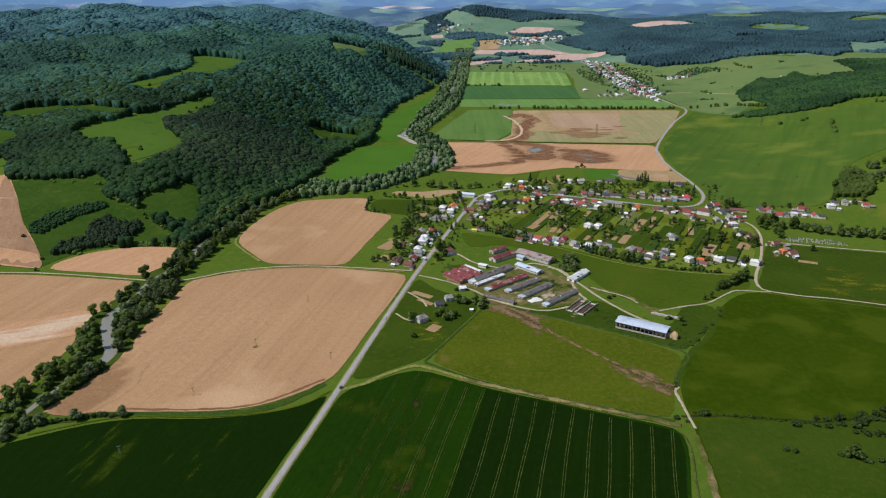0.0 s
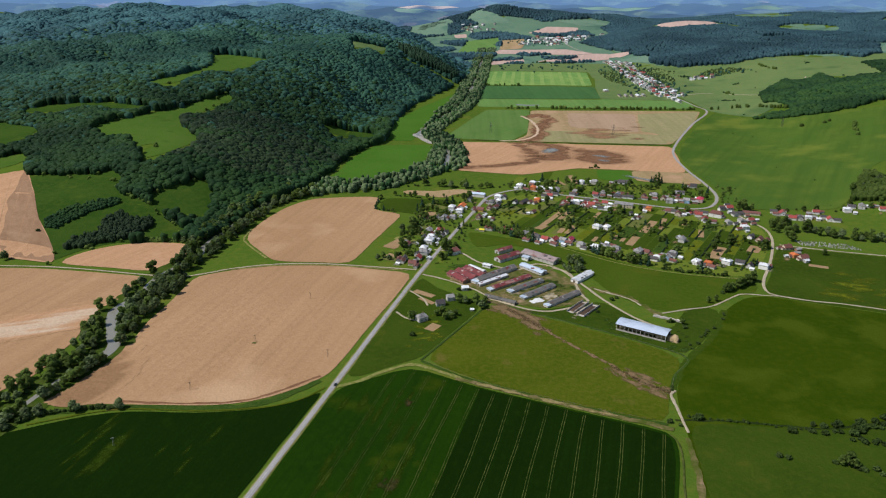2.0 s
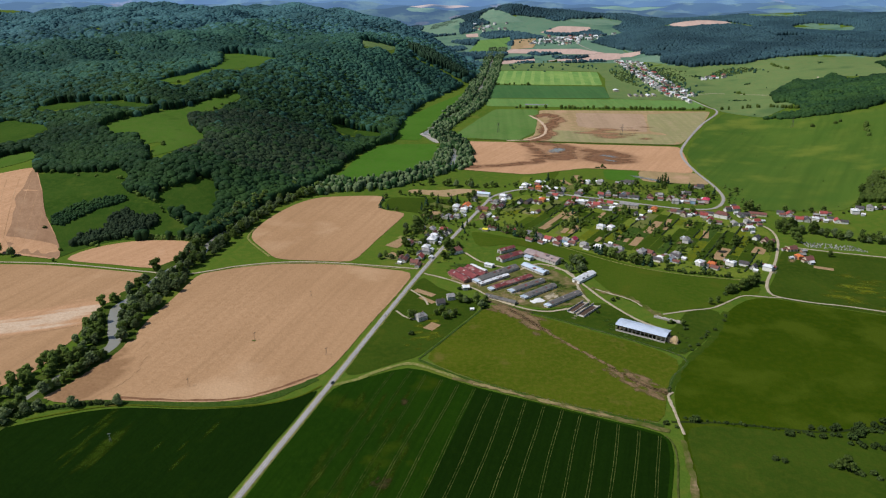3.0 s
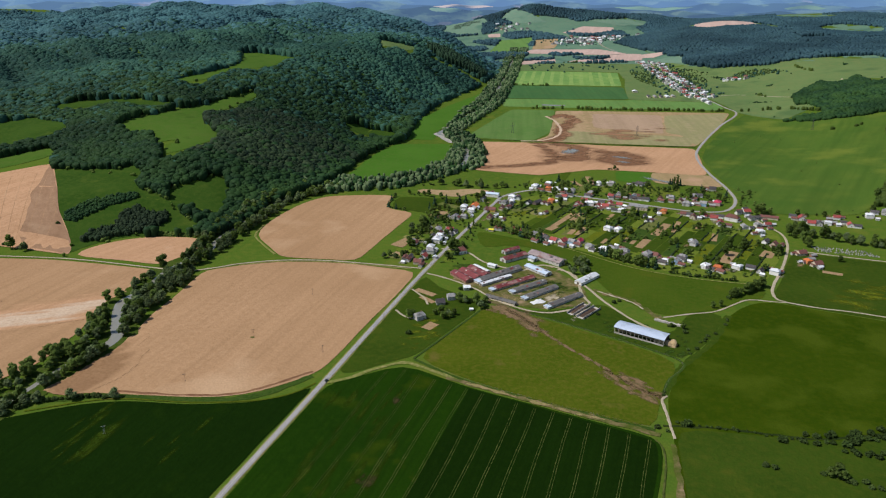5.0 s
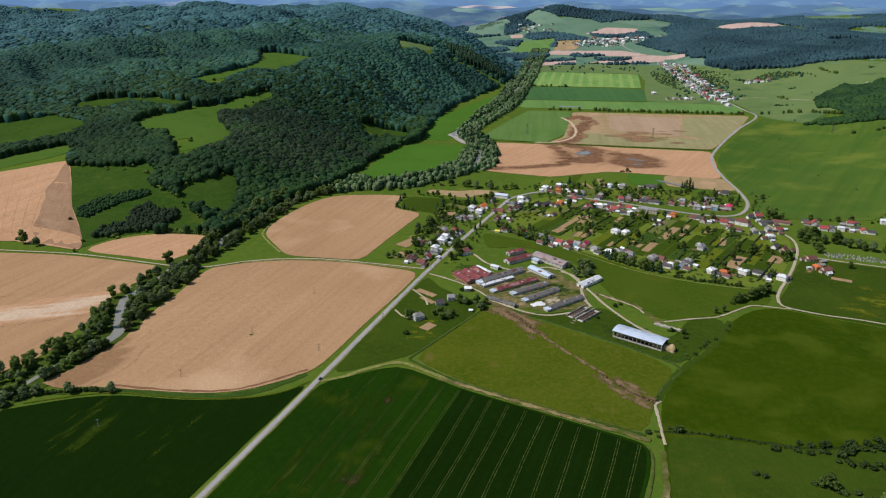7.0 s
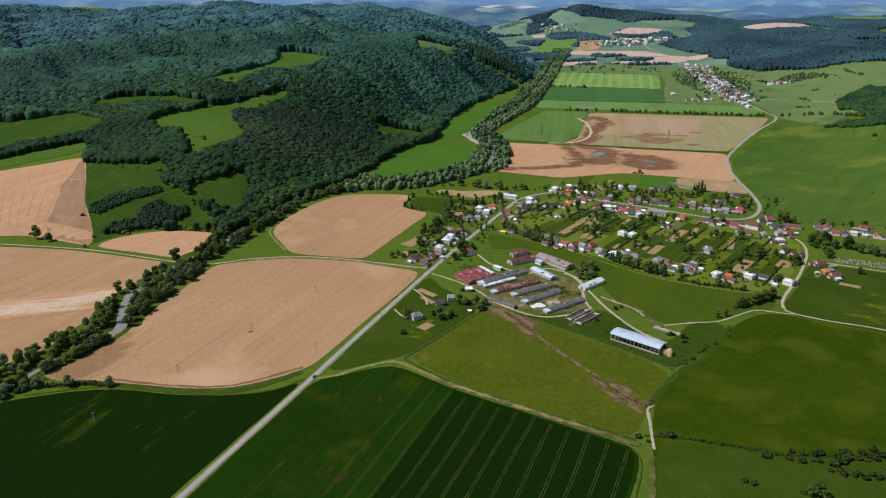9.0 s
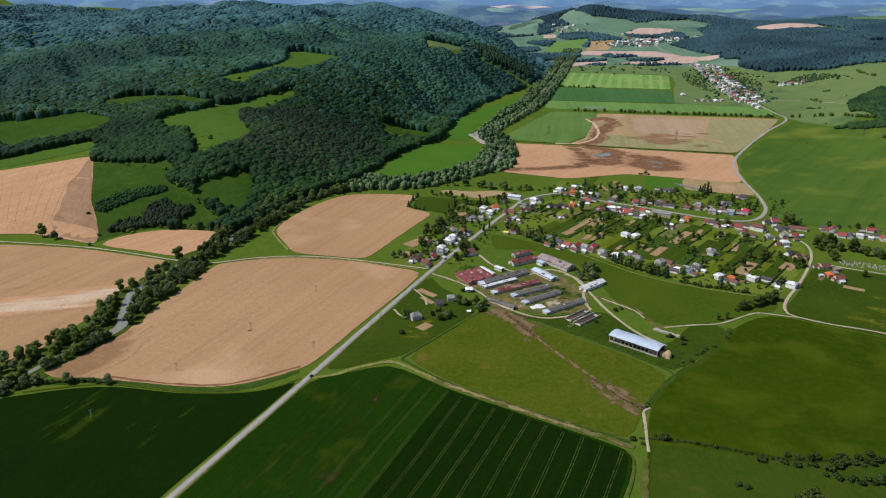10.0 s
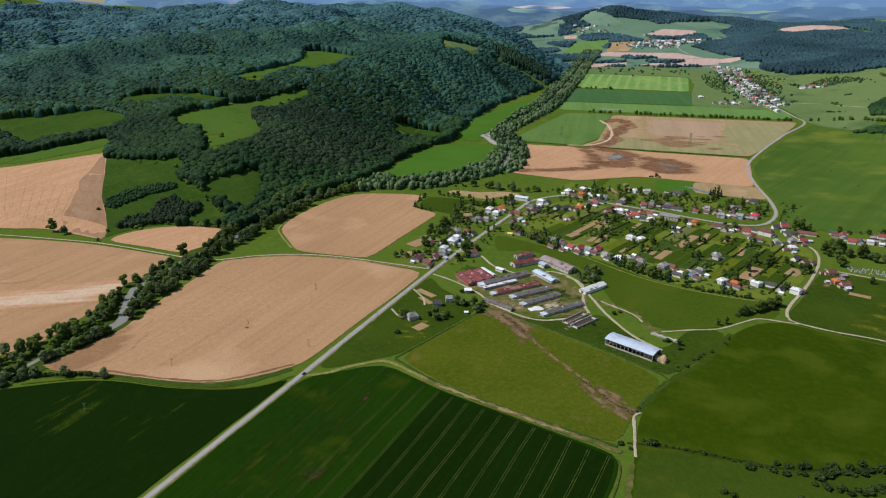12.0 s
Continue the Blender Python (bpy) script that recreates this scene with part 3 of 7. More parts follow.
# ---- fields ----
BIG = [(-394, 511), (-371, 506), (-353, 514), (-325, 518), (-289, 522), (-258, 524), (-229, 530), (-200, 545), (-165, 582), (-156, 604), (-134, 757), (-123, 851), (-208, 861), (-259, 860), (-308, 850),
       (-352, 830), (-378, 811), (-388, 798), (-385, 754), (-383, 715), (-384, 677), (-377, 642), (-377, 615), (-375, 587), (-380, 564), (-384, 536)]
UPPER = [(-378, 943), (-385, 985), (-382, 1027), (-372, 1079), (-357, 1120), (-337, 1149), (-285, 1170), (-232, 1180), (-229, 1105), (-180, 1092), (-209, 873),
         (-306, 868), (-323, 879), (-351, 912)]
DOME = [(-587, 824), (-583, 855), (-566, 881), (-538, 903), (-504, 914), (-443, 916), (-435, 882), (-441, 831), (-452, 812), (-531, 819)]
LEFT = [(-1000, 760), (-734, 787), (-633, 802), (-560, 803), (-446, 795), (-441, 771), (-445, 733), (-453, 699), (-445, 659), (-433, 623), (-435, 598), (-429, 567), (-434, 540), (-443, 522), (-470, 480), (-700, 430), (-1000, 440)]
HILL = [(-1100, 930), (-942, 1010), (-888, 1052), (-819, 1109), (-735, 1002), (-684, 933), (-633, 882), (-588, 822), (-664, 834), (-703, 835), (-763, 815), (-1000, 800)]
WHEAT_L = [(-440, 440), (-392, 466), (-344, 497), (-311, 509), (-252, 513), (-201, 525), (-171, 543), (-155, 566), (-178, 400), (-215, 60), (-420, 60), (-460, 300)]
WHEAT_R = [(-85, 616), (-130, 579), (-145, 567), (-166, 400), (-203, 60), (50, 60), (122, 380), (136, 453), (145, 498), (146, 525), (143, 537), (53, 565), (-22, 588)]
GRAZE = [(-22, 766), (-75, 631), (-23, 601), (53, 573), (143, 549), (152, 600), (176, 668), (141, 693), (63, 732), (5, 758)]
drape("field_soil", BIG, SOIL, "bare tan ploughed field beside the road", 0.4, 30, 1.2)
drape("field_soil", UPPER, SOIL, "bare tan ploughed field near the village", 0.4, 30, 1.2)
drape("field_soil", DOME, SOIL_B, "small bare tan field below the wood", 0.4, 20, 1.2)
drape("field_soil", LEFT, SOIL, "wide bare tan field across the river", 0.4, 30, 1.5)
drape("field_soil", HILL, SOIL_B, "pale bare field rising on a slope", 0.75, 20, 1.0)
# darker wheat tone here paints in the lens vignette
drape("field_wheat", WHEAT_L, WHEAT_DENSE_VIGNETTED, "dark green wheat field", 0.5, 30, 0.8)
drape("field_wheat", WHEAT_R, WHEAT, "dark green wheat field with tramlines", 0.5, 30, 0.8)
drape("field_wheat", [(-16, 585), (-33, 470), (-43, 400), (-93, 60), (48, 60), (120, 380), (133, 453), (142, 498), (143, 525), (140, 534), (53, 562), (-20, 585)], WHEAT_DENSE_VIGNETTED, "denser dark green wheat beside the thinner part", 0.58, 30, 0.8)
drape("field_pasture", GRAZE, PASTURE, "olive green fenced cattle pasture", 0.3, 25, 0.4)
drape("field_meadow", [(-73, 1023), (86, 964), (155, 912), (222, 889), (300, 880), (290, 842), (266, 835), (240, 804), (212, 795), (172, 772), (150, 790), (118, 820), (98, 868), (64, 931), (-8, 975), (-54, 952)], FRESH,
      "bright green meadow between farm and village", 0.3, 30)
drape("field_meadow", [(-110, 845), (-127, 735), (-134, 680), (-145, 592), (-130, 590), (-108, 612), (-88, 628), (-78, 636), (-28, 762), (-55, 790), (-88, 806)], LUSH, "lush green yard meadow by the road", 0.25, 25)
WET_FIELD = [(-169, 1622), (-18, 1641), (316, 1648), (310, 1418), (107, 1430), (-3, 1361), (-136, 1380)]
drape("field_soil", WET_FIELD, SOIL_B, "bare tan field with dark wet hollows", 0.5, 40, 1.5)
drape("field_stubble", [(2, 2048), (463, 2096), (397, 1864), (319, 1668), (-31, 1657), (0, 1722)], STUBBLE, "thin brownish stubble field", 0.5, 40, 1.0)
drape("field_stubble", [(99, 2020), (277, 2030), (264, 1790), (103, 1835)], STUBBLE_TAN, "tan bare block within the stubble", 0.62, 40, 4.0)
drape("field_stubble", [(40, 1787), (325, 1766), (310, 1668), (30, 1662)], OLIVE, "olive weedy strip of stubble", 0.62, 40, 3.0)
drape("field_stubble", [(286, 2028), (455, 2085), (395, 1866), (322, 1680), (300, 1790), (270, 1800)], OLIVE, "pale olive block of stubble", 0.66, 40, 2.0)
ribbon_line = [(-175, 1640), (-34, 1655), (120, 1652), (319, 1662)]
drape("field_soil_dark", [(-821, 1106), (-735, 1002), (-684, 933), (-633, 882), (-592, 826), (-640, 836), (-684, 845), (-700, 868), (-709, 896), (-730, 925), (-738, 948), (-757, 966), (-772, 1012), (-803, 1066)], SLOPE_SOIL, "reddish brown tilled part of the slope field", 0.9, 15, 2.0)
drape("field_crop", [(-186, 1660), (-151, 1873), (-118, 2043), (0, 2056), (0, 1754), (-34, 1656)], OLIVE_CROP, "even green crop field by the river", 0.5, 40, 1.0)
drape("field_crop", [(-148, 2085), (-160, 2215), (205, 2250), (207, 2262), (457, 2255), (456, 2130)], HAZED_CROP, "even green crop field", 0.6, 40)
drape("field_crop", [(-172, 2487), (201, 2502), (207, 2268), (-158, 2222)], DARK_CROP, "dark green crop field", 0.6, 40)
drape("field_crop", [(-193, 2870), (195, 2853), (197, 2527), (-172, 2502)], STRIPED_CROP, "light green striped crop field", 0.6, 40)
drape("field_soil", [(-240, 3180), (-58, 3320), (-42, 3152), (-177, 3052)], HAZED_SOIL, "distant bare tan field", 0.9, 50)
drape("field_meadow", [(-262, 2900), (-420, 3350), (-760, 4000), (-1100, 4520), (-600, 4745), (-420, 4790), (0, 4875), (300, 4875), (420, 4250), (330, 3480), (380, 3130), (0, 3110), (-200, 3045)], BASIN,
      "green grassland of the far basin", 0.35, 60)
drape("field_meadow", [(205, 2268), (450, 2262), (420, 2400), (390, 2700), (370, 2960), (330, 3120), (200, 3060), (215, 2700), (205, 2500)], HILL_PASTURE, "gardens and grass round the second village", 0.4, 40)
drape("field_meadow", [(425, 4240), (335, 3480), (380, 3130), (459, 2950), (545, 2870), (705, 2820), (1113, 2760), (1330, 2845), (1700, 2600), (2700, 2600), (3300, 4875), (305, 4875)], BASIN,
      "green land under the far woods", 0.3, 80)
drape("field_meadow", [(-330, 1600), (-330, 1850), (-300, 2050), (-240, 2300), (-228, 2550), (-212, 2550), (-205, 2200), (-228, 1950), (-255, 1720), (-250, 1600)], VIVID, "narrow green meadow beside the river", 0.4, 40)
for k in range(11):
    x = -176 + 34.0 * k
    ribbon("crop_stripe", [(x + 6, 2520), (x + 2, 2690), (x, 2852)], 13, STRIPE, "pale stripe of the green crop field", 0.8, 40, 0.15, "field")
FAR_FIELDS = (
    ("field_soil", [(-197, 3425), (-171, 3580), (138, 3558), (257, 3408), (161, 3380)], HAZED_SOIL, "distant bare tan field"),
    ("field_soil", [(-1, 3154), (160, 3363), (257, 3408), (413, 3332), (399, 3296), (203, 3179)], HAZED_SOIL, "distant bare tan field"),
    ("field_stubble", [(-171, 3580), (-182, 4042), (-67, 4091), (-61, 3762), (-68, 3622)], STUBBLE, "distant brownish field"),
    ("field_crop", [(-356, 3475), (-365, 4011), (-201, 4184), (-193, 3534)], HAZED_CROP, "distant green crop field"),
    ("field_soil", [(-58, 4324), (50, 4460), (229, 4464), (221, 4381), (114, 4267)], HAZED_SOIL, "distant pale field behind the village"),
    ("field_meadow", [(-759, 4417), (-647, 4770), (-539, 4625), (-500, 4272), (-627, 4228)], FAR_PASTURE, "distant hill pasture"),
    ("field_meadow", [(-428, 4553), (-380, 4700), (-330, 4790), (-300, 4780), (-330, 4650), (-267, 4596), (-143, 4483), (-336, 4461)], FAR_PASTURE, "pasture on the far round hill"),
    ("field_soil", [(-467, 4269), (-398, 4298), (-384, 4178), (-442, 4151)], HAZED_SOIL, "small distant bare field"),
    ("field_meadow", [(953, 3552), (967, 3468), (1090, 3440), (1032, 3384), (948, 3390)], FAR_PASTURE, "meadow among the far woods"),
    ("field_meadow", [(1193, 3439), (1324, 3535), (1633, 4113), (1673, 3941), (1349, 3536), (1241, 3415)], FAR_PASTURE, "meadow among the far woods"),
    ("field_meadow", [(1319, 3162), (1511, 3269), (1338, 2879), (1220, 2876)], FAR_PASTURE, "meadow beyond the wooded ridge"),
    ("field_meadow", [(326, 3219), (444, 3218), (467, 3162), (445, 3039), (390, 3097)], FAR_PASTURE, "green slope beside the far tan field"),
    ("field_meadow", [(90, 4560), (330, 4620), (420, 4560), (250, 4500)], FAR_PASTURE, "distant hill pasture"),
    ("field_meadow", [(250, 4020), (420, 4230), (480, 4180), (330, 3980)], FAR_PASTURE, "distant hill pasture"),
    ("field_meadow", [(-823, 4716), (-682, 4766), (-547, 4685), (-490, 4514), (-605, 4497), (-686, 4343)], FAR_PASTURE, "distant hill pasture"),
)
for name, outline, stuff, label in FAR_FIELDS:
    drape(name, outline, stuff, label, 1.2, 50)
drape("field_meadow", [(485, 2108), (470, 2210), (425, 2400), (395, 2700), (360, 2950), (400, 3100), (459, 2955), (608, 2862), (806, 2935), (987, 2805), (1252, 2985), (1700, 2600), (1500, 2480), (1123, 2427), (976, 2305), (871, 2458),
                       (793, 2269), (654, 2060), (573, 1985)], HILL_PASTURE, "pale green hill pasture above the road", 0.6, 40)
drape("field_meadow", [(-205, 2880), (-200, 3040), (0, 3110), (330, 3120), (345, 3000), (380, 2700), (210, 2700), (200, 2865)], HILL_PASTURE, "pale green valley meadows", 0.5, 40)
drape("field_pasture", [(157, 528), (157, 600), (180, 668), (218, 722), (242, 790), (270, 826), (296, 836), (326, 826), (422, 800), (560, 766), (800, 715), (900, 400), (500, 150), (130, 60), (148, 400)],
      PASTURE_DARK, "wide dark olive grazed pasture", 0.22, 40)
drape("field_meadow", [(160, 552), (194, 556), (241, 555), (277, 556), (324, 572), (400, 596), (800, 640), (900, 400), (500, 150), (130, 60), (158, 400)], LUSH, "green meadow below the overgrown ditch", 0.30, 40)
drape("field_soil", [(590, 3880), (600, 4010), (700, 4300), (850, 4250), (894, 3855), (740, 3815)], HAZED_SOIL, "pale bare field on a hilltop", 1.2, 50)
SLOPE = [(330, 1215), (345, 1270), (335, 1350), (322, 1450), (318, 1560), (345, 1680), (420, 1900), (495, 2080), (573, 1962), (692, 1908), (796, 1905), (900, 1890),
         (860, 1600), (640, 1420), (545, 1250), (500, 1190), (380, 1185)]
drape("field_slope", SLOPE, SLOPE_GRASS, "broad green grass slope above the village", 0.5, 30)
MEADOWS = {
    "wedge": [(-347, 1263), (-344, 1431), (-320, 1542), (-202, 1582), (-189, 1521), (-202, 1401), (-225, 1333), (-303, 1251)],
    "strip": [(-301, 1612), (-305, 1836), (-233, 2018), (-243, 1854), (-253, 1674), (-255, 1602)],
    "brow": [(-815, 1294), (-796, 1345), (-768, 1380), (-739, 1419), (-714, 1468), (-694, 1535), (-667, 1609), (-646, 1575), (-651, 1512), (-662, 1454), (-676, 1405), (-678, 1378), (-628, 1312), (-583, 1261), (-578, 1224), (-591, 1186), (-610, 1152), (-637, 1137), (-642, 1164), (-638, 1203), (-651, 1212), (-671, 1192), (-688, 1208), (-697, 1247), (-732, 1256), (-756, 1247)],
    "shelf": [(-886, 1637), (-848, 1712), (-820, 1804), (-829, 1897), (-913, 2068), (-874, 2093), (-723, 2028), (-713, 1901), (-753, 1818), (-801, 1748), (-812, 1641), (-843, 1622)],
    "terrace": [(-1050, 1420), (-1022, 1461), (-960, 1474), (-893, 1477), (-817, 1463), (-763, 1450), (-796, 1428), (-865, 1432), (-940, 1423), (-998, 1409)],
    "ride": [(-463, 1618), (-420, 1654), (-359, 1651), (-331, 1633), (-342, 1587), (-390, 1596), (-438, 1580)],
    "clearing": [(-619, 2459), (-572, 2499), (-487, 2537), (-515, 2425), (-568, 2374)],
    "corner": [(-1300, 1250), (-1157, 1284), (-1098, 1309), (-1049, 1348), (-984, 1323), (-942, 1309), (-915, 1286), (-922, 1246), (-928, 1222), (-951, 1204), (-993, 1180), (-1040, 1149)],
    "rim": [(-1100, 1000), (-986, 1088), (-952, 1130), (-904, 1159), (-868, 1179), (-841, 1144), (-870, 1113), (-908, 1077), (-939, 1036)],
}
for key, outline in MEADOWS.items():
    drape("field_hill_meadow", outline, VIVID if key in ("wedge", "strip") else FOOT_GRASS if key in ("ride", "corner", "terrace") else HILL_PASTURE if key == "clearing" else HILL_GRASS, "light green meadow clearing on the wooded hill", 0.6, 15, 1.5)
LOWER_MEADOW = [(-797, 1073), (-729, 1085), (-683, 1079), (-669, 1098), (-654, 1103), (-630, 1073), (-631, 1052), (-620, 1034), (-595, 1021), (-564, 1012), (-552, 1008), (-537, 996), (-530, 992), (-523, 987), (-500, 977), (-475, 973), (-468, 926), (-501, 913), (-535, 911), (-562, 897), (-582, 874), (-592, 851), (-596, 826), (-624, 865), (-660, 892), (-714, 963)]
SIDE_MEADOW = [(-565, 1032), (-537, 1069), (-523, 1101), (-511, 1114), (-486, 1085), (-465, 1048), (-458, 1003), (-465, 989), (-495, 986), (-533, 990), (-548, 1009)]
for outline in (LOWER_MEADOW, SIDE_MEADOW):
    drape("field_hill_meadow", outline, FOOT_GRASS, "green meadow below the wooded hill", 0.5, 15, 1.5)

# tramlines in the wheat: pairs of wheel tracks
along = np.array([math.cos(radians(82)), math.sin(radians(82))])
for k in range(16):
    base = np.array([132.6 - 16.3 * k, 500.0])
    s = np.arange(-330, 160, 3.0)
    q = base + along * s[:, None]
    ok = inside(WHEAT_R, q[:, 0], q[:, 1])
    if ok.sum() < 12:
        continue
    q = q[ok]
    q[:, 0] += 0.5 * np.sin(s[ok] / 23 + k)
    pair = tagged(new("tramline"), "pair of pale wheel tracks through green wheat", "wheel tracks", "tramlines in the wheat", "structure")
    for off in (-0.95, 0.95):
        me = strip_mesh("wheel_track", q[4:-1] + (off, 0), 0.40 if k < 13 else 0.25, TRAM, 0.72, 0.6, k)
        shared("wheel_track", me, pair)
ribbon("wheel_track_edge", [(136, 390), (141, 455), (147, 500), (147, 524), (142, 534)], 1.6, TRAM, "pale headland track at the edge of the wheat", 0.75, 5, 0.3, "wheel tracks")
ribbon("verge_wheat", [(-146, 571), (-130, 582), (-108, 604), (-86, 620), (-60, 612), (-22, 593)], 4.5, VERGE, "pale dry grass verge between fields", 0.62, 6, 0.35, "verge")
ribbon("verge_wheat", [(-40, 600), (-22, 594), (20, 580), (53, 570), (100, 555), (147, 542)], 5.5, YARD, "pale dry earth verge between wheat and pasture", 0.66, 6, 0.45, "verge")
ribbon("verge_wheat", [(-385, 478), (-344, 501), (-311, 512), (-252, 517), (-201, 529), (-171, 547), (-156, 568)], 1.8, PASTURE, "olive grass verge below the ploughed field", 0.62, 6, 0.4, "verge")
ribbon("verge_soil", [(-330, 522), (-271, 526), (-224, 536), (-196, 556), (-166, 588)], 3.0, WET, "dark earth furrow along the field edge", 0.6, 6, 0.5, "verge")
ribbon("verge_soil", [(150, 395), (154, 455), (156, 500), (155, 530)], 5.0, YARD, "bare earth strip beside the wheat", 0.5, 6, 0.5, "verge")

# wet hollows, puddles and pale washes with shapes of their own
HOLLOW = [(107, 1602), (152, 1595), (185, 1566), (205, 1520), (192, 1485), (158, 1464), (126, 1481), (116, 1527)]
MEANDER = [(-25, 1652), (-19, 1630), (8, 1560), (19, 1480), (-22, 1443), (-82, 1410), (-135, 1392)]
OXBOW = [(8, 1640), (44, 1628), (69, 1611), (76, 1544), (60, 1491), (36, 1520)]
for n, (spots, size) in enumerate(((scatter(HOLLOW, 60, 2), 12), (spots_on(MEANDER, 70, 4, 3), 8), (spots_on(OXBOW, 70, 7, 4), 10))):
    blots("damp_soil", spots, size * 1.05, DAMP, "damp brown soil round a wet hollow", 0.62, 2.0, 4, 10 + n, "wet soil", SOIL_B, WET_FIELD)
    blots("wet_soil", spots[::2] + spots[1::4], size * 0.72, WET, "dark wet hollow in the bare field", 0.74, 1.9, 4, 20 + n, "wet soil")
WASH = [(-2, 1950), (26, 1979), (52, 1930), (37, 1853), (23, 1782), (31, 1732), (17, 1692), (-1, 1664)]
blots("damp_soil", spots_on(WASH, 110, 8, 5), 9, DAMP, "brown damp soil along a dry channel", 0.78, 1.6, 60, 31, "wet soil")
blots("wet_soil", spots_on(WASH, 60, 5, 6), 7, WET, "dark wet soil along a dry channel", 0.88, 1.6, 60, 32, "wet soil")
ribbon("pale_wash", [(-20, 1960), (5, 1900), (24, 1800), (18, 1715), (-15, 1665), (-60, 1650)], 7, PALE, "pale dried-out channel in the stubble", 0.98, 8, 0.5, "dry channel")
blots("damp_soil", scatter([(80, 1723), (146, 1834), (267, 1857), (261, 1717), (179, 1684)], 26, 7), 9, DAMP, "brown bare patches in the stubble", 0.80, 2.4, 3, 33, "wet soil")
blots("puddle", [(146, 1541), (156, 1537), (166, 1530), (154, 1500), (163, 1495)], 8, WATER, "shallow puddles in the bare field", 0.98, 1.7, 4, 91, "puddle")
blots("puddle", [(47, 1562), (52, 1574), (56, 1585), (60, 1578)], 10, WATER, "shallow puddle in the bare field", 0.98, 1.3, 60, 92, "puddle")
blots("puddle", [(199, 1376), (212, 1367), (226, 1358), (234, 1353)], 6, WATER, "shallow puddle at the field edge", 0.95, 2.0, -35, 93, "puddle")
ribbon("pond", [(-40, 2130), (-5, 2128), (25, 2132)], 16, WATER, "small pond in the green field", 1.0, 6, 0.3, "pond")
WASHED = [(-457, 702), (-480, 676), (-510, 650), (-560, 622), (-640, 585), (-800, 540)]
blots("pale_wash", spots_on(WASHED, 190, 13, 30), 5.0, SOIL_B, "washed-out lighter soil across the bare field", 0.58, 5.0, 27, 70, "dry wash", SOIL, LEFT)
blots("pale_wash", spots_on([(x, y - 11) for x, y in WASHED], 190, 7, 31), 3.0, PALE, "pale sandy streak across the bare field", 0.68, 6.5, 27, 71, "dry wash", SOIL_B, LEFT)
blots("turned_soil", scatter([(-388, 510), (-352, 514), (-348, 560), (-376, 610), (-382, 560)], 60, 46), 4.5, SOIL_DARK, "darker turned soil in the field corner", 0.58, 3.0, 62, 76, "soil", SOIL, BIG)
PATH_OVER = [(2, 757), (27, 730), (60, 690), (101, 648), (130, 616), (152, 601)]
blots("mud_path", spots_on(PATH_OVER, 230, 1.0, 8), 1.1, PINK_MUD, "trampled brown cattle path across the pasture", 0.50, 2.2, -46, 41, "path")
blots("mud_patch", scatter([(92, 640), (132, 596), (153, 588), (153, 610), (138, 630), (118, 638)], 70, 9), 2.2, PINK_MUD, "trampled bare mud by the pasture gate", 0.50, 1.8, -40, 42, "mud")
blots("mud_patch", spots_on([(-12, 758), (8, 750), (25, 735), (42, 710)], 80, 5.0, 10), 3.4, PINK_MUD, "trampled bare mud by the farm", 0.50, 1.5, -40, 43, "mud")
blots("weedy_wheat", [*scatter([(-140, 420), (-60, 400), (-50, 500), (-60, 612), (-100, 600), (-140, 560)], 26, 13), *scatter([(-390, 460), (-330, 420), (-200, 430), (-185, 510), (-300, 500)], 16, 15)], 2.4, THIN_WHEAT, "thin yellowish streaks in the wheat", 0.62, 6.0, 82, 46, "wheat")
blots("bare_earth", [*spots_on([(-18, 592), (8, 584), (25, 578)], 40, 1.2, 33), *spots_on([(40, 573), (75, 562), (100, 556)], 40, 1.2, 34)], 1.3, VERGE_BARE, "bare tan earth on the verge", 0.74, 2.6, -17, 72, "soil")
blots("bare_earth", [*scatter([(-80, 451), (-66, 447), (-68, 434), (-79, 435)], 14, 35), *scatter([(-80, 558), (-72, 556), (-76, 548)], 6, 36)], 1.6, REDDISH, "reddish bare spots in the wheat", 0.70, 2.0, 82, 73, "soil")
ribbon("verge_wheat", [(-385, 494), (-332, 513), (-271, 518), (-224, 527), (-192, 546), (-164, 580)], 8, WEEDS, "dark uncut grass below the ploughed field", 0.46, 6, 0.3, "verge")
blots("meadow_flowers", scatter([(330, 850), (420, 815), (540, 790), (560, 850), (420, 930)], 70, 19), 4.0, FLOWERS, "yellow flowers in the green meadow", 0.42, 2.6, -12, 51, "flowers")
blots("meadow_flowers", scatter([(-110, 690), (-85, 640), (-60, 690), (-70, 760)], 26, 20), 2.6, FLOWERS, "yellow flowers in the yard meadow", 0.42, 1.6, 30, 52, "flowers")

# ---- roads, tracks, river ----
ROAD = [(-210, 40), (-185, 280), (-168, 421), (-149, 573), (-113, 863), (-65, 1149), (-50, 1212), (-2, 1258), (47, 1240), (141, 1214), (194, 1196), (255, 1180), (303, 1190),
        (329, 1249), (328, 1331), (314, 1436), (308, 1556), (328, 1666), (404, 1900), (478, 2089), (461, 2194), (404, 2450), (374, 2706), (339, 3038), (302, 3255), (230, 3428),
        (150, 3700), (120, 4100)]
ROAD_LINE = curve_through(ROAD, 8)
ribbon("road_verge", ROAD, 7.6, VERGE, "worn grass verge of the road", 0.45, 8, 0.15, "verge")
ribbon("road", ROAD, 5.0, ASPHALT, "light grey asphalt country road", 0.8, 8)
ribbon("road_line", ROAD[:7], 0.18, surface("road_paint", (0.6, 0.6, 0.58), (0.5, 0.5, 0.48)), "worn white centre line", 0.93, 8, category="road marking")
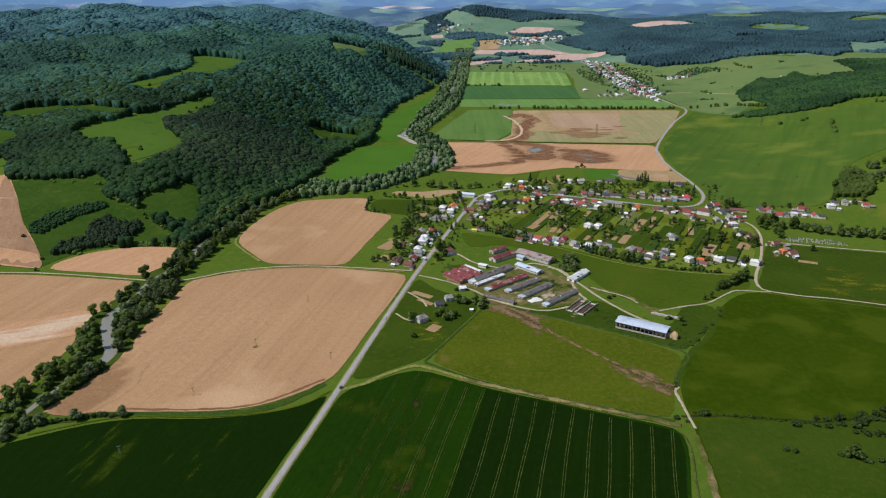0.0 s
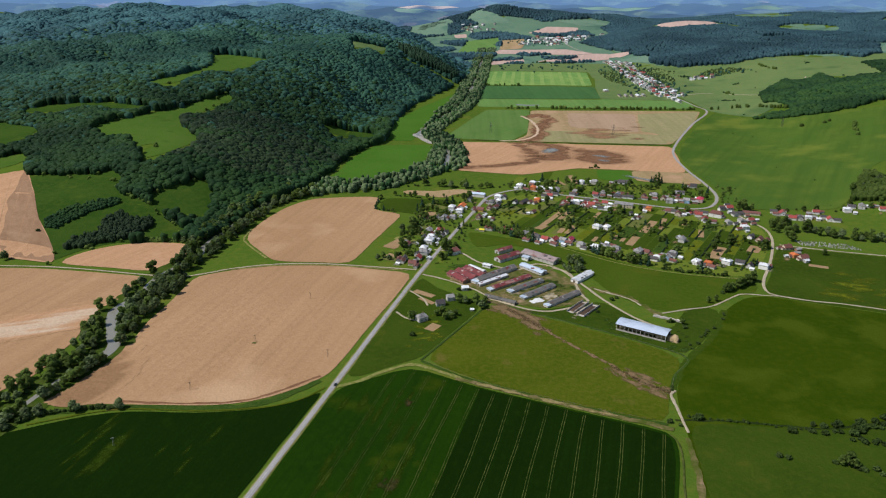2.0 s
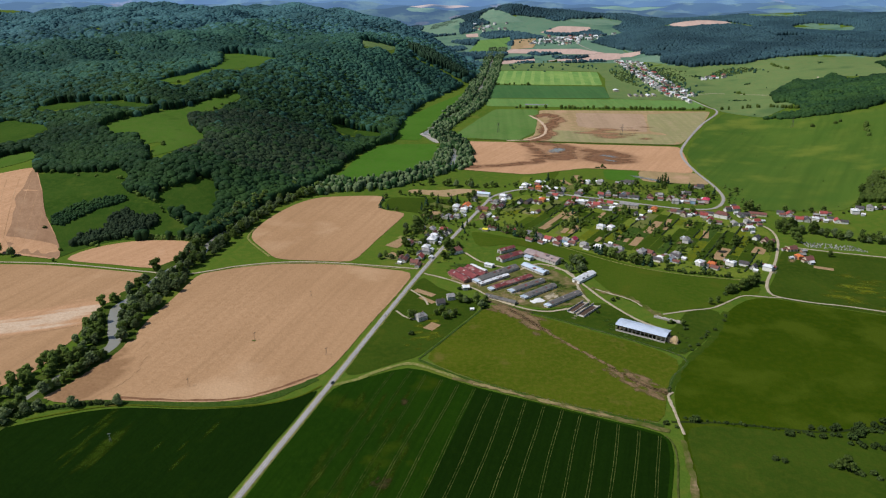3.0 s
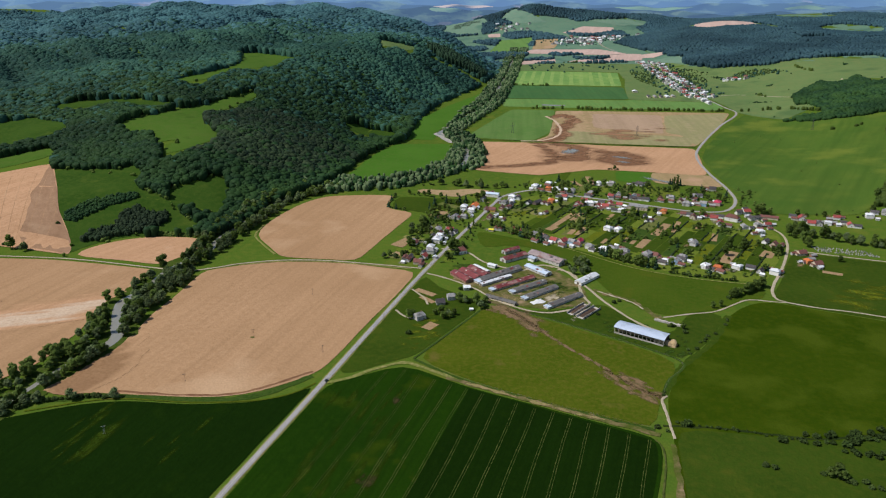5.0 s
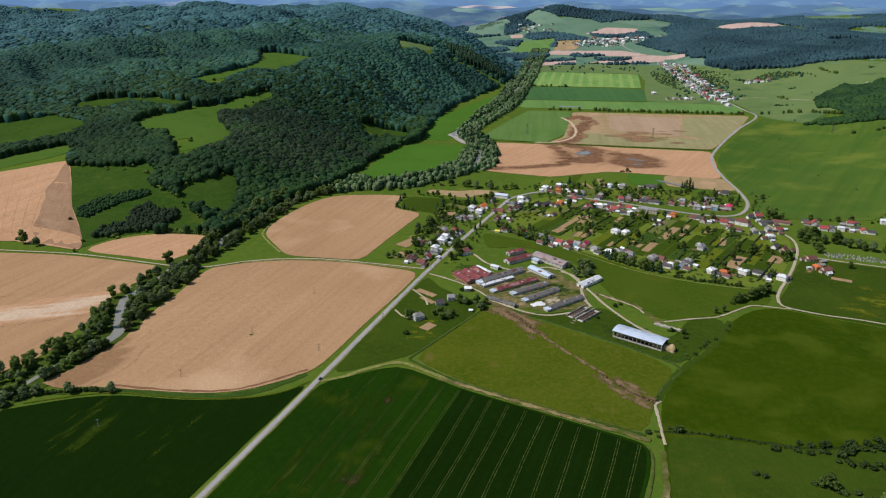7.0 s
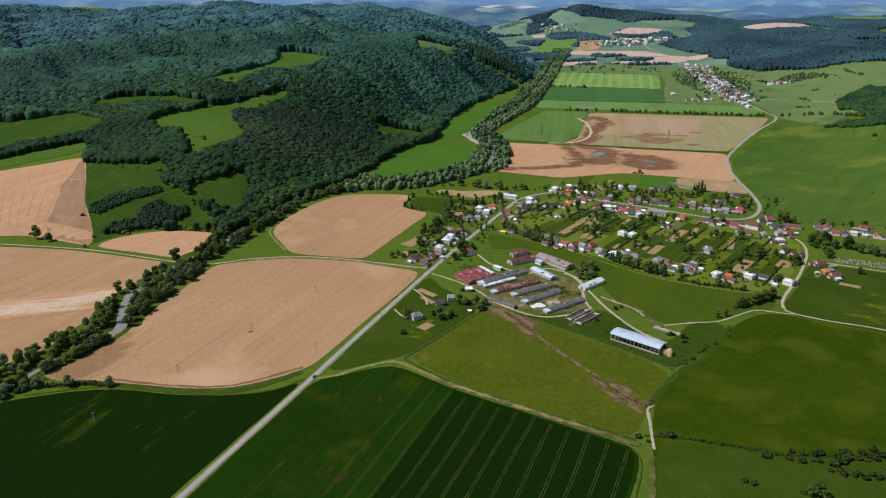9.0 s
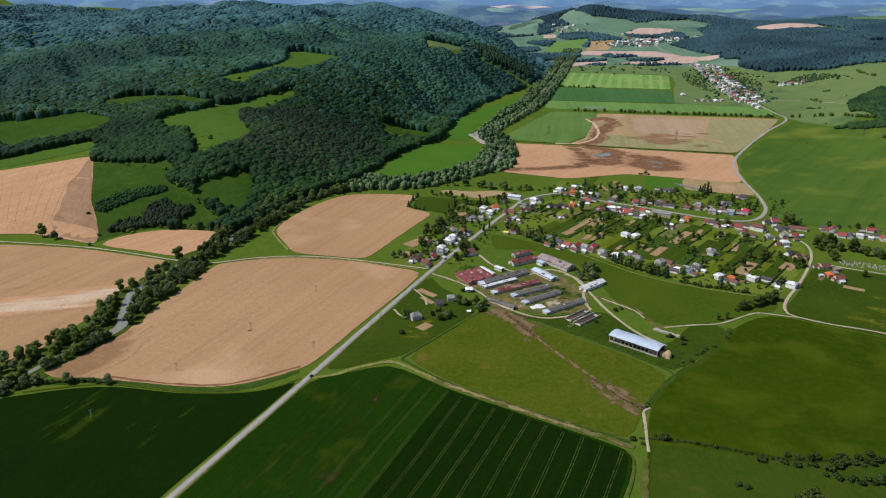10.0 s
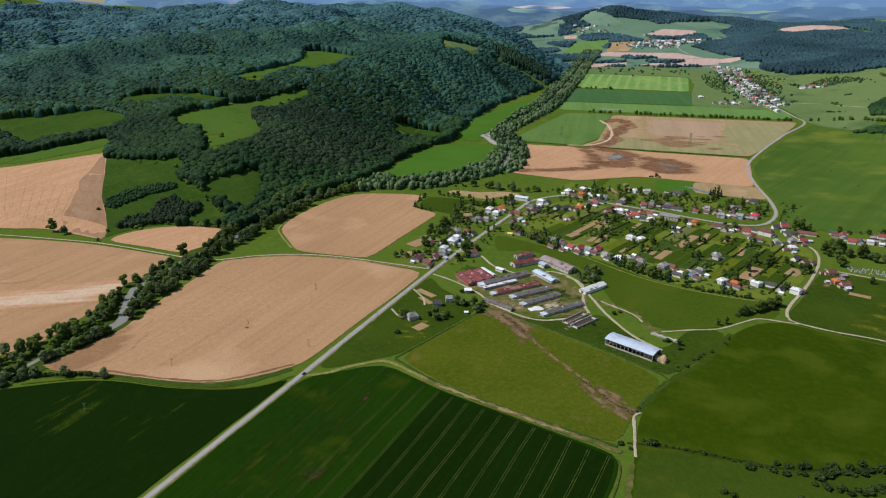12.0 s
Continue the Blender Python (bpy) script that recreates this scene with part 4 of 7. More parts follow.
ribbon("lane", [(335, 1165), (352, 1120), (364, 1085), (361, 1041), (346, 986), (330, 940), (311, 892), (303, 866), (302, 850)], 3.6, DIRT, "pale gravel lane at the village end", 0.7, 6, 0.1)
ribbon("track", [(302, 852), (304, 843), (313, 837), (347, 827), (400, 818), (560, 772), (760, 730)], 2.8, DIRT, "sandy farm track through meadows", 0.55, 8, 0.2)
ribbon("track", [(170, 770), (201, 785), (229, 797), (257, 825), (273, 837), (299, 836), (313, 837)], 2.4, DIRT, "sandy farm track through meadows", 0.55, 6, 0.3)
ribbon("lane", [(-50, 1060), (-10, 1025), (77, 960), (147, 914), (222, 891), (308, 884)], 1.7, VERGE, "narrow grey lane along the lower gardens", 0.6, 6, 0.15)
ribbon("track", [(-120, 862), (-208, 866), (-260, 865), (-309, 855), (-353, 835), (-378, 816), (-410, 799), (-455, 801), (-562, 810), (-636, 808), (-780, 795), (-1000, 770)], 3.0, DIRT,
       "pale dirt farm track between bare fields", 0.75, 8, 0.15)
ribbon("track_verge", [(-130, 858), (-208, 862), (-260, 861), (-309, 851), (-353, 831)], 3.0, VERGE, "grass verge beside the farm track", 0.6, 8, 0.3, "verge")
ribbon("track", [(-323, 876), (-353, 908), (-380, 942), (-386, 985)], 3.0, VERGE, "grassy field edge track", 0.65, 6, 0.3)
ribbon("track", [(158, 604), (153, 597), (154, 582), (155, 568), (156.5, 552), (158, 538)], 2.6, DIRT, "bare dirt track past the pasture gate", 0.7, 4, 0.3)
ribbon("track", [(-108, 938), (-72, 931), (-44, 899), (-9, 882), (9, 880), (30, 902), (58, 890), (87, 840), (110, 796), (142, 751), (172, 727)], 3.4, DIRT, "dirt road through the farmyard", 0.6, 6, 0.2)
ribbon("track", [(-110, 848), (-77, 833), (-41, 808), (-10, 778), (40, 758), (88, 783)], 2.8, DIRT, "dirt track along the cattle sheds", 0.6, 6, 0.3)
ribbon("track", [(51, 892), (73, 874), (81, 822), (91, 792)], 3.4, DIRT, "dirt track between the farm sheds", 0.62, 6, 0.3)
ribbon("track", [(-122, 735), (-110, 722), (-97, 716)], 2.4, DIRT, "short sandy drive to a farmhouse", 0.6, 4, 0.2)
ribbon("track", [(-117, 795), (-98, 774), (-90, 756)], 2.4, DIRT, "short sandy drive to a farmhouse", 0.6, 4, 0.2)
ribbon("track", [(365, 1020), (420, 1005), (520, 985), (640, 960)], 3.0, DIRT, "pale track past the cemetery", 0.6, 8, 0.2)
ribbon("track", [(470, 2378), (554, 2415), (615, 2332), (653, 2268), (694, 2302), (765, 2402)], 4.0, DIRT, "pale track climbing the hill pasture", 0.8, 12, 0.2)
drape("farmyard", [(-80, 830), (-45, 815), (-28, 790), (8, 772), (40, 765), (92, 790), (85, 840), (55, 880), (25, 905), (-10, 890), (-35, 860), (-60, 885)], YARD,
      "trodden earth and grass of the farmyard", 0.35, 15, 2.0, "farmyard")
ribbon("eroded_path", [(95, 833), (114, 821), (137, 811), (151, 790), (161, 773), (172, 760)], 7, YARD, "eroded bare earth beside the track", 0.5, 4, 0.7, "path")
ribbon("eroded_path", [(100, 830), (120, 817), (140, 803), (150, 788)], 2.6, DIRT, "eroded bare earth beside the track", 0.6, 4, 0.7, "path")
drape("field_meadow", [(8, 760), (63, 736), (141, 698), (178, 672), (213, 724), (238, 788), (205, 800), (172, 725), (140, 748), (108, 794), (92, 788), (42, 762)], LUSH,
      "lush grass round the open barn", 0.27, 25)
ribbon("field_hedge_line", ribbon_line, 3.0, FLOOR, "thin dark hedge bank between fields", 0.9, 6, 0.7, "hedge bank")
for k in range(12):
    a, b = np.array((-950 + 17.0 * k, 985 + 9.5 * k)), np.array((-800 + 14.5 * k, 845 - 1.0 * k))
    s = np.linspace(0.02, 0.97, 24)[:, None]
    q = a + (b - a) * s
    q = q[inside(HILL, q[:, 0], q[:, 1])]
    if len(q) > 6:
        me = strip_mesh("furrow_track", q, 0.6, SOIL, 0.93, 0.2, k)
        tagged(new("furrow_track", me), "brown wheel track down the slope field", "wheel tracks", "tracks on the slope field", "structure")
GRAVEL = [(-266, 1666), (-252, 1690), (-236, 1672), (-228, 1640), (-212, 1618), (-202, 1590), (-212, 1588), (-228, 1612), (-244, 1640)]
RIVER = [(-470, 250), (-440, 380), (-410, 484), (-402, 547), (-387, 608), (-405, 644), (-424, 676), (-433, 700), (-429, 745), (-432, 800), (-416, 873), (-424, 916), (-411, 1059), (-367, 1189),
         (-300, 1235), (-262, 1250), (-170, 1390), (-152, 1430), (-168, 1551), (-211, 1654), (-248, 1665), (-245, 1720), (-217, 1942), (-192, 2176), (-204, 2736), (-215, 3000), (-230, 3600)]
RIVER_Y = curve_through(RIVER, 8)[:, 1]
ribbon("water_river", RIVER, np.interp(RIVER_Y, (560, 600, 690, 730, 1500), (5.0, 12.5, 12.5, 8.0, 12.0)), WATER, "grey-brown river winding through the trees", 0.75, 8, 0.15, "river")
ribbon("river_bank", RIVER, 40, BANK, "dark grassy river bank under trees", 0.62, 10, 0.15, "bank")
drape("gravel_bar", GRAVEL, GRAVEL_STONE, "pale gravel bar in the river bend", 0.69, 10, 2.0, "gravel bar")
ribbon("track", [(813, 2377), (841, 2461)], 4.0, DIRT, "pale track at the wood edge", 0.8, 12, 0.2)

# ---- woods ----
RNG = np.random.RandomState(7)


def lump(seed, sides=6, rings=((0.86, 0.58), (0.45, 1.0), (0.0, 0.96), (-0.9, 0.6))):
    """One rough tree top, one metre in radius, standing on z = 0."""
    rng = np.random.RandomState(seed)
    v, rows = [(rng.uniform(-0.2, 0.2), rng.uniform(-0.2, 0.2), 1.0)], []
    for z, r in rings:
        ring = []
        for k in range(sides):
            a = 2 * math.pi * (k + rng.uniform(-0.3, 0.3)) / sides
            q = r * rng.uniform(0.8, 1.2)
            ring.append(len(v))
            v.append((q * math.cos(a), q * math.sin(a), z + rng.uniform(-0.13, 0.13)))
        rows.append(ring)
    f = []
    for k in range(sides):
        j = (k + 1) % sides
        f.append((0, rows[0][k], rows[0][j]))
        for up, lo in zip(rows, rows[1:]):
            f += [(up[k], lo[k], lo[j]), (up[k], lo[j], up[j])]
    return np.array(v), np.array(f)


LUMPS = [lump(s, 6 + s % 2) for s in range(12)]
LUMPS_MID = [lump(s, 6, ((0.78, 0.66), (0.15, 1.02), (-0.9, 0.75))) for s in range(12)]
LUMPS_FAR = [lump(s, 5, ((0.45, 0.92), (-0.9, 0.85))) for s in range(12)]


def many(name, x, y, r, tall, material, label, seed=1, category="trees", flat=0.95, tops=None):
    """A wood as one object: a rough top for each tree, on the land."""
    rng = np.random.RandomState(seed)
    tops = tops or LUMPS_MID
    pick = rng.randint(0, len(tops), len(x))
    dome = np.minimum(r * flat, tall * 0.75)
    z = height(x, y) + tall - dome
    vs, fs, at = [], [], 0
    for i, (v, f) in enumerate(tops):
        s = np.nonzero(pick == i)[0]
        if not len(s):
            continue
        a = rng.uniform(0, 6.28, len(s))
        c, d = np.cos(a)[:, None] * r[s, None], np.sin(a)[:, None] * r[s, None]
        px = x[s, None] + c * v[:, 0] - d * v[:, 1]
        py = y[s, None] + d * v[:, 0] + c * v[:, 1]
        pz = z[s, None] + np.where(v[:, 2] > -0.5, v[:, 2] * dome[s, None], -(tall - dome)[s, None] - 1.0)
        vs.append(np.stack([px, py, pz], -1).reshape(-1, 3))
        fs.append((f[None] + (at + np.arange(len(s)) * len(v))[:, None, None]).reshape(-1, 3))
        at += len(s) * len(v)
    V, F = np.concatenate(vs), np.concatenate(fs)
    me = bpy.data.meshes.new(name)
    me.vertices.add(len(V))
    me.vertices.foreach_set("co", V.astype(np.float32).ravel())
    me.loops.add(F.size)
    me.loops.foreach_set("vertex_index", F.astype(np.int32).ravel())
    me.polygons.add(len(F))
    me.polygons.foreach_set("loop_start", np.arange(0, F.size, 3, dtype=np.int32))
    me.polygons.foreach_set("use_smooth", np.ones(len(F), bool))
    me.update(calc_edges=True)
    me.materials.append(material)
    return tagged(new(name, me), label, category, kind="stuff")


def spread(poly, space, jitter=0.55):
    """Points over an outline, about one every space metres, unevenly set."""
    p = np.array(poly, float)
    gx, gy = np.arange(p[:, 0].min(), p[:, 0].max(), space), np.arange(p[:, 1].min(), p[:, 1].max(), space * 0.9)
    X, Y = np.meshgrid(gx, gy)
    X = X + (np.arange(len(gy)) % 2)[:, None] * space / 2
    x = (X + RNG.uniform(-jitter, jitter, X.shape) * space).ravel()
    y = (Y + RNG.uniform(-jitter, jitter, Y.shape) * space).ravel()
    ok = inside(poly, x, y)
    return x[ok], y[ok]


def drift(x, y, size, seed=0.0):
    """A soft field of -1..1 for clumping."""
    return np.sin(x / size + seed + 1.7 * np.sin(y / size / 1.9)) * np.sin(y / size * 1.13 + seed * 2 + 1.3 * np.sin(x / size / 1.6))


def gullies(x, y):
    """-1..1: the folds of the hillside that run down to the river."""
    u, v = 0.50 * x + 0.87 * y, 0.87 * x - 0.50 * y
    w = 0.7 * np.sin(u / 64 + 1.2 * np.sin(v / 240) + 0.4) + np.sin(u / 27 + 1.5 * np.sin(v / 110) + 0.8 * np.sin(u / 71)) + 0.55 * np.sin(u / 13.5 + 1.2 * np.sin(v / 47) + 0.9)
    return np.clip(w / 1.5, -1.2, 1.2)


OPEN = [*MEADOWS.values(), LOWER_MEADOW, SIDE_MEADOW, HILL, DOME, UPPER]
WOOD_L = [(-362, 1210), (-395, 1130), (-415, 1050), (-425, 960), (-440, 925), (-470, 921), (-530, 909), (-600, 1012), (-633, 1082), (-800, 1080), (-850, 1150), (-880, 1182), (-960, 1122), (-1100, 1010), (-1700, 900),
          (-3200, 1400), (-5200, 3300), (-5000, 3880), (-2000, 4470), (-1000, 4670), (-640, 4560), (-480, 4300), (-300, 3900), (-230, 3300), (-235, 2700), (-250, 2500), (-330, 2100),
          (-335, 1850), (-310, 1600), (-355, 1440), (-362, 1265)]
OAKS = [(-690, 1420), (-580, 1500), (-470, 1500), (-370, 1390), (-400, 1190), (-520, 1135), (-630, 1165)]


def cleared(x, y):
    shut = np.zeros(len(x), bool)
    px, py = x + 3.5 * drift(x, y, 9.0, 0.7), y + 4 * drift(y, x, 10.0, 1.9)  # ragged wood edges
    for o in OPEN:
        shut |= inside(o, px, py)
    shut |= inside([(-440, 2520), (-402, 2512), (-319, 2512), (-256, 2502), (-250, 2455), (-320, 2462), (-405, 2455), (-445, 2490)], px, py)  # the felled strip below the spruces
    ux, uy = (x - 60) / np.hypot(x - 60, y), y / np.hypot(x - 60, y)
    for key, margin in (("shelf", 52), ("terrace", 38), ("clearing", 62), ("brow", 34), ("ride", 38), ("corner", 26), ("rim", 22)):  # the low scrubby margin below each meadow
        for k in (0.33, 0.66, 1.0):
            shut |= inside(MEADOWS[key], px + ux * margin * k, py + uy * margin * k)
    return shut


def in_field(x, y):
    shut = np.zeros(len(x), bool)
    for row in FAR_FIELDS:
        shut |= inside(row[1], x, y)
    return shut


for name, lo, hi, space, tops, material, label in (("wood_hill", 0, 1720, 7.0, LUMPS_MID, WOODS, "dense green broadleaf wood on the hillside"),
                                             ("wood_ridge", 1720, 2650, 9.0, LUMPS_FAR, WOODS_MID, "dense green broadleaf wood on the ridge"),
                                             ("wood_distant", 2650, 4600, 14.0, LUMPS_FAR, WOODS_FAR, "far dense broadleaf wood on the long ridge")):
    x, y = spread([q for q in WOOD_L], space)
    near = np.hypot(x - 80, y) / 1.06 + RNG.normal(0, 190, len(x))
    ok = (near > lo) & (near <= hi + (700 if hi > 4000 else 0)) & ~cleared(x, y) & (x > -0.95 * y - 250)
    ok &= (y < 2800) | (x < np.interp(y, *FOOT_L) + 20)
    x, y = x[ok], y[ok]
    r = space * np.clip(np.exp(RNG.normal(-0.08, 0.3, len(x))), 0.5, 1.5)
    tall = 13.0 + 1.5 * drift(x, y, 70) + 3.0 * (r / space - 1.0) + RNG.uniform(-0.8, 0.9, len(x)) + gullies(x, y) * np.clip((np.hypot(x, y) - 1150) / 900, 0.35, 1.0) * 9.0
    oak = (inside(OAKS, x + 22 * drift(x, y, 30, 0.2), y + 22 * drift(y, x, 34, 1.1)) & (RNG.uniform(size=len(x)) < 0.82)) if name == "wood_hill" else np.zeros(len(x), bool)
    for k in range(1 if name == "wood_hill" else 0):  # smaller boughs over each crown
        count = len(x) if not k else count
        a, q = RNG.uniform(0, 6.28, count), RNG.uniform(0.35, 0.8, count) * r[:count]
        small = r[:count] * RNG.uniform(0.30, 0.52, count)
        x, y = np.append(x, x[:count] + q * np.cos(a)), np.append(y, y[:count] + q * np.sin(a))
        tall, r = np.append(tall, tall[:count] - 0.30 * q + 0.35 * small), np.append(r, small)
        oak = np.append(oak, oak[:count])
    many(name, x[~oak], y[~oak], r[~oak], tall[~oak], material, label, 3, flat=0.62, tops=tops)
    if oak.any():
        many(name + "_dark", x[oak], y[oak], r[oak], tall[oak], WOODS_DARK, "darker oak stand within the hill wood", 4, flat=0.68, tops=tops)

# the spruce stand on the spur
x, y = spread([(-470, 2600), (-442, 2560), (-402, 2515), (-319, 2515), (-256, 2505), (-250, 2590), (-323, 2600), (-400, 2640)], 7)
many("wood_spruce", x, y, np.full(len(x), 3.6), 25 + RNG.uniform(-3, 3, len(x)), NEEDLE, "dark tall spruce stand on the spur", 5)

WOOD_R = [(571, 1963), (619, 1977), (669, 1972), (661, 2094), (634, 2122), (657, 2262), (775, 2447), (808, 2372), (880, 2455), (877, 2363), (880, 2298), (938, 2310), (1009, 2290), (1036, 2421), (1064, 2618), (1127, 2646), (1250, 2500), (1400, 2484), (1500, 2100), (1200, 1985), (926, 1948), (853, 1963), (793, 1923), (735, 1911), (657, 1919), (606, 1930)]
x, y = spread(WOOD_R, 9)
many("wood_slope", x, y, 7.4 + RNG.uniform(-1.8, 1.8, len(x)), 10 + RNG.uniform(-1.5, 1.5, len(x)) + 2 * gullies(x, y), WOODS, "dark wood across the grass slope", 6, flat=0.72)
WOOD_M = [(330, 3480), (208, 3760), (400, 4200), (567, 3940), (657, 3800), (894, 3845), (975, 3600), (1320, 3170), (1220, 2880), (1113, 2775), (1056, 2885), (950, 2870), (815, 2868), (705, 2830), (545, 2880), (459, 2964), (426, 3218)]
x, y = spread(WOOD_M, 11.0)
x, y = x[~in_field(x, y)], y[~in_field(x, y)]
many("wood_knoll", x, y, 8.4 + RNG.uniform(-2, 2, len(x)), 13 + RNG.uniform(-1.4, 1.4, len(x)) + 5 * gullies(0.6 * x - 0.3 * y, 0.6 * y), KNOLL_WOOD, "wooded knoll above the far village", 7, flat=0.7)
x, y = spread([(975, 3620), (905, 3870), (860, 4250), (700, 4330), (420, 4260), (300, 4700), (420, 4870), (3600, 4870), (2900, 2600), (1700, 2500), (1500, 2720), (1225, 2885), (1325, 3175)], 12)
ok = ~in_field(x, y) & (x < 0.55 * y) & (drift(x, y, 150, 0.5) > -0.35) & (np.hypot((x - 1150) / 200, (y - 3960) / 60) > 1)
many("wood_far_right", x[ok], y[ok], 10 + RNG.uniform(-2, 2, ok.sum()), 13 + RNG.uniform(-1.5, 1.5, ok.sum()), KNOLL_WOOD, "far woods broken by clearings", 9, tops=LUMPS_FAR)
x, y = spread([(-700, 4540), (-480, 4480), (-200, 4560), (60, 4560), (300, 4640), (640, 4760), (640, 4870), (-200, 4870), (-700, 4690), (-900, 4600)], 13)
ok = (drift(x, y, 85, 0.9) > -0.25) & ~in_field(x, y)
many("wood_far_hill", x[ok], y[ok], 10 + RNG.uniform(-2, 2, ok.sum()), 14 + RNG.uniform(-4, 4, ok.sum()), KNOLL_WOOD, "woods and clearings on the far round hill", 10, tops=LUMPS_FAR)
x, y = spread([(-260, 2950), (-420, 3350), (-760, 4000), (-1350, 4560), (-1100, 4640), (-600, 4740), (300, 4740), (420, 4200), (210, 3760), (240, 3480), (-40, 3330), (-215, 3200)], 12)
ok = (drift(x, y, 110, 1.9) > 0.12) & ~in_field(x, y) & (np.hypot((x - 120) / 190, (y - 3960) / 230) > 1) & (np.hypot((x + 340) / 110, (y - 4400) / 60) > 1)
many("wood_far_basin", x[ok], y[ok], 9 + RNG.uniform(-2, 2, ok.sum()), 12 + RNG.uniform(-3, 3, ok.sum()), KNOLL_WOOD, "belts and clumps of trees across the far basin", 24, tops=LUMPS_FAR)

# ---- single trees ----


def limb(bm, a, b, ra, rb, sides=5):
    """A tapered round piece from a to b."""
    a, b = Vector(a), Vector(b)
    d = (b - a).normalized()
    u = d.orthogonal().normalized()
    w = d.cross(u)
    rings = []
    for p, r in ((a, ra), (b, rb)):
        rings.append([bm.verts.new(p + (u * math.cos(2 * math.pi * k / sides) + w * math.sin(2 * math.pi * k / sides)) * r) for k in range(sides)])
    for k in range(sides):
        bm.faces.new([rings[0][k], rings[0][(k + 1) % sides], rings[1][(k + 1) % sides], rings[1][k]])
    bm.faces.new(rings[1])
    bm.faces.new(rings[0][::-1])


def crown_mesh(seed, tall, wide, low, form="round", count=300, size=1.3):
    """A crown of many small leaf sprays on several boughs, with gaps and an uneven edge."""
    rng = np.random.RandomState(seed)
    lobes = []
    n = 11 if form == "round" else 9
    for k in range(n):
        t = k / (n - 1)
        if form == "cone":
            z, q = low + (tall - low) * t, wide * (1 - t) * 0.55
            s = wide * (1 - t) * 0.62 + 0.35
        elif form == "tall":
            z, q, s = low + (tall - low) * t * 0.92, wide * 0.25, wide * 0.62 * (1 - 0.45 * t)
        else:
            z = low + (tall - low) * (0.18 + 0.68 * rng.uniform())
            q = wide * 0.62 * math.sqrt(rng.uniform(0.1, 1)) * math.sin(math.pi * min(0.95, max(0.12, (z - low) / (tall - low) * 0.75 + 0.2)))
            s = wide * rng.uniform(0.34, 0.52)
        a = k * 2.4 + rng.uniform(-0.5, 0.5)
        lobes.append((q * math.cos(a), q * math.sin(a), z, s))
    v, f = [], []
    for i in range(count):
        lx, ly, lz, s = lobes[i % n]
        d = rng.normal(size=3)
        d[2] = d[2] * 0.8 + 0.25
        d /= np.linalg.norm(d)
        c = np.array([lx, ly, lz]) + d * s * rng.uniform(0.72, 1.08) * (1, 1, 0.85)
        nn = d + (0, 0, 0.55) + rng.normal(size=3) * 0.35
        nn /= np.linalg.norm(nn)
        u = np.cross(nn, rng.normal(size=3))
        u /= np.linalg.norm(u)
        w = np.cross(nn, u)
        h = size * rng.uniform(0.6, 1.3)
        at = len(v)
        v += [c - u * h * 0.8, c + w * h * 0.5 + nn * 0.25 * h, c + u * h * 0.8, c - w * h * 0.55 - nn * 0.1 * h]
        f += [(at, at + 3, at + 1), (at + 3, at + 2, at + 1)]
    for lx, ly, lz, s in lobes:  # the dim inside of each bough
        lv, lf = LUMPS_FAR[seed % 12]
        at = len(v)
        v += list(lv * (s * 0.82, s * 0.82, s * 0.75) + (lx, ly, lz - s * 0.1))
        f += [tuple(int(j) + at for j in t) for t in lf]
    return v, f


def make_tree(name, seed, tall, wide, low, material, label, form="round", category="tree", count=230):
    bm = bmesh.new()
    rng = random.Random(seed)
    limb(bm, (0, 0, -0.6), (0.1, 0, low + 0.8), 0.035 * tall * 0.5 + 0.1, 0.02 * tall * 0.5 + 0.06, 7)
    if form != "cone":
        for k in range(4):
            a = k * 1.7 + rng.uniform(0, 1)
            limb(bm, (0.08, 0, low * 0.75 + k * 0.3), (math.cos(a) * wide * 0.55, math.sin(a) * wide * 0.55, low + (tall - low) * 0.5), 0.16, 0.05, 5)
    limb(bm, (0.1, 0, low + 0.7), (0, 0, tall * 0.86), 0.02 * tall * 0.5 + 0.06, 0.04, 5)
    if category == "shrub" or tall < 7:
        root = tagged(part(name, bm, BARK), label, category)  # low stems, with the crown on them
    else:
        root = tagged(new(name), label, category)
        part("trunk", bm, BARK, root)
    v, f = crown_mesh(seed, tall, wide, low, form, count, 0.42 + wide * 0.2)
    shared("crown", mesh_of("crown", v, f, material), root)
    return root


TREES = [
    make_tree("maple_tree", 11, 13, 5.2, 2.6, LEAF, "full green maple tree in leaf"),
    make_tree("alder_tree", 12, 10.5, 4.4, 2.0, LEAF, "round green alder tree in leaf"),
    make_tree("ash_tree", 13, 15.5, 5.6, 3.4, LEAF, "tall green ash tree in leaf"),
    make_tree("willow_tree", 14, 11, 5.6, 1.4, WILLOW, "grey-green spreading willow tree"),
    make_tree("willow_tree", 15, 8.5, 4.6, 1.0, WILLOW, "low grey-green willow tree"),
    make_tree("fruit_tree", 16, 5.6, 2.7, 1.3, LEAF, "small round fruit tree in a garden", count=170),
    make_tree("fruit_tree", 17, 6.8, 3.1, 1.5, LEAF, "green fruit tree in a garden", count=190),
    make_tree("spruce_tree", 18, 13, 3.4, 1.0, NEEDLE, "dark slender spruce tree", "cone"),
    make_tree("poplar_tree", 19, 17, 3.4, 2.2, LEAF, "tall narrow poplar tree", "tall"),
    make_tree("shrub", 20, 2.8, 2.8, 0.1, COPSE, "low green shrub in the grass", category="shrub", count=130),
    make_tree("willow_bush", 21, 2.4, 3.6, 0.1, COPSE, "low spreading dark green shrub", category="shrub", count=130),
]
used = set()


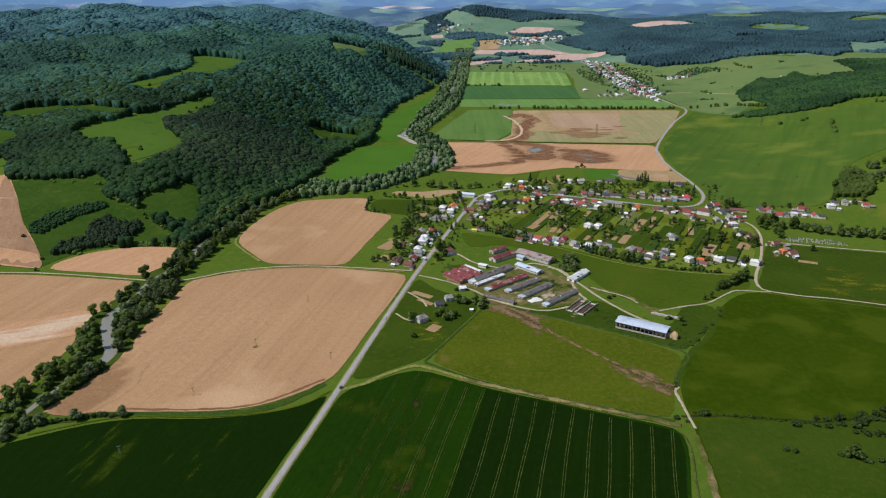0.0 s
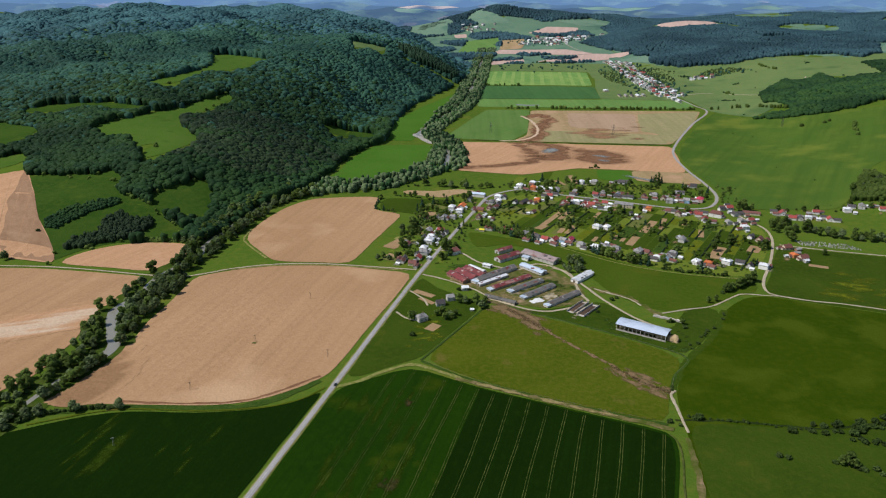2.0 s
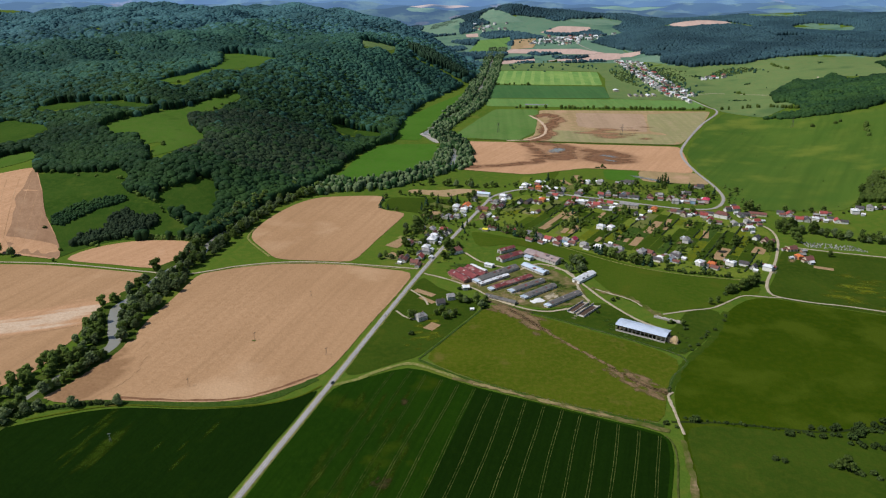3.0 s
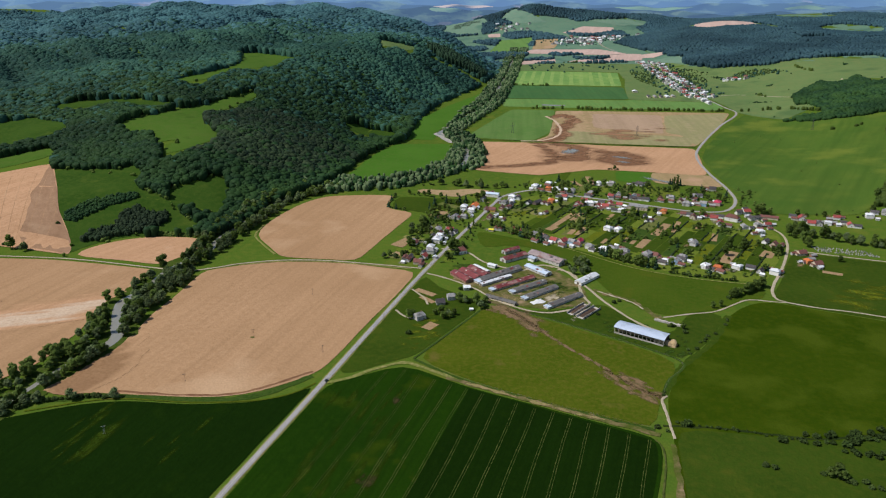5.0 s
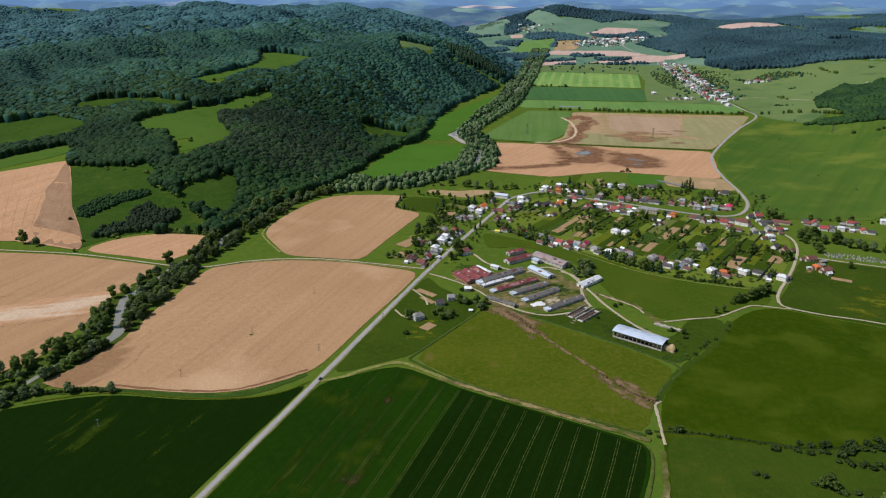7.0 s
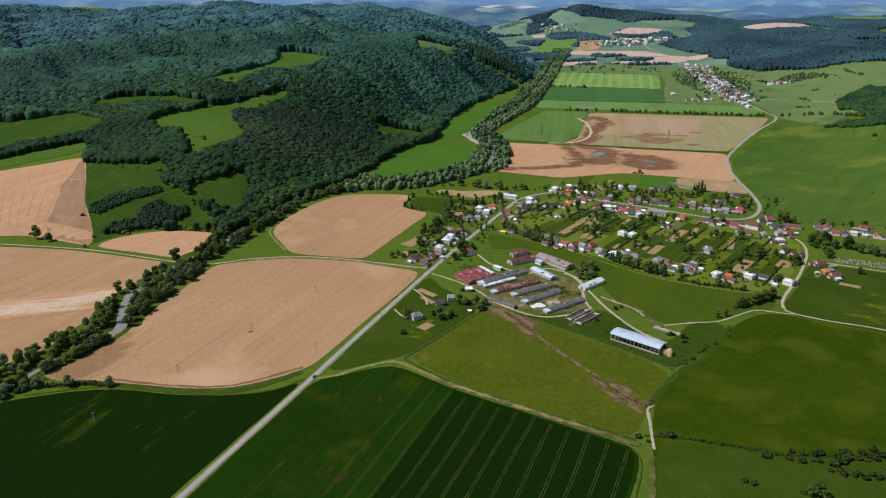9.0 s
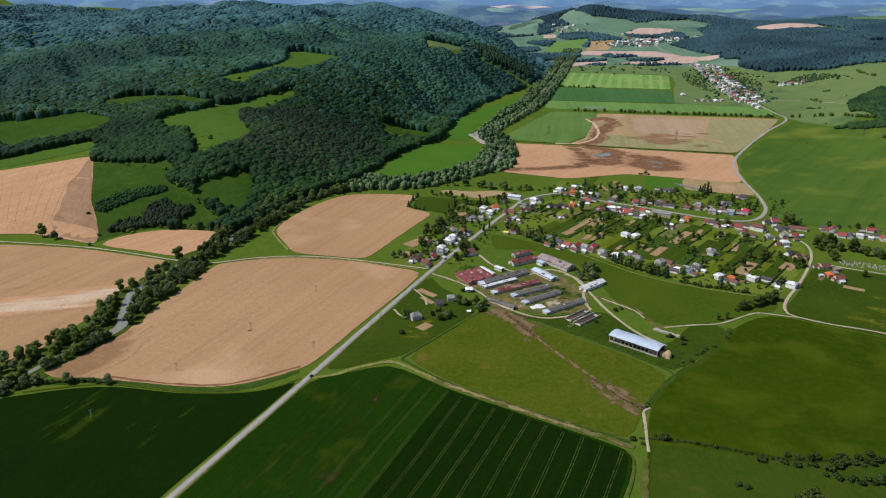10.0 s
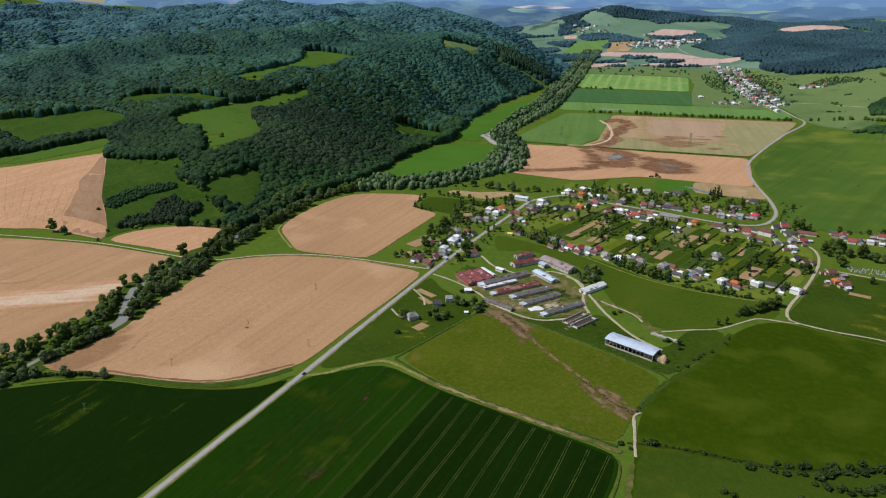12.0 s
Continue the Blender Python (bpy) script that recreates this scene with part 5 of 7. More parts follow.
def plant(kind, x, y, size=1.0, group=""):
    m = pose(x, y, float(height(x, y)) + 0.2, 0, 0, RNG.uniform(0, 360))
    if kind in used:
        ob = copy_thing(TREES[kind], m)
    else:
        ob = TREES[kind]
        ob.matrix_basis = m
        used.add(kind)
    s = size * RNG.uniform(0.85, 1.15)
    ob.scale = (s, s, s * RNG.uniform(0.92, 1.1))
    if group:
        ob["group"] = group
    return ob


# the belt along the river: single trees where the camera comes nearest, a joined belt further up
RIVER_LINE = curve_through(RIVER, 6.0)
RIVER_SIDE = np.gradient(RIVER_LINE, axis=0)
RIVER_SIDE /= np.linalg.norm(RIVER_SIDE, axis=1)[:, None]
RIVER_SIDE = np.stack([-RIVER_SIDE[:, 1], RIVER_SIDE[:, 0]], 1)


def belt(lo, hi, step, offs):
    keep = np.nonzero((RIVER_LINE[:, 1] > lo) & (RIVER_LINE[:, 1] <= hi))[0]
    for i in keep[::step]:
        for o in offs:
            q = RIVER_LINE[i] + RIVER_SIDE[i] * (o + RNG.uniform(-2.5, 2.5)) + RNG.uniform(-3, 3, 2)
            yield q[0], q[1]


EAST_BANK = [(-426, 795), (-398, 803), (-391, 778), (-389, 715), (-390, 677), (-381, 642), (-379, 612), (-385, 612), (-396, 640), (-405, 656), (-416, 680), (-422, 705), (-420, 745)]
EAST_LOW = [(-384, 598), (-380, 585), (-385, 562), (-389, 535), (-398, 510), (-420, 480), (-455, 395), (-440, 395), (-404, 480), (-397, 530), (-391, 565)]
NORTH_BANK = [(-424, 812), (-400, 815), (-398, 850), (-392, 935), (-396, 1000), (-386, 1080), (-362, 1140), (-335, 1185), (-355, 1196), (-402, 1060), (-415, 916), (-408, 873)]
FAR_BANK = [(-432, 815), (-424, 873), (-432, 916), (-420, 1060), (-378, 1190), (-395, 1200), (-440, 1060), (-445, 920), (-436, 870)]
WEST_BANK = [(-441, 775), (-436, 775), (-436, 735), (-443, 700), (-436, 668), (-416, 655), (-400, 622), (-397, 600), (-408, 550), (-418, 495), (-445, 400), (-470, 400), (-446, 520), (-434, 545), (-430, 567), (-436, 600), (-433, 625), (-444, 660), (-450, 690), (-444, 735)]
for bank, space, chance, kinds in ((EAST_BANK, 7.2, 0.9, [0, 3, 3, 4, 3, 1, 4]), (EAST_LOW, 4.8, 0.95, [3, 4, 1, 4, 1]), (NORTH_BANK, 7.6, 0.9, [0, 1, 3, 4, 3, 4, 9]), (FAR_BANK, 7.4, 0.85, [0, 1, 3, 4, 3, 1]), (WEST_BANK, 7.0, 0.6, [0, 1, 3, 4, 1, 9])):
    for x, y in zip(*spread(bank, space)):
        if RNG.uniform() < chance and np.min(np.hypot(RIVER_LINE[:, 0] - x, RIVER_LINE[:, 1] - y)) > (6.5 if 590 < y < 715 else 4.0):
            plant(int(RNG.choice(kinds)), x, y, RNG.uniform(0.82, 1.2), "trees along the river")
bx, by = np.array(list(belt(1180, 3800, 1, (-36, -30, -25, -20, -15, -10, -5, 5, 10, 15, 20, 25, 30, 36)))).T
ok = (RNG.uniform(size=len(bx)) < 0.85) & ~inside(MEADOWS["wedge"], bx, by) & ~inside(GRAVEL, bx, by) & ~inside(GRAVEL, bx - 3, by + 14) & ~inside(GRAVEL, bx - 5, by + 26) & ~inside(MEADOWS["strip"], bx, by)
ok &= np.array([np.min(np.hypot(RIVER_LINE[:, 0] - a, RIVER_LINE[:, 1] - b)) > (4.0 if drift(a, b, 60, 0.6) > -0.45 else 9.0) for a, b in zip(bx, by)])
bx, by = bx[ok], by[ok]
grey = RNG.uniform(size=len(bx)) < 0.62
for pick, stuff, label in ((grey, BELT_WILLOW, "grey-green willow belt along the river"), (~grey, WOODS, "green alder belt along the river")):
    many("wood_river_belt", bx[pick], by[pick], 3.9 + RNG.uniform(-2.0, 2.0, pick.sum()), 8.5 + RNG.uniform(-4, 5, pick.sum()), stuff, label, 12)


def row_of(points, step, kinds, size, off=1.5, group="hedgerow trees", chance=0.9):
    for x, y in curve_through(points, step):
        if RNG.uniform() < chance:
            plant(int(RNG.choice(kinds)), x + RNG.uniform(-off, off), y + RNG.uniform(-off, off), size * RNG.uniform(0.95, 1.45), group)


plant(0, -441, 799, 1.6)
row_of([(-400, 470), (-385, 492), (-362, 502), (-345, 508), (-322, 512)], 4.5, [9, 10, 9, 4], 0.9, 1.5, "shrubs along the ditch")
row_of([(-420, 470), (-405, 478), (-390, 486)], 5, [4, 9, 10], 0.9, 3, "shrubs along the ditch")
row_of([(-425, 935), (-400, 1000), (-392, 1080), (-372, 1140), (-330, 1190)], 8, [3, 4, 1, 9], 0.8, 8, "trees along the river")
row_of([(-455, 925), (-445, 980), (-425, 1050), (-420, 1120)], 7, [0, 1, 3, 4], 0.8, 9, "trees along the river")
for n, (outline, space, stuff, label) in enumerate((
        ([(-661, 911), (-643, 913), (-637, 932), (-621, 966), (-593, 993), (-600, 1005), (-624, 993), (-656, 968), (-668, 930)], 4.2, WOODS, "bushy green hedge across the meadow slope"),
        ([(-606, 871), (-589, 877), (-561, 904), (-534, 925), (-524, 954), (-531, 972), (-555, 963), (-574, 971), (-592, 955), (-584, 919), (-607, 892)], 4.8, WOODS_DARK, "dark copse above the small field"),
        ([(-523, 984), (-493, 981), (-464, 978), (-473, 969), (-509, 978)], 4.2, WOODS, "bushy green hedge across the meadow slope"),
        ([(-530, 925), (-480, 928), (-445, 930), (-450, 921), (-520, 916)], 4.2, LEAF, "low bushes along the small field"))):
    x, y = spread(outline, space * 0.8)
    r, tall = space * RNG.uniform(0.45, 0.85, len(x)), 4.0 + RNG.uniform(-1.5, 2.0, len(x)) + 3 * (n == 1)
    count = len(x)
    for k in range(3):  # small boughs break up each bush
        a, q = RNG.uniform(0, 6.28, count), RNG.uniform(0.5, 1.0, count) * r[:count]
        x, y = np.append(x, x[:count] + q * np.cos(a)), np.append(y, y[:count] + q * np.sin(a))
        tall, r = np.append(tall, tall[:count] * RNG.uniform(0.7, 1.05, count)), np.append(r, r[:count] * RNG.uniform(0.3, 0.55, count))
    many("wood_copse" if n == 1 else "hedge", x, y, r, tall, stuff, label, 30 + n, "hedge", 0.8)
plant(2, -687, 832, 1.35)
plant(3, -664, 829, 1.2)
plant(9, -663, 900, 1.1)
row_of([(-700, 838), (-692, 838)], 6, [9, 10], 0.9, 2, "trees by the farm track")
row_of([(-232, 1185), (-230, 1150), (-228, 1112), (-205, 1103), (-190, 1098)], 7, [9, 1, 7], 0.65, 1.5, "hedge at the field corner")
row_of([(167, 560), (170, 561)], 3, [9], 1.0, 1, "bushes in the pasture")
for x, y, s in ((209, 559, .8), (242, 551, 1.3), (258, 553, 1.3), (222, 515, 1.1), (228, 513, 1.0), (155, 604, .7), (156, 610, .6), (153, 548, .8), (145, 552, .9), (194, 560, .7)):
    plant(10 if s > 1 else 9, x, y, s, "bushes in the pasture")
row_of([(262, 556), (288, 560), (305, 566), (330, 575), (370, 590), (430, 600)], 2.6, [9, 10, 9, 9], 0.9, 7, "bushes along the ditch")
row_of([(285, 548), (305, 545), (330, 552), (370, 560)], 3, [9, 10, 9], 0.9, 6, "bushes along the ditch")
row_of([(162, 563), (185, 560), (211, 560), (232, 557), (255, 555)], 4.5, [9], 0.45, 1.2, "bushes along the ditch")
row_of([(262, 512), (278, 507), (300, 500), (330, 490)], 4, [9, 10, 1], 0.8, 4, "bushes below the ditch")
plant(0, 227, 806, 0.75)
plant(0, 236, 812, 0.75)
row_of([(250, 838), (266, 852), (284, 868), (296, 882)], 2.6, [9, 1, 6, 1], 0.8, 2.2, "bushes by the lane end")
row_of([(185, 690), (205, 720), (225, 750), (238, 778)], 7, [9, 10], 0.6, 3, "bushes along the ditch", 0.7)
# clumps at the wood edges and in the hill meadows
for outline, count in ((LOWER_MEADOW, 34), (SIDE_MEADOW, 14), (MEADOWS["brow"], 16), (MEADOWS["shelf"], 10), (MEADOWS["wedge"], 6), (MEADOWS["corner"], 8)):
    edge = rounded(outline, 9.0)
    pick = RNG.randint(0, len(edge), count)
    x, y = (edge[pick] + RNG.normal(size=(count, 2)) * 5).T
    x, y = np.concatenate([x, x + RNG.normal(size=count) * 4]), np.concatenate([y, y + RNG.normal(size=count) * 4])
    ok = ~inside(HILL, x, y) & ~inside(DOME, x, y)
    x, y = x[ok], y[ok]
    many("wood_edge_bushes", x, y, RNG.uniform(1.5, 4.2, len(x)), RNG.uniform(2.0, 7.0, len(x)), LEAF, "bushes along the edge of the wood", 40, "shrubs", 1.0, LUMPS)

# ---- village houses ----
PLASTER = surface("white_plaster", (0.82, 0.80, 0.77), (0.76, 0.74, 0.70), 4, 0.9, stain=(0.52, 0.49, 0.44))
CREAM = surface("cream_plaster", (0.62, 0.54, 0.40), (0.54, 0.46, 0.34), 4, 0.9, stain=(0.42, 0.36, 0.28))
GREY_WALL = surface("grey_render", (0.58, 0.56, 0.52), (0.50, 0.48, 0.45), 4, 0.92, stain=(0.26, 0.25, 0.23))
ORANGE_WALL = surface("orange_plaster", (0.72, 0.30, 0.12), (0.64, 0.27, 0.11), 4, 0.9)
YELLOW_WALL = surface("yellow_plaster", (0.70, 0.45, 0.10), (0.62, 0.40, 0.10), 4, 0.9)
PINK_WALL = surface("pink_plaster", (0.66, 0.45, 0.42), (0.58, 0.40, 0.38), 4, 0.9)
BLUE_WALL = surface("blue_plaster", (0.30, 0.42, 0.58), (0.26, 0.38, 0.52), 4, 0.9)
BRICK = surface("brick_wall", (0.36, 0.20, 0.14), (0.30, 0.17, 0.12), 2, 0.9)
ROOF_RED = surface("red_tile_roof", (0.36, 0.065, 0.060), (0.30, 0.070, 0.062), 2, 0.75, stain=(0.25, 0.06, 0.05), lines=0.3)
ROOF_BROWN = surface("brown_tile_roof", (0.20, 0.075, 0.060), (0.15, 0.065, 0.055), 2, 0.8, stain=(0.10, 0.06, 0.05), lines=0.3)
ROOF_ORANGE = surface("orange_tile_roof", (0.62, 0.17, 0.05), (0.52, 0.14, 0.05), 2, 0.8, lines=0.3)
ROOF_GREY = surface("grey_slate_roof", (0.32, 0.31, 0.31), (0.25, 0.245, 0.245), 2, 0.8, stain=(0.12, 0.12, 0.11), lines=0.4)
ROOF_DARK = surface("dark_roof", (0.060, 0.055, 0.060), (0.085, 0.075, 0.075), 2, 0.7, lines=0.4)
ROOF_WHITE = surface("pale_sheet_roof", (0.78, 0.80, 0.83), (0.70, 0.72, 0.76), 3, 0.5, 0.1, stain=(0.5, 0.5, 0.5), lines=0.4)
ROOF_BLUE = surface("blue_sheet_roof", (0.48, 0.58, 0.72), (0.56, 0.64, 0.74), 3, 0.5, 0.1, lines=0.4)
ROOF_PINK = surface("crimson_tile_roof", (0.50, 0.05, 0.10), (0.42, 0.05, 0.09), 2, 0.8, lines=0.3)
ROOF_YELLOW = surface("yellow_sheet_roof", (0.80, 0.70, 0.05), (0.74, 0.64, 0.05), 2, 0.6)
RUST = surface("rusty_sheet_roof", (0.200, 0.042, 0.044), (0.135, 0.034, 0.036), 5, 0.75, stain=(0.33, 0.19, 0.17), lines=0.5)
RUST_PALE = surface("faded_pink_sheet_roof", (0.38, 0.31, 0.305), (0.31, 0.24, 0.235), 6, 0.8, stain=(0.24, 0.12, 0.10), lines=0.5)
ASBESTOS = surface("weathered_fibre_cement", (0.155, 0.148, 0.142), (0.115, 0.110, 0.106), 5, 0.9, stain=(0.13, 0.125, 0.12), lines=0.4)
SHEET = surface("galvanised_sheet", (0.66, 0.75, 0.90), (0.60, 0.69, 0.85), 9, 0.45, 0.25, stain=(0.48, 0.55, 0.66), lines=0.5)
CONCRETE = surface("concrete", (0.50, 0.46, 0.42), (0.42, 0.39, 0.35), 2, 0.9, stain=(0.3, 0.27, 0.24))
TIMBER = surface("grey_timber", (0.17, 0.13, 0.10), (0.12, 0.095, 0.075), 1, 0.9)
STRAW = surface("straw_bales", (0.42, 0.31, 0.17), (0.34, 0.25, 0.14), 1.5, 0.95)
HAY_DARK = surface("brown_manure", (0.10, 0.06, 0.04), (0.07, 0.045, 0.03), 1.5, 0.95)
GLASS = surface("window_glass", (0.03, 0.035, 0.04), (0.05, 0.055, 0.06), 1, 0.15, gloss=0.6)
DOOR = surface("painted_door", (0.16, 0.09, 0.05), (0.12, 0.07, 0.04), 1, 0.7)


def roof_mesh(w, d, z, rise, eave=0.5, hip=0.0, thick=0.22):
    """A saddle roof along x (hip draws its ends in), as a closed shell with eaves."""
    bm = bmesh.new()
    a, b = w / 2 + eave, d / 2 + eave
    drop = rise * eave / (d / 2)
    top = [(-a, -b, z - drop), (a, -b, z - drop), (a, b, z - drop), (-a, b, z - drop), (-a + hip, 0, z + rise), (a - hip, 0, z + rise)]
    up = [bm.verts.new((x, y, q + thick)) for x, y, q in top]
    lo = [bm.verts.new((x, y, q)) for x, y, q in top]
    for f in ((0, 1, 5, 4), (2, 3, 4, 5)):
        bm.faces.new([up[i] for i in f])
        bm.faces.new([lo[i] for i in f][::-1])
    if hip:
        for f in ((1, 2, 5), (3, 0, 4)):
            bm.faces.new([up[i] for i in f])
            bm.faces.new([lo[i] for i in f][::-1])
        edge = ((0, 1), (1, 2), (2, 3), (3, 0))
    else:
        edge = ((0, 1), (1, 5), (5, 2), (2, 3), (3, 4), (4, 0))
    for i, j in edge:
        bm.faces.new((lo[i], lo[j], up[j], up[i]))
    return bm


def body_mesh(w, d, z, rise, gable=True):
    """Walls with gable ends, sunk a little into the ground."""
    bm = bmesh.new()
    a, b = w / 2, d / 2
    p = [(-a, -b), (a, -b), (a, b), (-a, b)]
    lo = [bm.verts.new((x, y, -0.8)) for x, y in p]
    up = [bm.verts.new((x, y, z)) for x, y in p]
    for i in range(4):
        j = (i + 1) % 4
        if gable and i in (1, 3):
            t = bm.verts.new((a if i == 1 else -a, 0, z + rise))
            bm.faces.new((lo[i], lo[j], up[j], t, up[i]))
        else:
            bm.faces.new((lo[i], lo[j], up[j], up[i]))
    bm.faces.new(lo[::-1])
    return bm


def pane_mesh():
    me = bpy.data.meshes.new("window")
    bm = boxes((-0.55, 0.55, -0.05, 0.07, -0.65, 0.65))
    bm.to_mesh(me)
    bm.free()
    me.materials.append(GLASS)
    return me


PANE = pane_mesh()


def make_house(name, w, d, z, rise, wall, roof, label, hip=0.0, windows=2, chimney=True, porch=False, category="house", flat=False):
    root = tagged(new(name), label, category)
    part("wall", body_mesh(w, d, z, rise, not hip and not flat), wall, root)
    if flat:
        top = part("roof", boxes((-w / 2 - 0.3, w / 2 + 0.3, -d / 2 - 0.3, d / 2 + 0.3, z, z + 0.5)), roof, root)
    else:
        top = part("roof", roof_mesh(w, d, z, rise, 0.45, hip), roof, root)
    if chimney:
        part("chimney", boxes((w * 0.18, w * 0.18 + 0.7, 0.4, 1.1, z, z + rise + 1.0)), BRICK, top, "brick chimney stack")
    floors = 2 if z > 4.6 else 1
    for side in (-1,):
        for level in range(floors):
            for k in range(windows):
                x = (k - (windows - 1) / 2) * w / (windows + 0.4)
                shared("window", PANE, root, pose(x, side * d / 2, 1.6 + 2.8 * level))
    for side in (1,) if windows > 1 else ():
        shared("window", PANE, root, pose(side * w / 2, 0.8, 1.6, 0, 0, 90))
    part("door", boxes((w * 0.3, w * 0.3 + 1.0, -d / 2 - 0.08, -d / 2 + 0.05, 0.0, 2.05)), DOOR, root)
    if porch:
        front = part("porch", boxes((-w / 2 - 3.2, -w / 2, -d * 0.4, d * 0.25, -0.6, 2.7)), wall, root)
        part("porch_roof", boxes((-w / 2 - 3.5, -w / 2, -d * 0.45, d * 0.3, 2.7, 2.95)), roof, front)
    return root


KINDS = {
    "r": ("house", 11, 9, 3.4, 3.4, PLASTER, ROOF_RED, "white plastered house with a red tiled roof"),
    "b": ("house", 11, 8.5, 3.2, 3.6, CREAM, ROOF_BROWN, "cream house with a brown tiled roof", 0, 2, True, True),
    "g": ("house", 11, 9, 5.0, 3.0, GREY_WALL, ROOF_GREY, "grey rendered house with a slate-grey roof", 2.5),
    "w": ("house", 11, 9.5, 5.2, 2.2, PLASTER, ROOF_WHITE, "white two-storey house with a pale sheet roof", 3.0),
    "W": ("house", 15, 11, 5.4, 2.6, PLASTER, ROOF_WHITE, "large white house with a pale sheet roof", 4.0, 3),
    "d": ("house", 11, 8, 3.4, 4.0, GREY_WALL, ROOF_DARK, "grey house with a steep dark roof"),
    "o": ("house", 10, 9, 5.0, 2.0, ORANGE_WALL, ROOF_ORANGE, "orange plastered house with an orange roof", 2.5),
    "O": ("house", 17, 10, 3.6, 3.0, PLASTER, ROOF_ORANGE, "long white house with a bright orange roof", 0, 3),
    "u": ("house", 10, 8.5, 5.0, 3.0, BLUE_WALL, ROOF_GREY, "blue two-storey house with a grey roof"),
    "p": ("house", 10, 8, 3.6, 3.6, PINK_WALL, ROOF_PINK, "pink house with a crimson tiled roof"),
    "y": ("house", 12, 9, 3.4, 4.2, YELLOW_WALL, ROOF_BROWN, "yellow house with a steep brown roof"),
    "B": ("house", 12, 11, 4.6, 4.0, PLASTER, ROOF_BROWN, "white farmhouse with a reddish brown roof", 3.0),
    "P": ("house", 14, 12, 6.0, 3.0, PINK_WALL, ROOF_PINK, "large pale pink house with a dull crimson roof", 4.0, 3),
    "C": ("public_building", 20, 11, 6.0, 4.0, PLASTER, ROOF_BROWN, "large white building with a wide red-brown roof", 4.0, 4, True, True, "building"),
    "s": ("garden_shed", 5, 4, 2.3, 1.2, GREY_WALL, ROOF_WHITE, "small pale garden shed", 0, 1, False, False, "shed"),
    "h": ("outbuilding", 8, 5, 2.4, 1.6, GREY_WALL, ROOF_BROWN, "low outbuilding with a dull brown roof", 0, 1, False, False, "shed"),
    "t": ("outbuilding", 7, 5, 2.4, 1.3, BRICK, ROOF_GREY, "low brick outbuilding with a grey roof", 0, 1, False, False, "shed"),
    "k": ("outbuilding", 9, 5.5, 2.8, 2.0, PLASTER, ROOF_DARK, "white outbuilding with a dark roof", 0, 1, False, False, "shed"),
    "l": ("garden_shed", 8, 6, 2.6, 1.4, CREAM, ROOF_YELLOW, "cream outbuilding with a bright yellow roof", 0, 1, False, False, "shed"),
    "U": ("workshop", 22, 11, 5.0, 1.8, PLASTER, ROOF_BLUE, "white workshop with a pale blue sheet roof", 0, 4, False, False, "building"),
    "D": ("wooden_barn", 17, 8, 3.4, 3.0, TIMBER, ROOF_DARK, "dark weathered wooden barn in a garden", 0, 1, False, False, "barn"),
    "L": ("stable", 26, 8, 3.0, 2.4, CREAM, ROOF_BROWN, "long low stable with a reddish roof", 0, 4, False, False, "building"),
    "F": ("public_building", 30, 13, 5.0, 0.5, CREAM, ROOF_GREY, "flat-roofed beige public building", 0, 6, False, True, "building", True),
}
built = {}


def settle(kind, x, y, turn, group, size=1.0):
    m = pose(x, y, float(height(x, y)) + 0.35, 0, 0, turn)
    if kind not in built:
        built[kind] = make_house(*KINDS[kind])
        ob = built[kind]
        ob.matrix_basis = m
    else:
        ob = copy_thing(built[kind], m)
    ob.scale = (size, size, size)
    ob["group"] = group
    return ob


YARDS = []


def street(houses, turn, group, spin=0.0):
    for i, (x, y, k) in enumerate(houses):
        YARDS.append((x, y))
        settle(k, x, y, turn + (90 if (i * 7 + len(k)) % 5 < 2 else 0) + RNG.uniform(-6, 6) + spin * i, group, RNG.uniform(0.86, 1.06))
        for n in range(int(RNG.choice([1, 2, 2, 3]))):  # outbuildings in the yard
            a = RNG.uniform(0, 6.28)
            settle(str(RNG.choice(["s", "h", "t", "h", "s", "k"])), x + (10 + 4 * n) * math.cos(a), y + (10 + 4 * n) * math.sin(a), turn + RNG.uniform(-8, 8), "yard outbuildings", RNG.uniform(0.9, 1.3))


street([(-128, 879, "b"), (-124, 899, "r"), (-119, 919, "g"), (-122, 934, "w"), (-119, 966, "W"), (-119, 985, "w"), (-134, 956, "s"), (-109, 1014, "r"), (-126, 1009, "g"),
        (-113, 994, "d"), (-147, 877, "s"), (-112, 1075, "g"), (-99, 1079, "g"), (-106, 1126, "w"), (-91, 1138, "O"), (-92, 1113, "w"), (-82, 1177, "d"), (-70, 1207, "U")],
       80, "houses on the road into the village")
street([(-60, 1123, "y"), (-47, 1137, "b"), (-36, 1198, "w"), (-34, 1176, "w"), (-46, 1165, "g"), (-43, 1088, "s"), (-60, 1086, "b"), (-50, 1026, "l")], 78, "houses on the village road")
settle("B", -79, 928, 35, "farmhouses")
street([(-18, 1033, "r"), (-4, 1022, "r"), (11, 1011, "g"), (29, 1003, "d"), (42, 997, "r"), (54, 994, "r"), (67, 991, "u"), (77, 998, "p"), (91, 977, "g"), (110, 970, "w"),
        (124, 974, "g"), (137, 965, "g"), (166, 960, "g"), (177, 962, "b"), (188, 939, "w"), (201, 941, "u"), (211, 958, "g"), (236, 931, "w"), (251, 928, "o"), (276, 936, "w"),
        (302, 927, "d"), (319, 926, "w")], 148, "houses along the lower lane")
street([(118, 1061, "w"), (132, 1059, "w"), (16, 1118, "s"), (7, 1177, "D"), (233, 1017, "g"), (183, 1130, "s"), (342, 1034, "b")], 60, "buildings in the gardens")
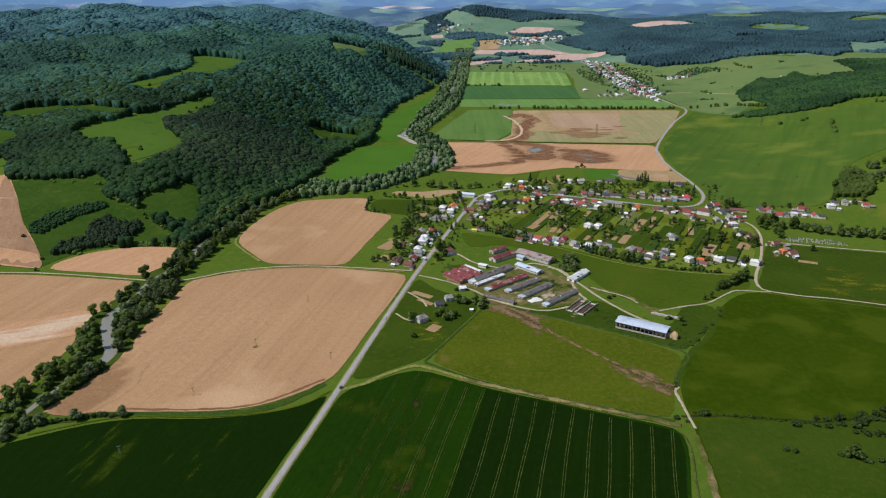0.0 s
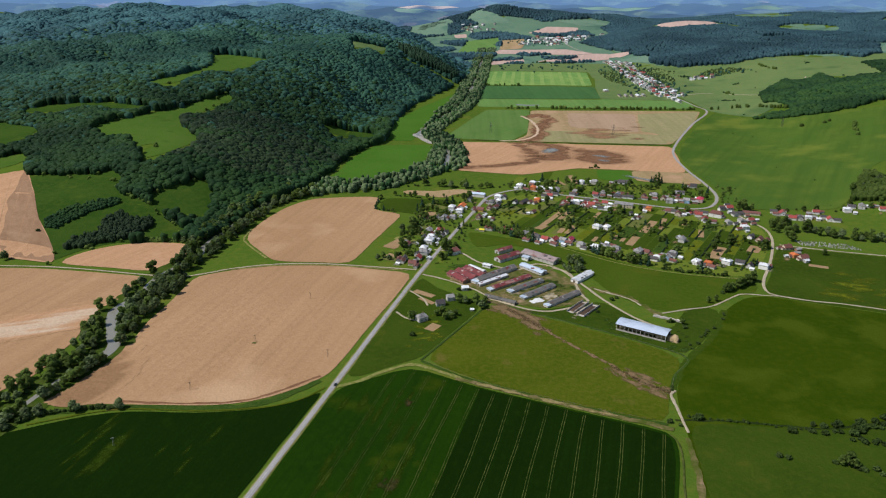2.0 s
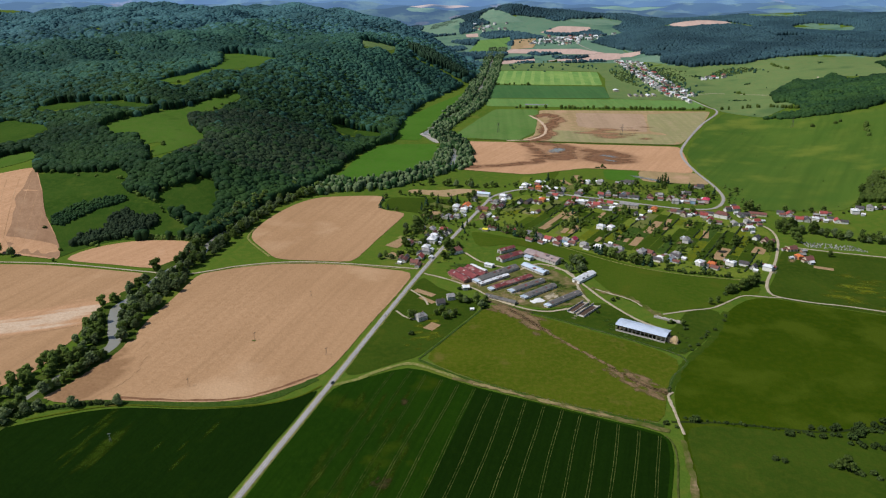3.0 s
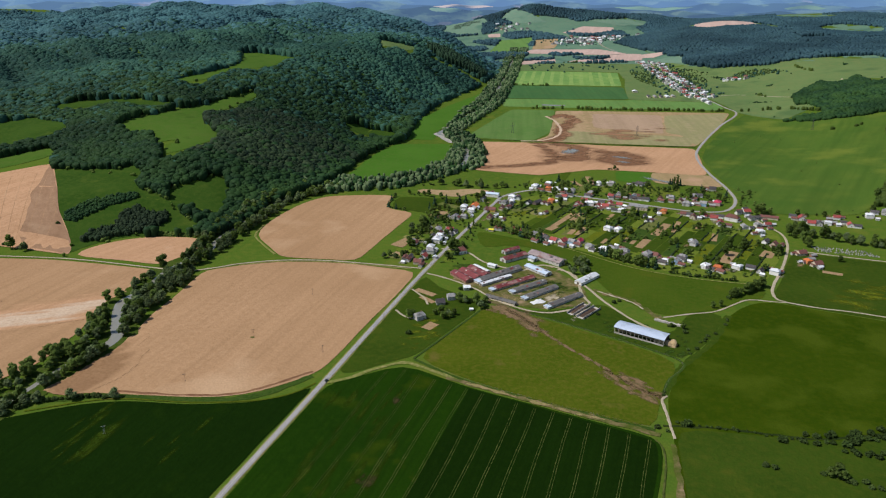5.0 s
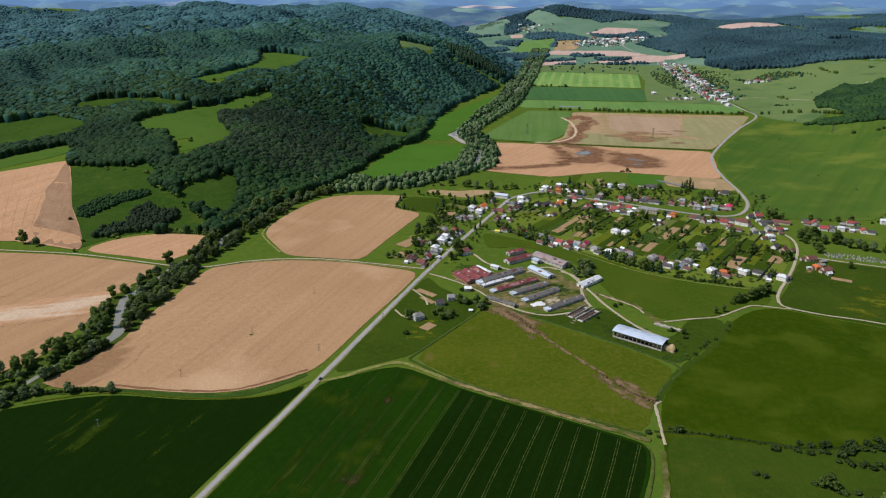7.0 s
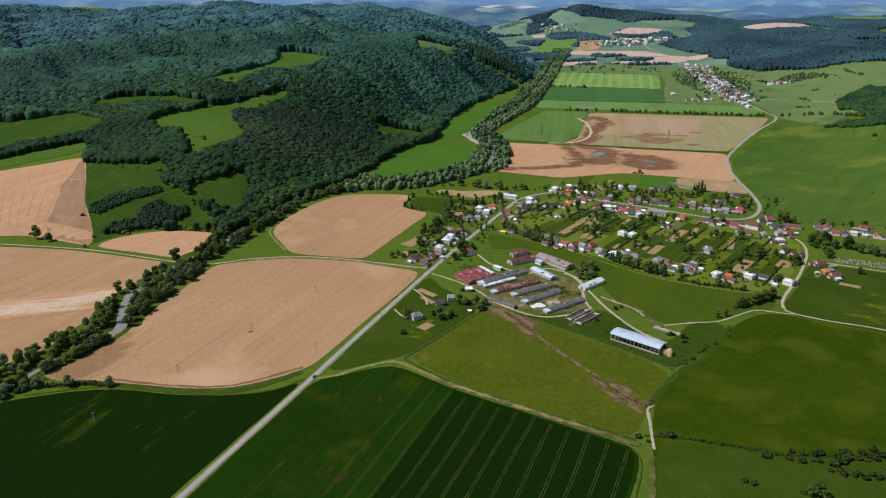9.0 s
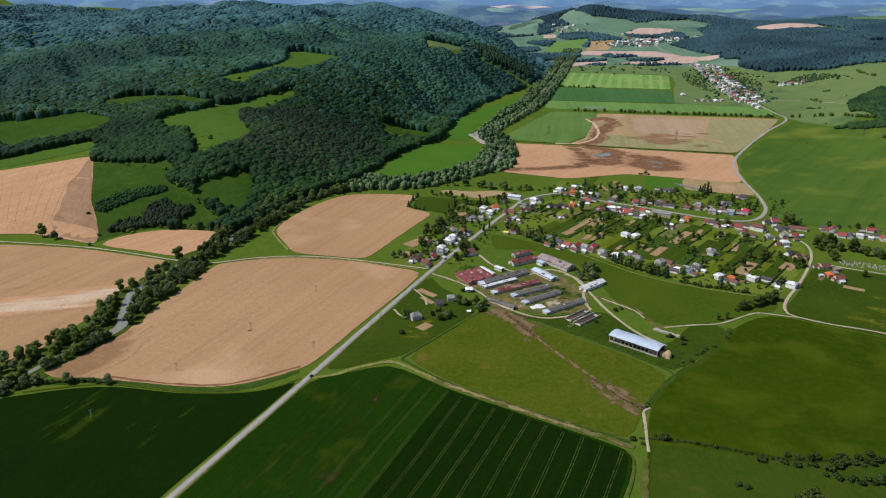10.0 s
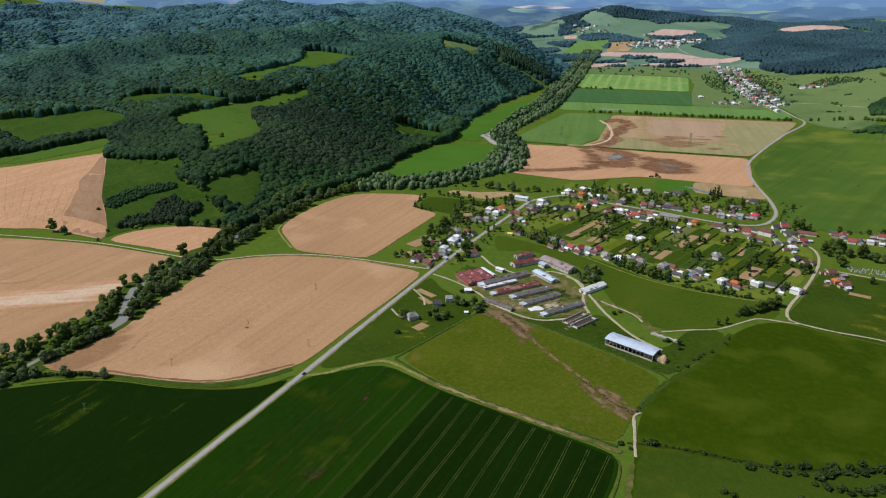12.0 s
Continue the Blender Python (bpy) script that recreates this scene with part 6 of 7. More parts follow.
street([(-3, 1273, "w"), (20, 1297, "w"), (21, 1262, "o"), (38, 1264, "w"), (50, 1259, "w"), (62, 1256, "g"), (94, 1247, "g"), (107, 1315, "w"), (130, 1316, "g"), (127, 1239, "r"),
        (139, 1243, "g"), (154, 1243, "r"), (165, 1241, "u"), (176, 1240, "b"), (179, 1323, "d"), (207, 1236, "b"), (226, 1246, "g"), (238, 1229, "b"), (246, 1212, "g"),
        (263, 1258, "g"), (260, 1224, "b"), (273, 1215, "u"), (296, 1224, "P"), (302, 1312, "d")], 165, "houses on the upper side of the main street")
street([(29, 1189, "o"), (50, 1221, "r"), (72, 1182, "r"), (83, 1203, "r"), (93, 1186, "w"), (105, 1175, "r"), (117, 1177, "r"), (124, 1195, "r"), (139, 1189, "r"), (141, 1156, "w"),
        (206, 1163, "o"), (236, 1157, "b"), (248, 1144, "b"), (264, 1151, "r"), (279, 1143, "r"), (284, 1120, "r")], 165, "houses on the lower side of the main street")
settle("F", 168, 1178, -14, "public buildings")
settle("C", 305, 1142, 150, "public buildings")
street([(316, 1107, "g"), (334, 1185, "r"), (335, 1150, "d"), (352, 1124, "r"), (334, 1085, "w"), (337, 1117, "g"), (370, 1004, "b"), (370, 973, "o"), (379, 965, "b")], 20, "houses at the village end")
settle("L", 362, 1160, 168, "houses at the village end")
street([(409, 1162, "r"), (417, 1139, "r"), (428, 1137, "d"), (441, 1141, "w"), (461, 1170, "r"), (470, 1135, "r"), (510, 1179, "w"), (535, 1190, "g"), (560, 1175, "r")], 170, "houses on the eastern lane")
settle("g", -91, 718, 40, "farmhouses")
settle("d", -76, 760, 20, "farmhouses", 0.9)
settle("g", -66, 776, 20, "farmhouses", 0.9)
settle("s", -53, 807, 20, "farm outbuildings", 1.5)
settle("s", -39, 750, 10, "farm outbuildings", 0.8)

blots("house_yards", [(x + 7 * math.sin(5.0 * i), y + 7 * math.cos(3.0 * i)) for i, (x, y) in enumerate(YARDS)], 4.2, YARD_GREY, "grey trodden yards round the village houses", 0.50, 1.4, 60, 95, "yard")
blots("house_yards", [(x + 11 * math.cos(2.0 * i), y + 11 * math.sin(7.0 * i)) for i, (x, y) in enumerate(YARDS)][::2], 3.2, BED, "dug brown soil behind the village houses", 0.48, 2.2, 66, 96, "garden")


# ---- villages further up the valley ----
def far_house(name, w, d, z, rise, wall, roof, label):
    root = tagged(part(name, body_mesh(w, d, z, rise), wall), label, "house")
    part("roof", roof_mesh(w, d, z, rise, 0.5), roof, root)
    return root


FAR = [far_house("village_house", 12, 9, 4.6, 3.4, PLASTER, ROOF_RED, "distant white house with a red roof"),
       far_house("village_house", 12, 9, 4.8, 3.0, PLASTER, ROOF_GREY, "distant white house with a grey roof"),
       far_house("village_house", 13, 10, 5.4, 2.4, PLASTER, ROOF_WHITE, "distant white house with a pale roof"),
       far_house("village_house", 11, 9, 4.0, 3.6, CREAM, ROOF_BROWN, "distant cream house with a brown roof"),
       far_house("village_house", 11, 9, 4.0, 3.4, GREY_WALL, ROOF_DARK, "distant grey house with a dark roof")]
far_used = set()


def far_settle(x, y, turn, group, size):
    i = int(RNG.choice([0, 1, 1, 2, 2, 3, 4, 4]))
    m = pose(x, y, float(height(x, y)) + 0.4, 0, 0, turn)
    if i in far_used:
        ob = copy_thing(FAR[i], m)
    else:
        far_used.add(i)
        ob = FAR[i]
        ob.matrix_basis = m
    ob.scale = (size, size, size)
    ob["group"] = group


line = curve_through([(452, 2230), (404, 2450), (374, 2706), (345, 3000), (315, 3180)], 12)
for i, q in enumerate(line):
    d = line[min(i + 1, len(line) - 1)] - line[max(i - 1, 0)]
    a = math.degrees(math.atan2(d[1], d[0]))
    n = np.array([-d[1], d[0]]) / np.linalg.norm(d)
    for off in (-36, -17, 17, 36) if q[1] > 2330 else (19,):
        if RNG.uniform() < (0.92 if abs(off) < 25 else 0.55):
            p = q + n * (off + RNG.uniform(-5, 5))
            far_settle(p[0], p[1], a + 90 * RNG.randint(0, 2) + RNG.uniform(-8, 8), "houses of the second village", RNG.uniform(0.72, 1.0))
for k in range(100):
    x = 120 + RNG.normal() * 95
    y = 3960 + RNG.normal() * 110 + 0.5 * (x - 120)
    far_settle(x, y, RNG.uniform(0, 180), "houses of the third village", RNG.uniform(1.0, 1.6))
for k in range(18):
    far_settle(-340 + RNG.normal() * 65, 4400 + RNG.normal() * 30, RNG.uniform(0, 180), "houses of the furthest village", RNG.uniform(1.1, 1.6))
for k in range(12):
    far_settle(585 + 40 * RNG.uniform(-1, 1), 2715 + 22 * RNG.uniform(-1, 1), RNG.uniform(0, 180), "houses of the hill hamlet", RNG.uniform(0.8, 1.1))
for x, y, a, b, stuff in ((232, 2413, 24, 14, ROOF_WHITE), (268, 2321, 30, 9, ROOF_DARK), (286, 2322, 30, 9, ROOF_GREY), (304, 2324, 30, 9, ROOF_DARK), (322, 2326, 34, 12, ROOF_WHITE), (340, 2340, 24, 10, ROOF_GREY)):
    shed = far_house("far_farm_shed", a, b, 4.0, 2.0, CREAM, stuff, "long low farm shed near the second village")
    shed["category"] = "farm building"
    shed.matrix_basis = pose(x, y, float(height(x, y)) + 0.4, 0, 0, 96)

# ---- the farm ----


PATCHES = []
for stuff in (ROOF_BROWN, RUST_PALE, ROOF_DARK, GREY_WALL, RUST):
    bm = boxes((-0.5, 0.5, -0.5, 0.5, 0.0, 0.05))
    PATCHES.append(bpy.data.meshes.new("patch_sheet"))
    bm.to_mesh(PATCHES[-1])
    bm.free()
    PATCHES[-1].materials.append(stuff)


def hall(a, b, width, z, rise, wall, roof, label, name="farm_shed", bays=6.0, end="", patch=None):
    """A long farm building whose near eave runs from a to b; the rest lies behind it."""
    a, b = np.array(a, float), np.array(b, float)
    if end:
        a = a + (b - a) / np.linalg.norm(b - a) * 6.5
    d = b - a
    long = float(np.linalg.norm(d))
    n = np.array([-d[1], d[0]]) / long
    if n[1] < 0:
        n = -n
    c = (a + b) / 2 + n * width / 2
    root = tagged(new(name), label, "farm building", "farm buildings")
    root.matrix_basis = pose(c[0], c[1], float(height(*c)) + 0.35, 0, 0, math.degrees(math.atan2(d[1], d[0])))
    part("wall", body_mesh(long, width, z, rise), wall, root)
    top = part("roof", roof_mesh(long, width, z, rise, 0.6), roof, root)
    k = max(2, int(long / bays))
    for side in (-1, 1):
        for i in range(k):
            shared("window", PANE, root, pose((i + 0.5) * long / k - long / 2, side * width / 2, z * 0.62))
    if long > 20:  # sheets laid over worn places
        slope = math.atan2(rise, width / 2)
        for i in range(int(long / 7)):
            wide, deep = RNG.uniform(1.5, 5.0), RNG.uniform(1.2, width * 0.34)
            at = RNG.uniform(0.08, 0.42) * width
            face = 1 if i % 3 == 0 else -1
            m = pose(RNG.uniform(-0.46, 0.46) * long, face * (width / 2 - at), z + rise * at / (width / 2) + 0.26, face * -math.degrees(slope), 0, RNG.uniform(-2, 2))
            shared("patch_sheet", PATCHES[int(RNG.randint(len(PATCHES)))], top, m @ Matrix.Diagonal((wide, deep, 1, 1)))
    for s in (-1, 1):
        part("gate", boxes((s * long / 2 - 0.1, s * long / 2 + 0.1, -1.6, 1.6, -0.3, min(z, 3.0))), TIMBER, root, "timber sliding gate")
    if end:
        sgn = -1 if end == "a" else 1
        annexe = part("lean_to", boxes((sgn * (long / 2 + 3) - 3, sgn * (long / 2 + 3) + 3, -width * 0.42, width * 0.42, -0.4, z * 0.8)), GREY_WALL, root)
        bm = bmesh.new()
        x0, x1 = sgn * (long / 2 + 3) - 3.4, sgn * (long / 2 + 3) + 3.4
        v = box(bm, x0, x1, -width * 0.5, width * 0.5, z * 0.8, z * 0.8 + 0.2)
        for q in v:
            q.co.z += 0.5 * (1 - abs(q.co.y) / (width * 0.5))
        part("lean_to_roof", bm, ROOF_BLUE if patch is None else patch, annexe, "pale blue sheet roof")
    return root


hall((-41, 824), (6, 879), 11, 3.4, 2.6, GREY_WALL, ASBESTOS, "long grey cowshed with a weathered fibre-cement roof", end="a")
hall((-36, 818), (-4, 853), 5, 3.0, 0.6, GREY_WALL, ROOF_WHITE, "pale sheet-roofed lean-to of the cowshed")
hall((-22, 804), (25, 853), 8.5, 2.8, 1.8, CREAM, RUST, "long cowshed with a rusty red sheet roof", end="a")
hall((2, 802), (40, 842), 8.5, 2.7, 1.7, GREY_WALL, ASBESTOS, "long grey cattle shed", end="a")
hall((18, 786), (54, 828), 8.5, 2.7, 1.7, GREY_WALL, ASBESTOS, "long grey cattle shed with a pale porch", end="a")
hall((45, 767), (83, 811), 8, 2.7, 1.6, GREY_WALL, ASBESTOS, "long grey cattle shed by the dirt track", end="a")
hall((-28, 786), (7, 770), 6.5, 2.6, 1.5, CREAM, ASBESTOS, "low grey shed at the edge of the farmyard")
hall((10, 931), (52, 901), 17, 4.6, 3.0, CONCRETE, RUST_PALE, "large hall with a faded pinkish sheet roof")
hall((-16, 901), (10, 928), 12, 4.0, 2.6, GREY_WALL, RUST, "hall with a dark rusty red roof")
hall((-20, 932), (-2, 950), 8, 4.0, 2.2, GREY_WALL, RUST, "small hall with a rusty roof")
hall((11, 917), (19, 911), 8, 4.2, 0.9, PLASTER, ROOF_BLUE, "small white annexe with a pale blue roof")
hall((9, 888), (37, 863), 11, 3.4, 1.8, GREY_WALL, ROOF_BLUE, "shed with a pale blue sheet roof")
hall((81, 843), (102, 874), 10, 3.4, 2.0, PLASTER, ROOF_WHITE, "white shed with a pale grey roof")
hall((-38, 884), (-28, 879), 6, 3.4, 0.6, PLASTER, ROOF_WHITE, "small white flat shed")
for k, (p, q) in enumerate((((-80, 848), (-57, 824)), ((-71, 858), (-47, 834)), ((-62, 868), (-38, 844)))):
    hall(p, q, 12.5, 3.4, 2.4, BRICK, RUST, "brick cattle house with a rusty red roof")
hall((-56, 876), (-36, 858), 6, 3.6, 1.0, GREY_WALL, ROOF_WHITE, "grey-roofed annexe of the cattle house")

# the open hay barn
A, B = np.array((116.0, 722.0)), np.array((163.0, 700.0))
D = (B - A) / np.linalg.norm(B - A)
barn = tagged(new("hay_barn"), "open-sided hay barn with a pale blue sheet roof", "barn", "farm buildings")
barn.matrix_basis = pose(A[0], A[1], 0.35, 0, 0, math.degrees(math.atan2(D[1], D[0])))
LONG, DEEP, EAVE, RISE = 52.0, 17.0, 7.2, 1.9
bm = bmesh.new()
rings = []
for x in (-1.0, LONG + 1.0):
    ring = []
    for k in range(9):
        t = k / 8
        ring.append((x, -0.9 + t * (DEEP + 1.8), EAVE + RISE * math.sin(math.pi * t)))
    rings.append(ring)
top = [[bm.verts.new(p) for p in r] for r in rings]
low = [[bm.verts.new((p[0], p[1], p[2] - 0.25)) for p in r] for r in rings]
for k in range(8):
    bm.faces.new((top[0][k], top[1][k], top[1][k + 1], top[0][k + 1]))
    bm.faces.new((low[0][k + 1], low[1][k + 1], low[1][k], low[0][k]))
    for s in (0, 1):
        f = (low[s][k], low[s][k + 1], top[s][k + 1], top[s][k])
        bm.faces.new(f if s else f[::-1])
bm.faces.new((low[0][0], low[1][0], top[1][0], top[0][0]))
bm.faces.new((low[1][8], low[0][8], top[0][8], top[1][8]))
part("roof", bm, SHEET, barn, "pale blue galvanised sheet roof")
post = bpy.data.meshes.new("post")
bm = boxes((-0.22, 0.22, -0.22, 0.22, -0.8, EAVE + 0.05))
bm.to_mesh(post)
bm.free()
post.materials.append(CONCRETE)
for k in range(13):
    for y in (0.0, DEEP):
        shared("post", post, barn, pose(k * LONG / 12, y, 0))
for k in range(12):
    x = k * LONG / 12
    part("front_panel", boxes((x + 0.26, x + LONG / 12 - 0.26, -0.12, 0.12, -0.6, 1.6)), CONCRETE, barn, "pale concrete panel")
for k in range(13):
    part("truss", boxes((k * LONG / 12 - 0.12, k * LONG / 12 + 0.12, 0.3, DEEP - 0.3, EAVE - 0.5, EAVE - 0.15)), TIMBER, barn)
part("back_wall", boxes((0, LONG, DEEP - 0.1, DEEP + 0.15, -0.6, EAVE - 0.2)), TIMBER, barn, "dark timber back wall")
part("end_wall", boxes((-0.15, 0.1, 4.5, DEEP - 0.3, -0.6, EAVE - 0.3)), TIMBER, barn, "dark timber end wall")
for i, (x0, x1, y0, y1, h) in enumerate(((1, 9, 6, 15, 4.8), (10, 22, 8, 15.5, 3.4), (24, 38, 9, 15.5, 2.6), (40, 50, 5, 15, 4.0))):
    stack = tagged(part("straw_stack", boxes(*[(x0 + (x1 - x0) * j / 4, x0 + (x1 - x0) * (j + 1) / 4 - 0.15, y0, y1, -0.2, h - 0.5 * ((j + i) % 3)) for j in range(4)]), STRAW),
                   "stacked straw bales inside the barn", "straw", "straw stacks")
    stack.matrix_basis = barn.matrix_basis @ pose(0, 0, 0.02)
bm = bmesh.new()
bmesh.ops.create_icosphere(bm, subdivisions=3, radius=1.0)
for v in bm.verts:
    w = 1 + 0.16 * math.sin(v.co.x * 5 + v.co.y * 3) + 0.1 * math.sin(v.co.z * 7 + v.co.x * 4)
    v.co = Vector((v.co.x * 6.5 * w, v.co.y * 6.0 * w, max(-0.1, v.co.z) * 5.2 * w))
heap = tagged(part("straw_heap", bm, STRAW), "heap of straw beside the barn", "straw")
heap.matrix_basis = barn.matrix_basis @ pose(LONG + 6, 9, 0)

# silage clamps and remains of walls
for n, (a, b, w) in enumerate((((73, 757), (91, 787), 8), ((84, 749), (103, 780), 9))):
    a, b = np.array(a, float), np.array(b, float)
    L = float(np.linalg.norm(b - a))
    clamp = tagged(new("silage_clamp"), "roofless concrete silage clamp with dark manure", "silage clamp", "silage clamps")
    clamp.matrix_basis = pose(a[0], a[1], 0.35, 0, 0, math.degrees(math.atan2(b[1] - a[1], b[0] - a[0])))
    for y in (0.0, w - 0.3):
        part("side_wall", boxes((0, L, y, y + 0.35, -0.5, 2.2), *[(x, x + 0.4, y - 0.3, y + 0.65, -0.5, 2.5) for x in np.arange(0, L - 1, 4.0)]), CONCRETE, clamp)
    part("floor_slab", boxes((0, L, 0.36, w - 0.31, -0.4, 0.08)), CONCRETE, clamp)
    bm = bmesh.new()
    bmesh.ops.create_grid(bm, x_segments=16, y_segments=8, size=0.5)
    for v in bm.verts:
        x, y = v.co.x, v.co.y
        v.co = Vector((L / 2 + x * L * 0.8, w / 2 + y * (w - 1.2), 0.1 + 1.5 * max(0, 1 - (2 * x) ** 4) * max(0, 1 - (2 * y) ** 2) * (0.75 + 0.3 * math.sin(x * 23 + y * 9))))
    part("manure", bm, HAY_DARK, clamp, "dark brown manure")
wall_row = tagged(new("panel_stack"), "row of pale stacked concrete panels", "concrete panels")
wall_row.matrix_basis = pose(159, 761, 0.4, 0, 0, -24)
for k in range(13):
    part("panel", boxes((k * 2.5, k * 2.5 + 2.3, 0, 3.4, -0.3, 1.0 + 0.35 * ((k * 5) % 3))), CONCRETE, wall_row)
bm = bmesh.new()
bmesh.ops.create_grid(bm, x_segments=14, y_segments=10, size=0.5)
for v in bm.verts:
    x, y = v.co.x, v.co.y
    v.co = Vector((x * 17, y * 10 * (1 + 0.25 * math.sin(7 * x)), 0.05 + 1.0 * max(0, 1 - (2.05 * x) ** 2) * max(0, 1 - (2.05 * y) ** 2) + 0.18 * math.sin(x * 17) * math.cos(y * 15)))
sheet_heap = tagged(part("tarpaulin_cover", bm, surface("white_tarpaulin", (0.82, 0.82, 0.82), (0.75, 0.75, 0.76), 2, 0.6)), "heap under a bright white tarpaulin", "tarpaulin")
sheet_heap.matrix_basis = pose(32, 786, 0.35, 0, 0, 40)
blots("bare_earth", scatter([(-28, 800), (5, 780), (20, 795), (-10, 815)], 26, 21), 1.6, VERGE_BARE, "bare trodden earth between the sheds", 0.45, 1.8, 50, 61, "soil")
blots("bare_earth", scatter([(30, 800), (50, 790), (62, 815), (45, 830)], 26, 22), 1.7, VERGE_BARE, "bare trodden earth between the sheds", 0.45, 1.8, 50, 62, "soil")
blots("bare_earth", scatter([(20, 880), (45, 870), (60, 890), (30, 905)], 26, 23), 1.6, VERGE_BARE, "bare trodden earth by the halls", 0.45, 1.6, 20, 63, "soil")
blots("tall_weeds", [*scatter([(-30, 830), (20, 870), (75, 850), (90, 800), (40, 770)], 60, 24), *scatter([(95, 745), (120, 700), (180, 680), (200, 720), (130, 760)], 60, 25)], 2.6, WEEDS,
      "dark tall weeds round the sheds", 0.48, 1.8, 50, 64, "weeds")
row_of([(60, 905), (75, 898), (85, 905), (75, 915)], 6, [0, 1, 6, 9], 0.75, 4, "trees beside the hall")
row_of([(-88, 935), (-92, 945), (-90, 955), (-82, 950)], 5, [1, 0, 6], 0.8, 3, "trees by the farmhouse")
row_of([(-50, 770), (-42, 765), (-35, 775)], 6, [0, 1], 0.8, 3, "trees by the farmhouse")
row_of([(-100, 722), (-97, 727)], 6, [0], 0.7, 1, "trees by the farmhouse")
row_of([(-62, 742), (-52, 735), (-58, 725), (-70, 735)], 6, [5, 6, 3], 0.85, 4, "fruit trees by the farmhouse")
row_of([(-25, 775), (-20, 778)], 5, [6, 1], 0.8, 2, "bushes behind the sheds")
row_of([(172, 745), (182, 752), (190, 740)], 6, [9, 10, 6], 0.8, 4, "bushes by the barn")
row_of([(100, 765), (108, 772)], 6, [9, 6], 0.8, 3, "bushes by the barn")
row_of([(118, 800), (121, 803)], 6, [9], 0.8, 3, "bushes by the barn")

# ---- gardens of the village ----
GARDEN = [(-25, 1040), (77, 968), (147, 922), (222, 899), (300, 892), (345, 1000), (362, 1090), (330, 1130), (255, 1170), (141, 1195), (60, 1215), (10, 1235), (-40, 1180), (-45, 1090)]
drape("gardens", GARDEN, PLOT_A, "mixed green gardens and orchards of the village", 0.24, 40, 2.0, "garden")
way = np.array((0.40, 0.917))
side = np.array((0.917, -0.40))
HEDGE_X, HEDGE_Y = [], []
u = -90.0
while u < 350:  # long narrow plots side by side, from the lower lane up to the main street
    w = RNG.uniform(9.0, 20.0)
    v0 = 12.0 + RNG.uniform(-6, 6)
    while v0 < 240:
        deep = RNG.uniform(30, 95)
        c = np.array((-30.0, 1045.0)) + side * u + way * v0
        v0 += deep + 0.6
        quad = [c, c + side * (w - 0.5), c + side * (w - 0.5) + way * deep, c + way * deep]
        if not all(inside(GARDEN, [q[0]], [q[1]])[0] for q in quad):
            continue
        pick = RNG.uniform()
        for upto, stuff, label in ((0.34, LUSH, "green mown garden plot"), (0.46, WEEDS, "dark overgrown garden plot"), (0.56, PLOT_B, "vegetable plot with yellow-green rows"),
                                   (0.60, VERGE, "dry yellowish garden plot"), (0.72, FLOWERS, "garden plot with yellow flowers"), (0.86, FRESH, "fresh green garden plot")):
            if pick < upto:
                drape("garden_plot", [tuple(q) for q in quad], stuff, label, 0.32, 60, 0, "garden", False)
                break
        if RNG.uniform() < 0.3:
            for s in np.arange(0, deep, 1.7):
                HEDGE_X.append(c[0] + way[0] * s - 0.4 * side[0] + RNG.uniform(-0.5, 0.5))
                HEDGE_Y.append(c[1] + way[1] * s - 0.4 * side[1] + RNG.uniform(-0.5, 0.5))
    u += w
x, y = np.array(HEDGE_X), np.array(HEDGE_Y)
many("hedge", x, y, RNG.uniform(0.7, 1.5, len(x)), RNG.uniform(1.2, 2.6, len(x)), WOODS_DARK, "low dark hedges and fences between the garden plots", 26, "hedge")
x, y = RNG.uniform(-165, 362, 1800), RNG.uniform(885, 1335, 1800)
ok = (inside(GARDEN, x, y) & (drift(x, y, 26, 0.4) > 0.12)) | ((y > 1222) & (y < 1325) & (x > -20)) | ((x < -72) & (y < 1205) & (x > -160 + 0.1 * (y - 880)) & (drift(x, y, 22, 1.4) > -0.2))
ok &= np.array([np.min(np.hypot(ROAD_LINE[:, 0] - a, ROAD_LINE[:, 1] - b)) > 7 for a, b in zip(x, y)])
x, y = x[ok], y[ok]
many("garden_shrubs", x, y, RNG.uniform(0.8, 2.6, len(x)), RNG.uniform(1.2, 4.2, len(x)), LEAF, "countless shrubs and small fruit bushes in the gardens", 27, "shrubs", 1.1, LUMPS)
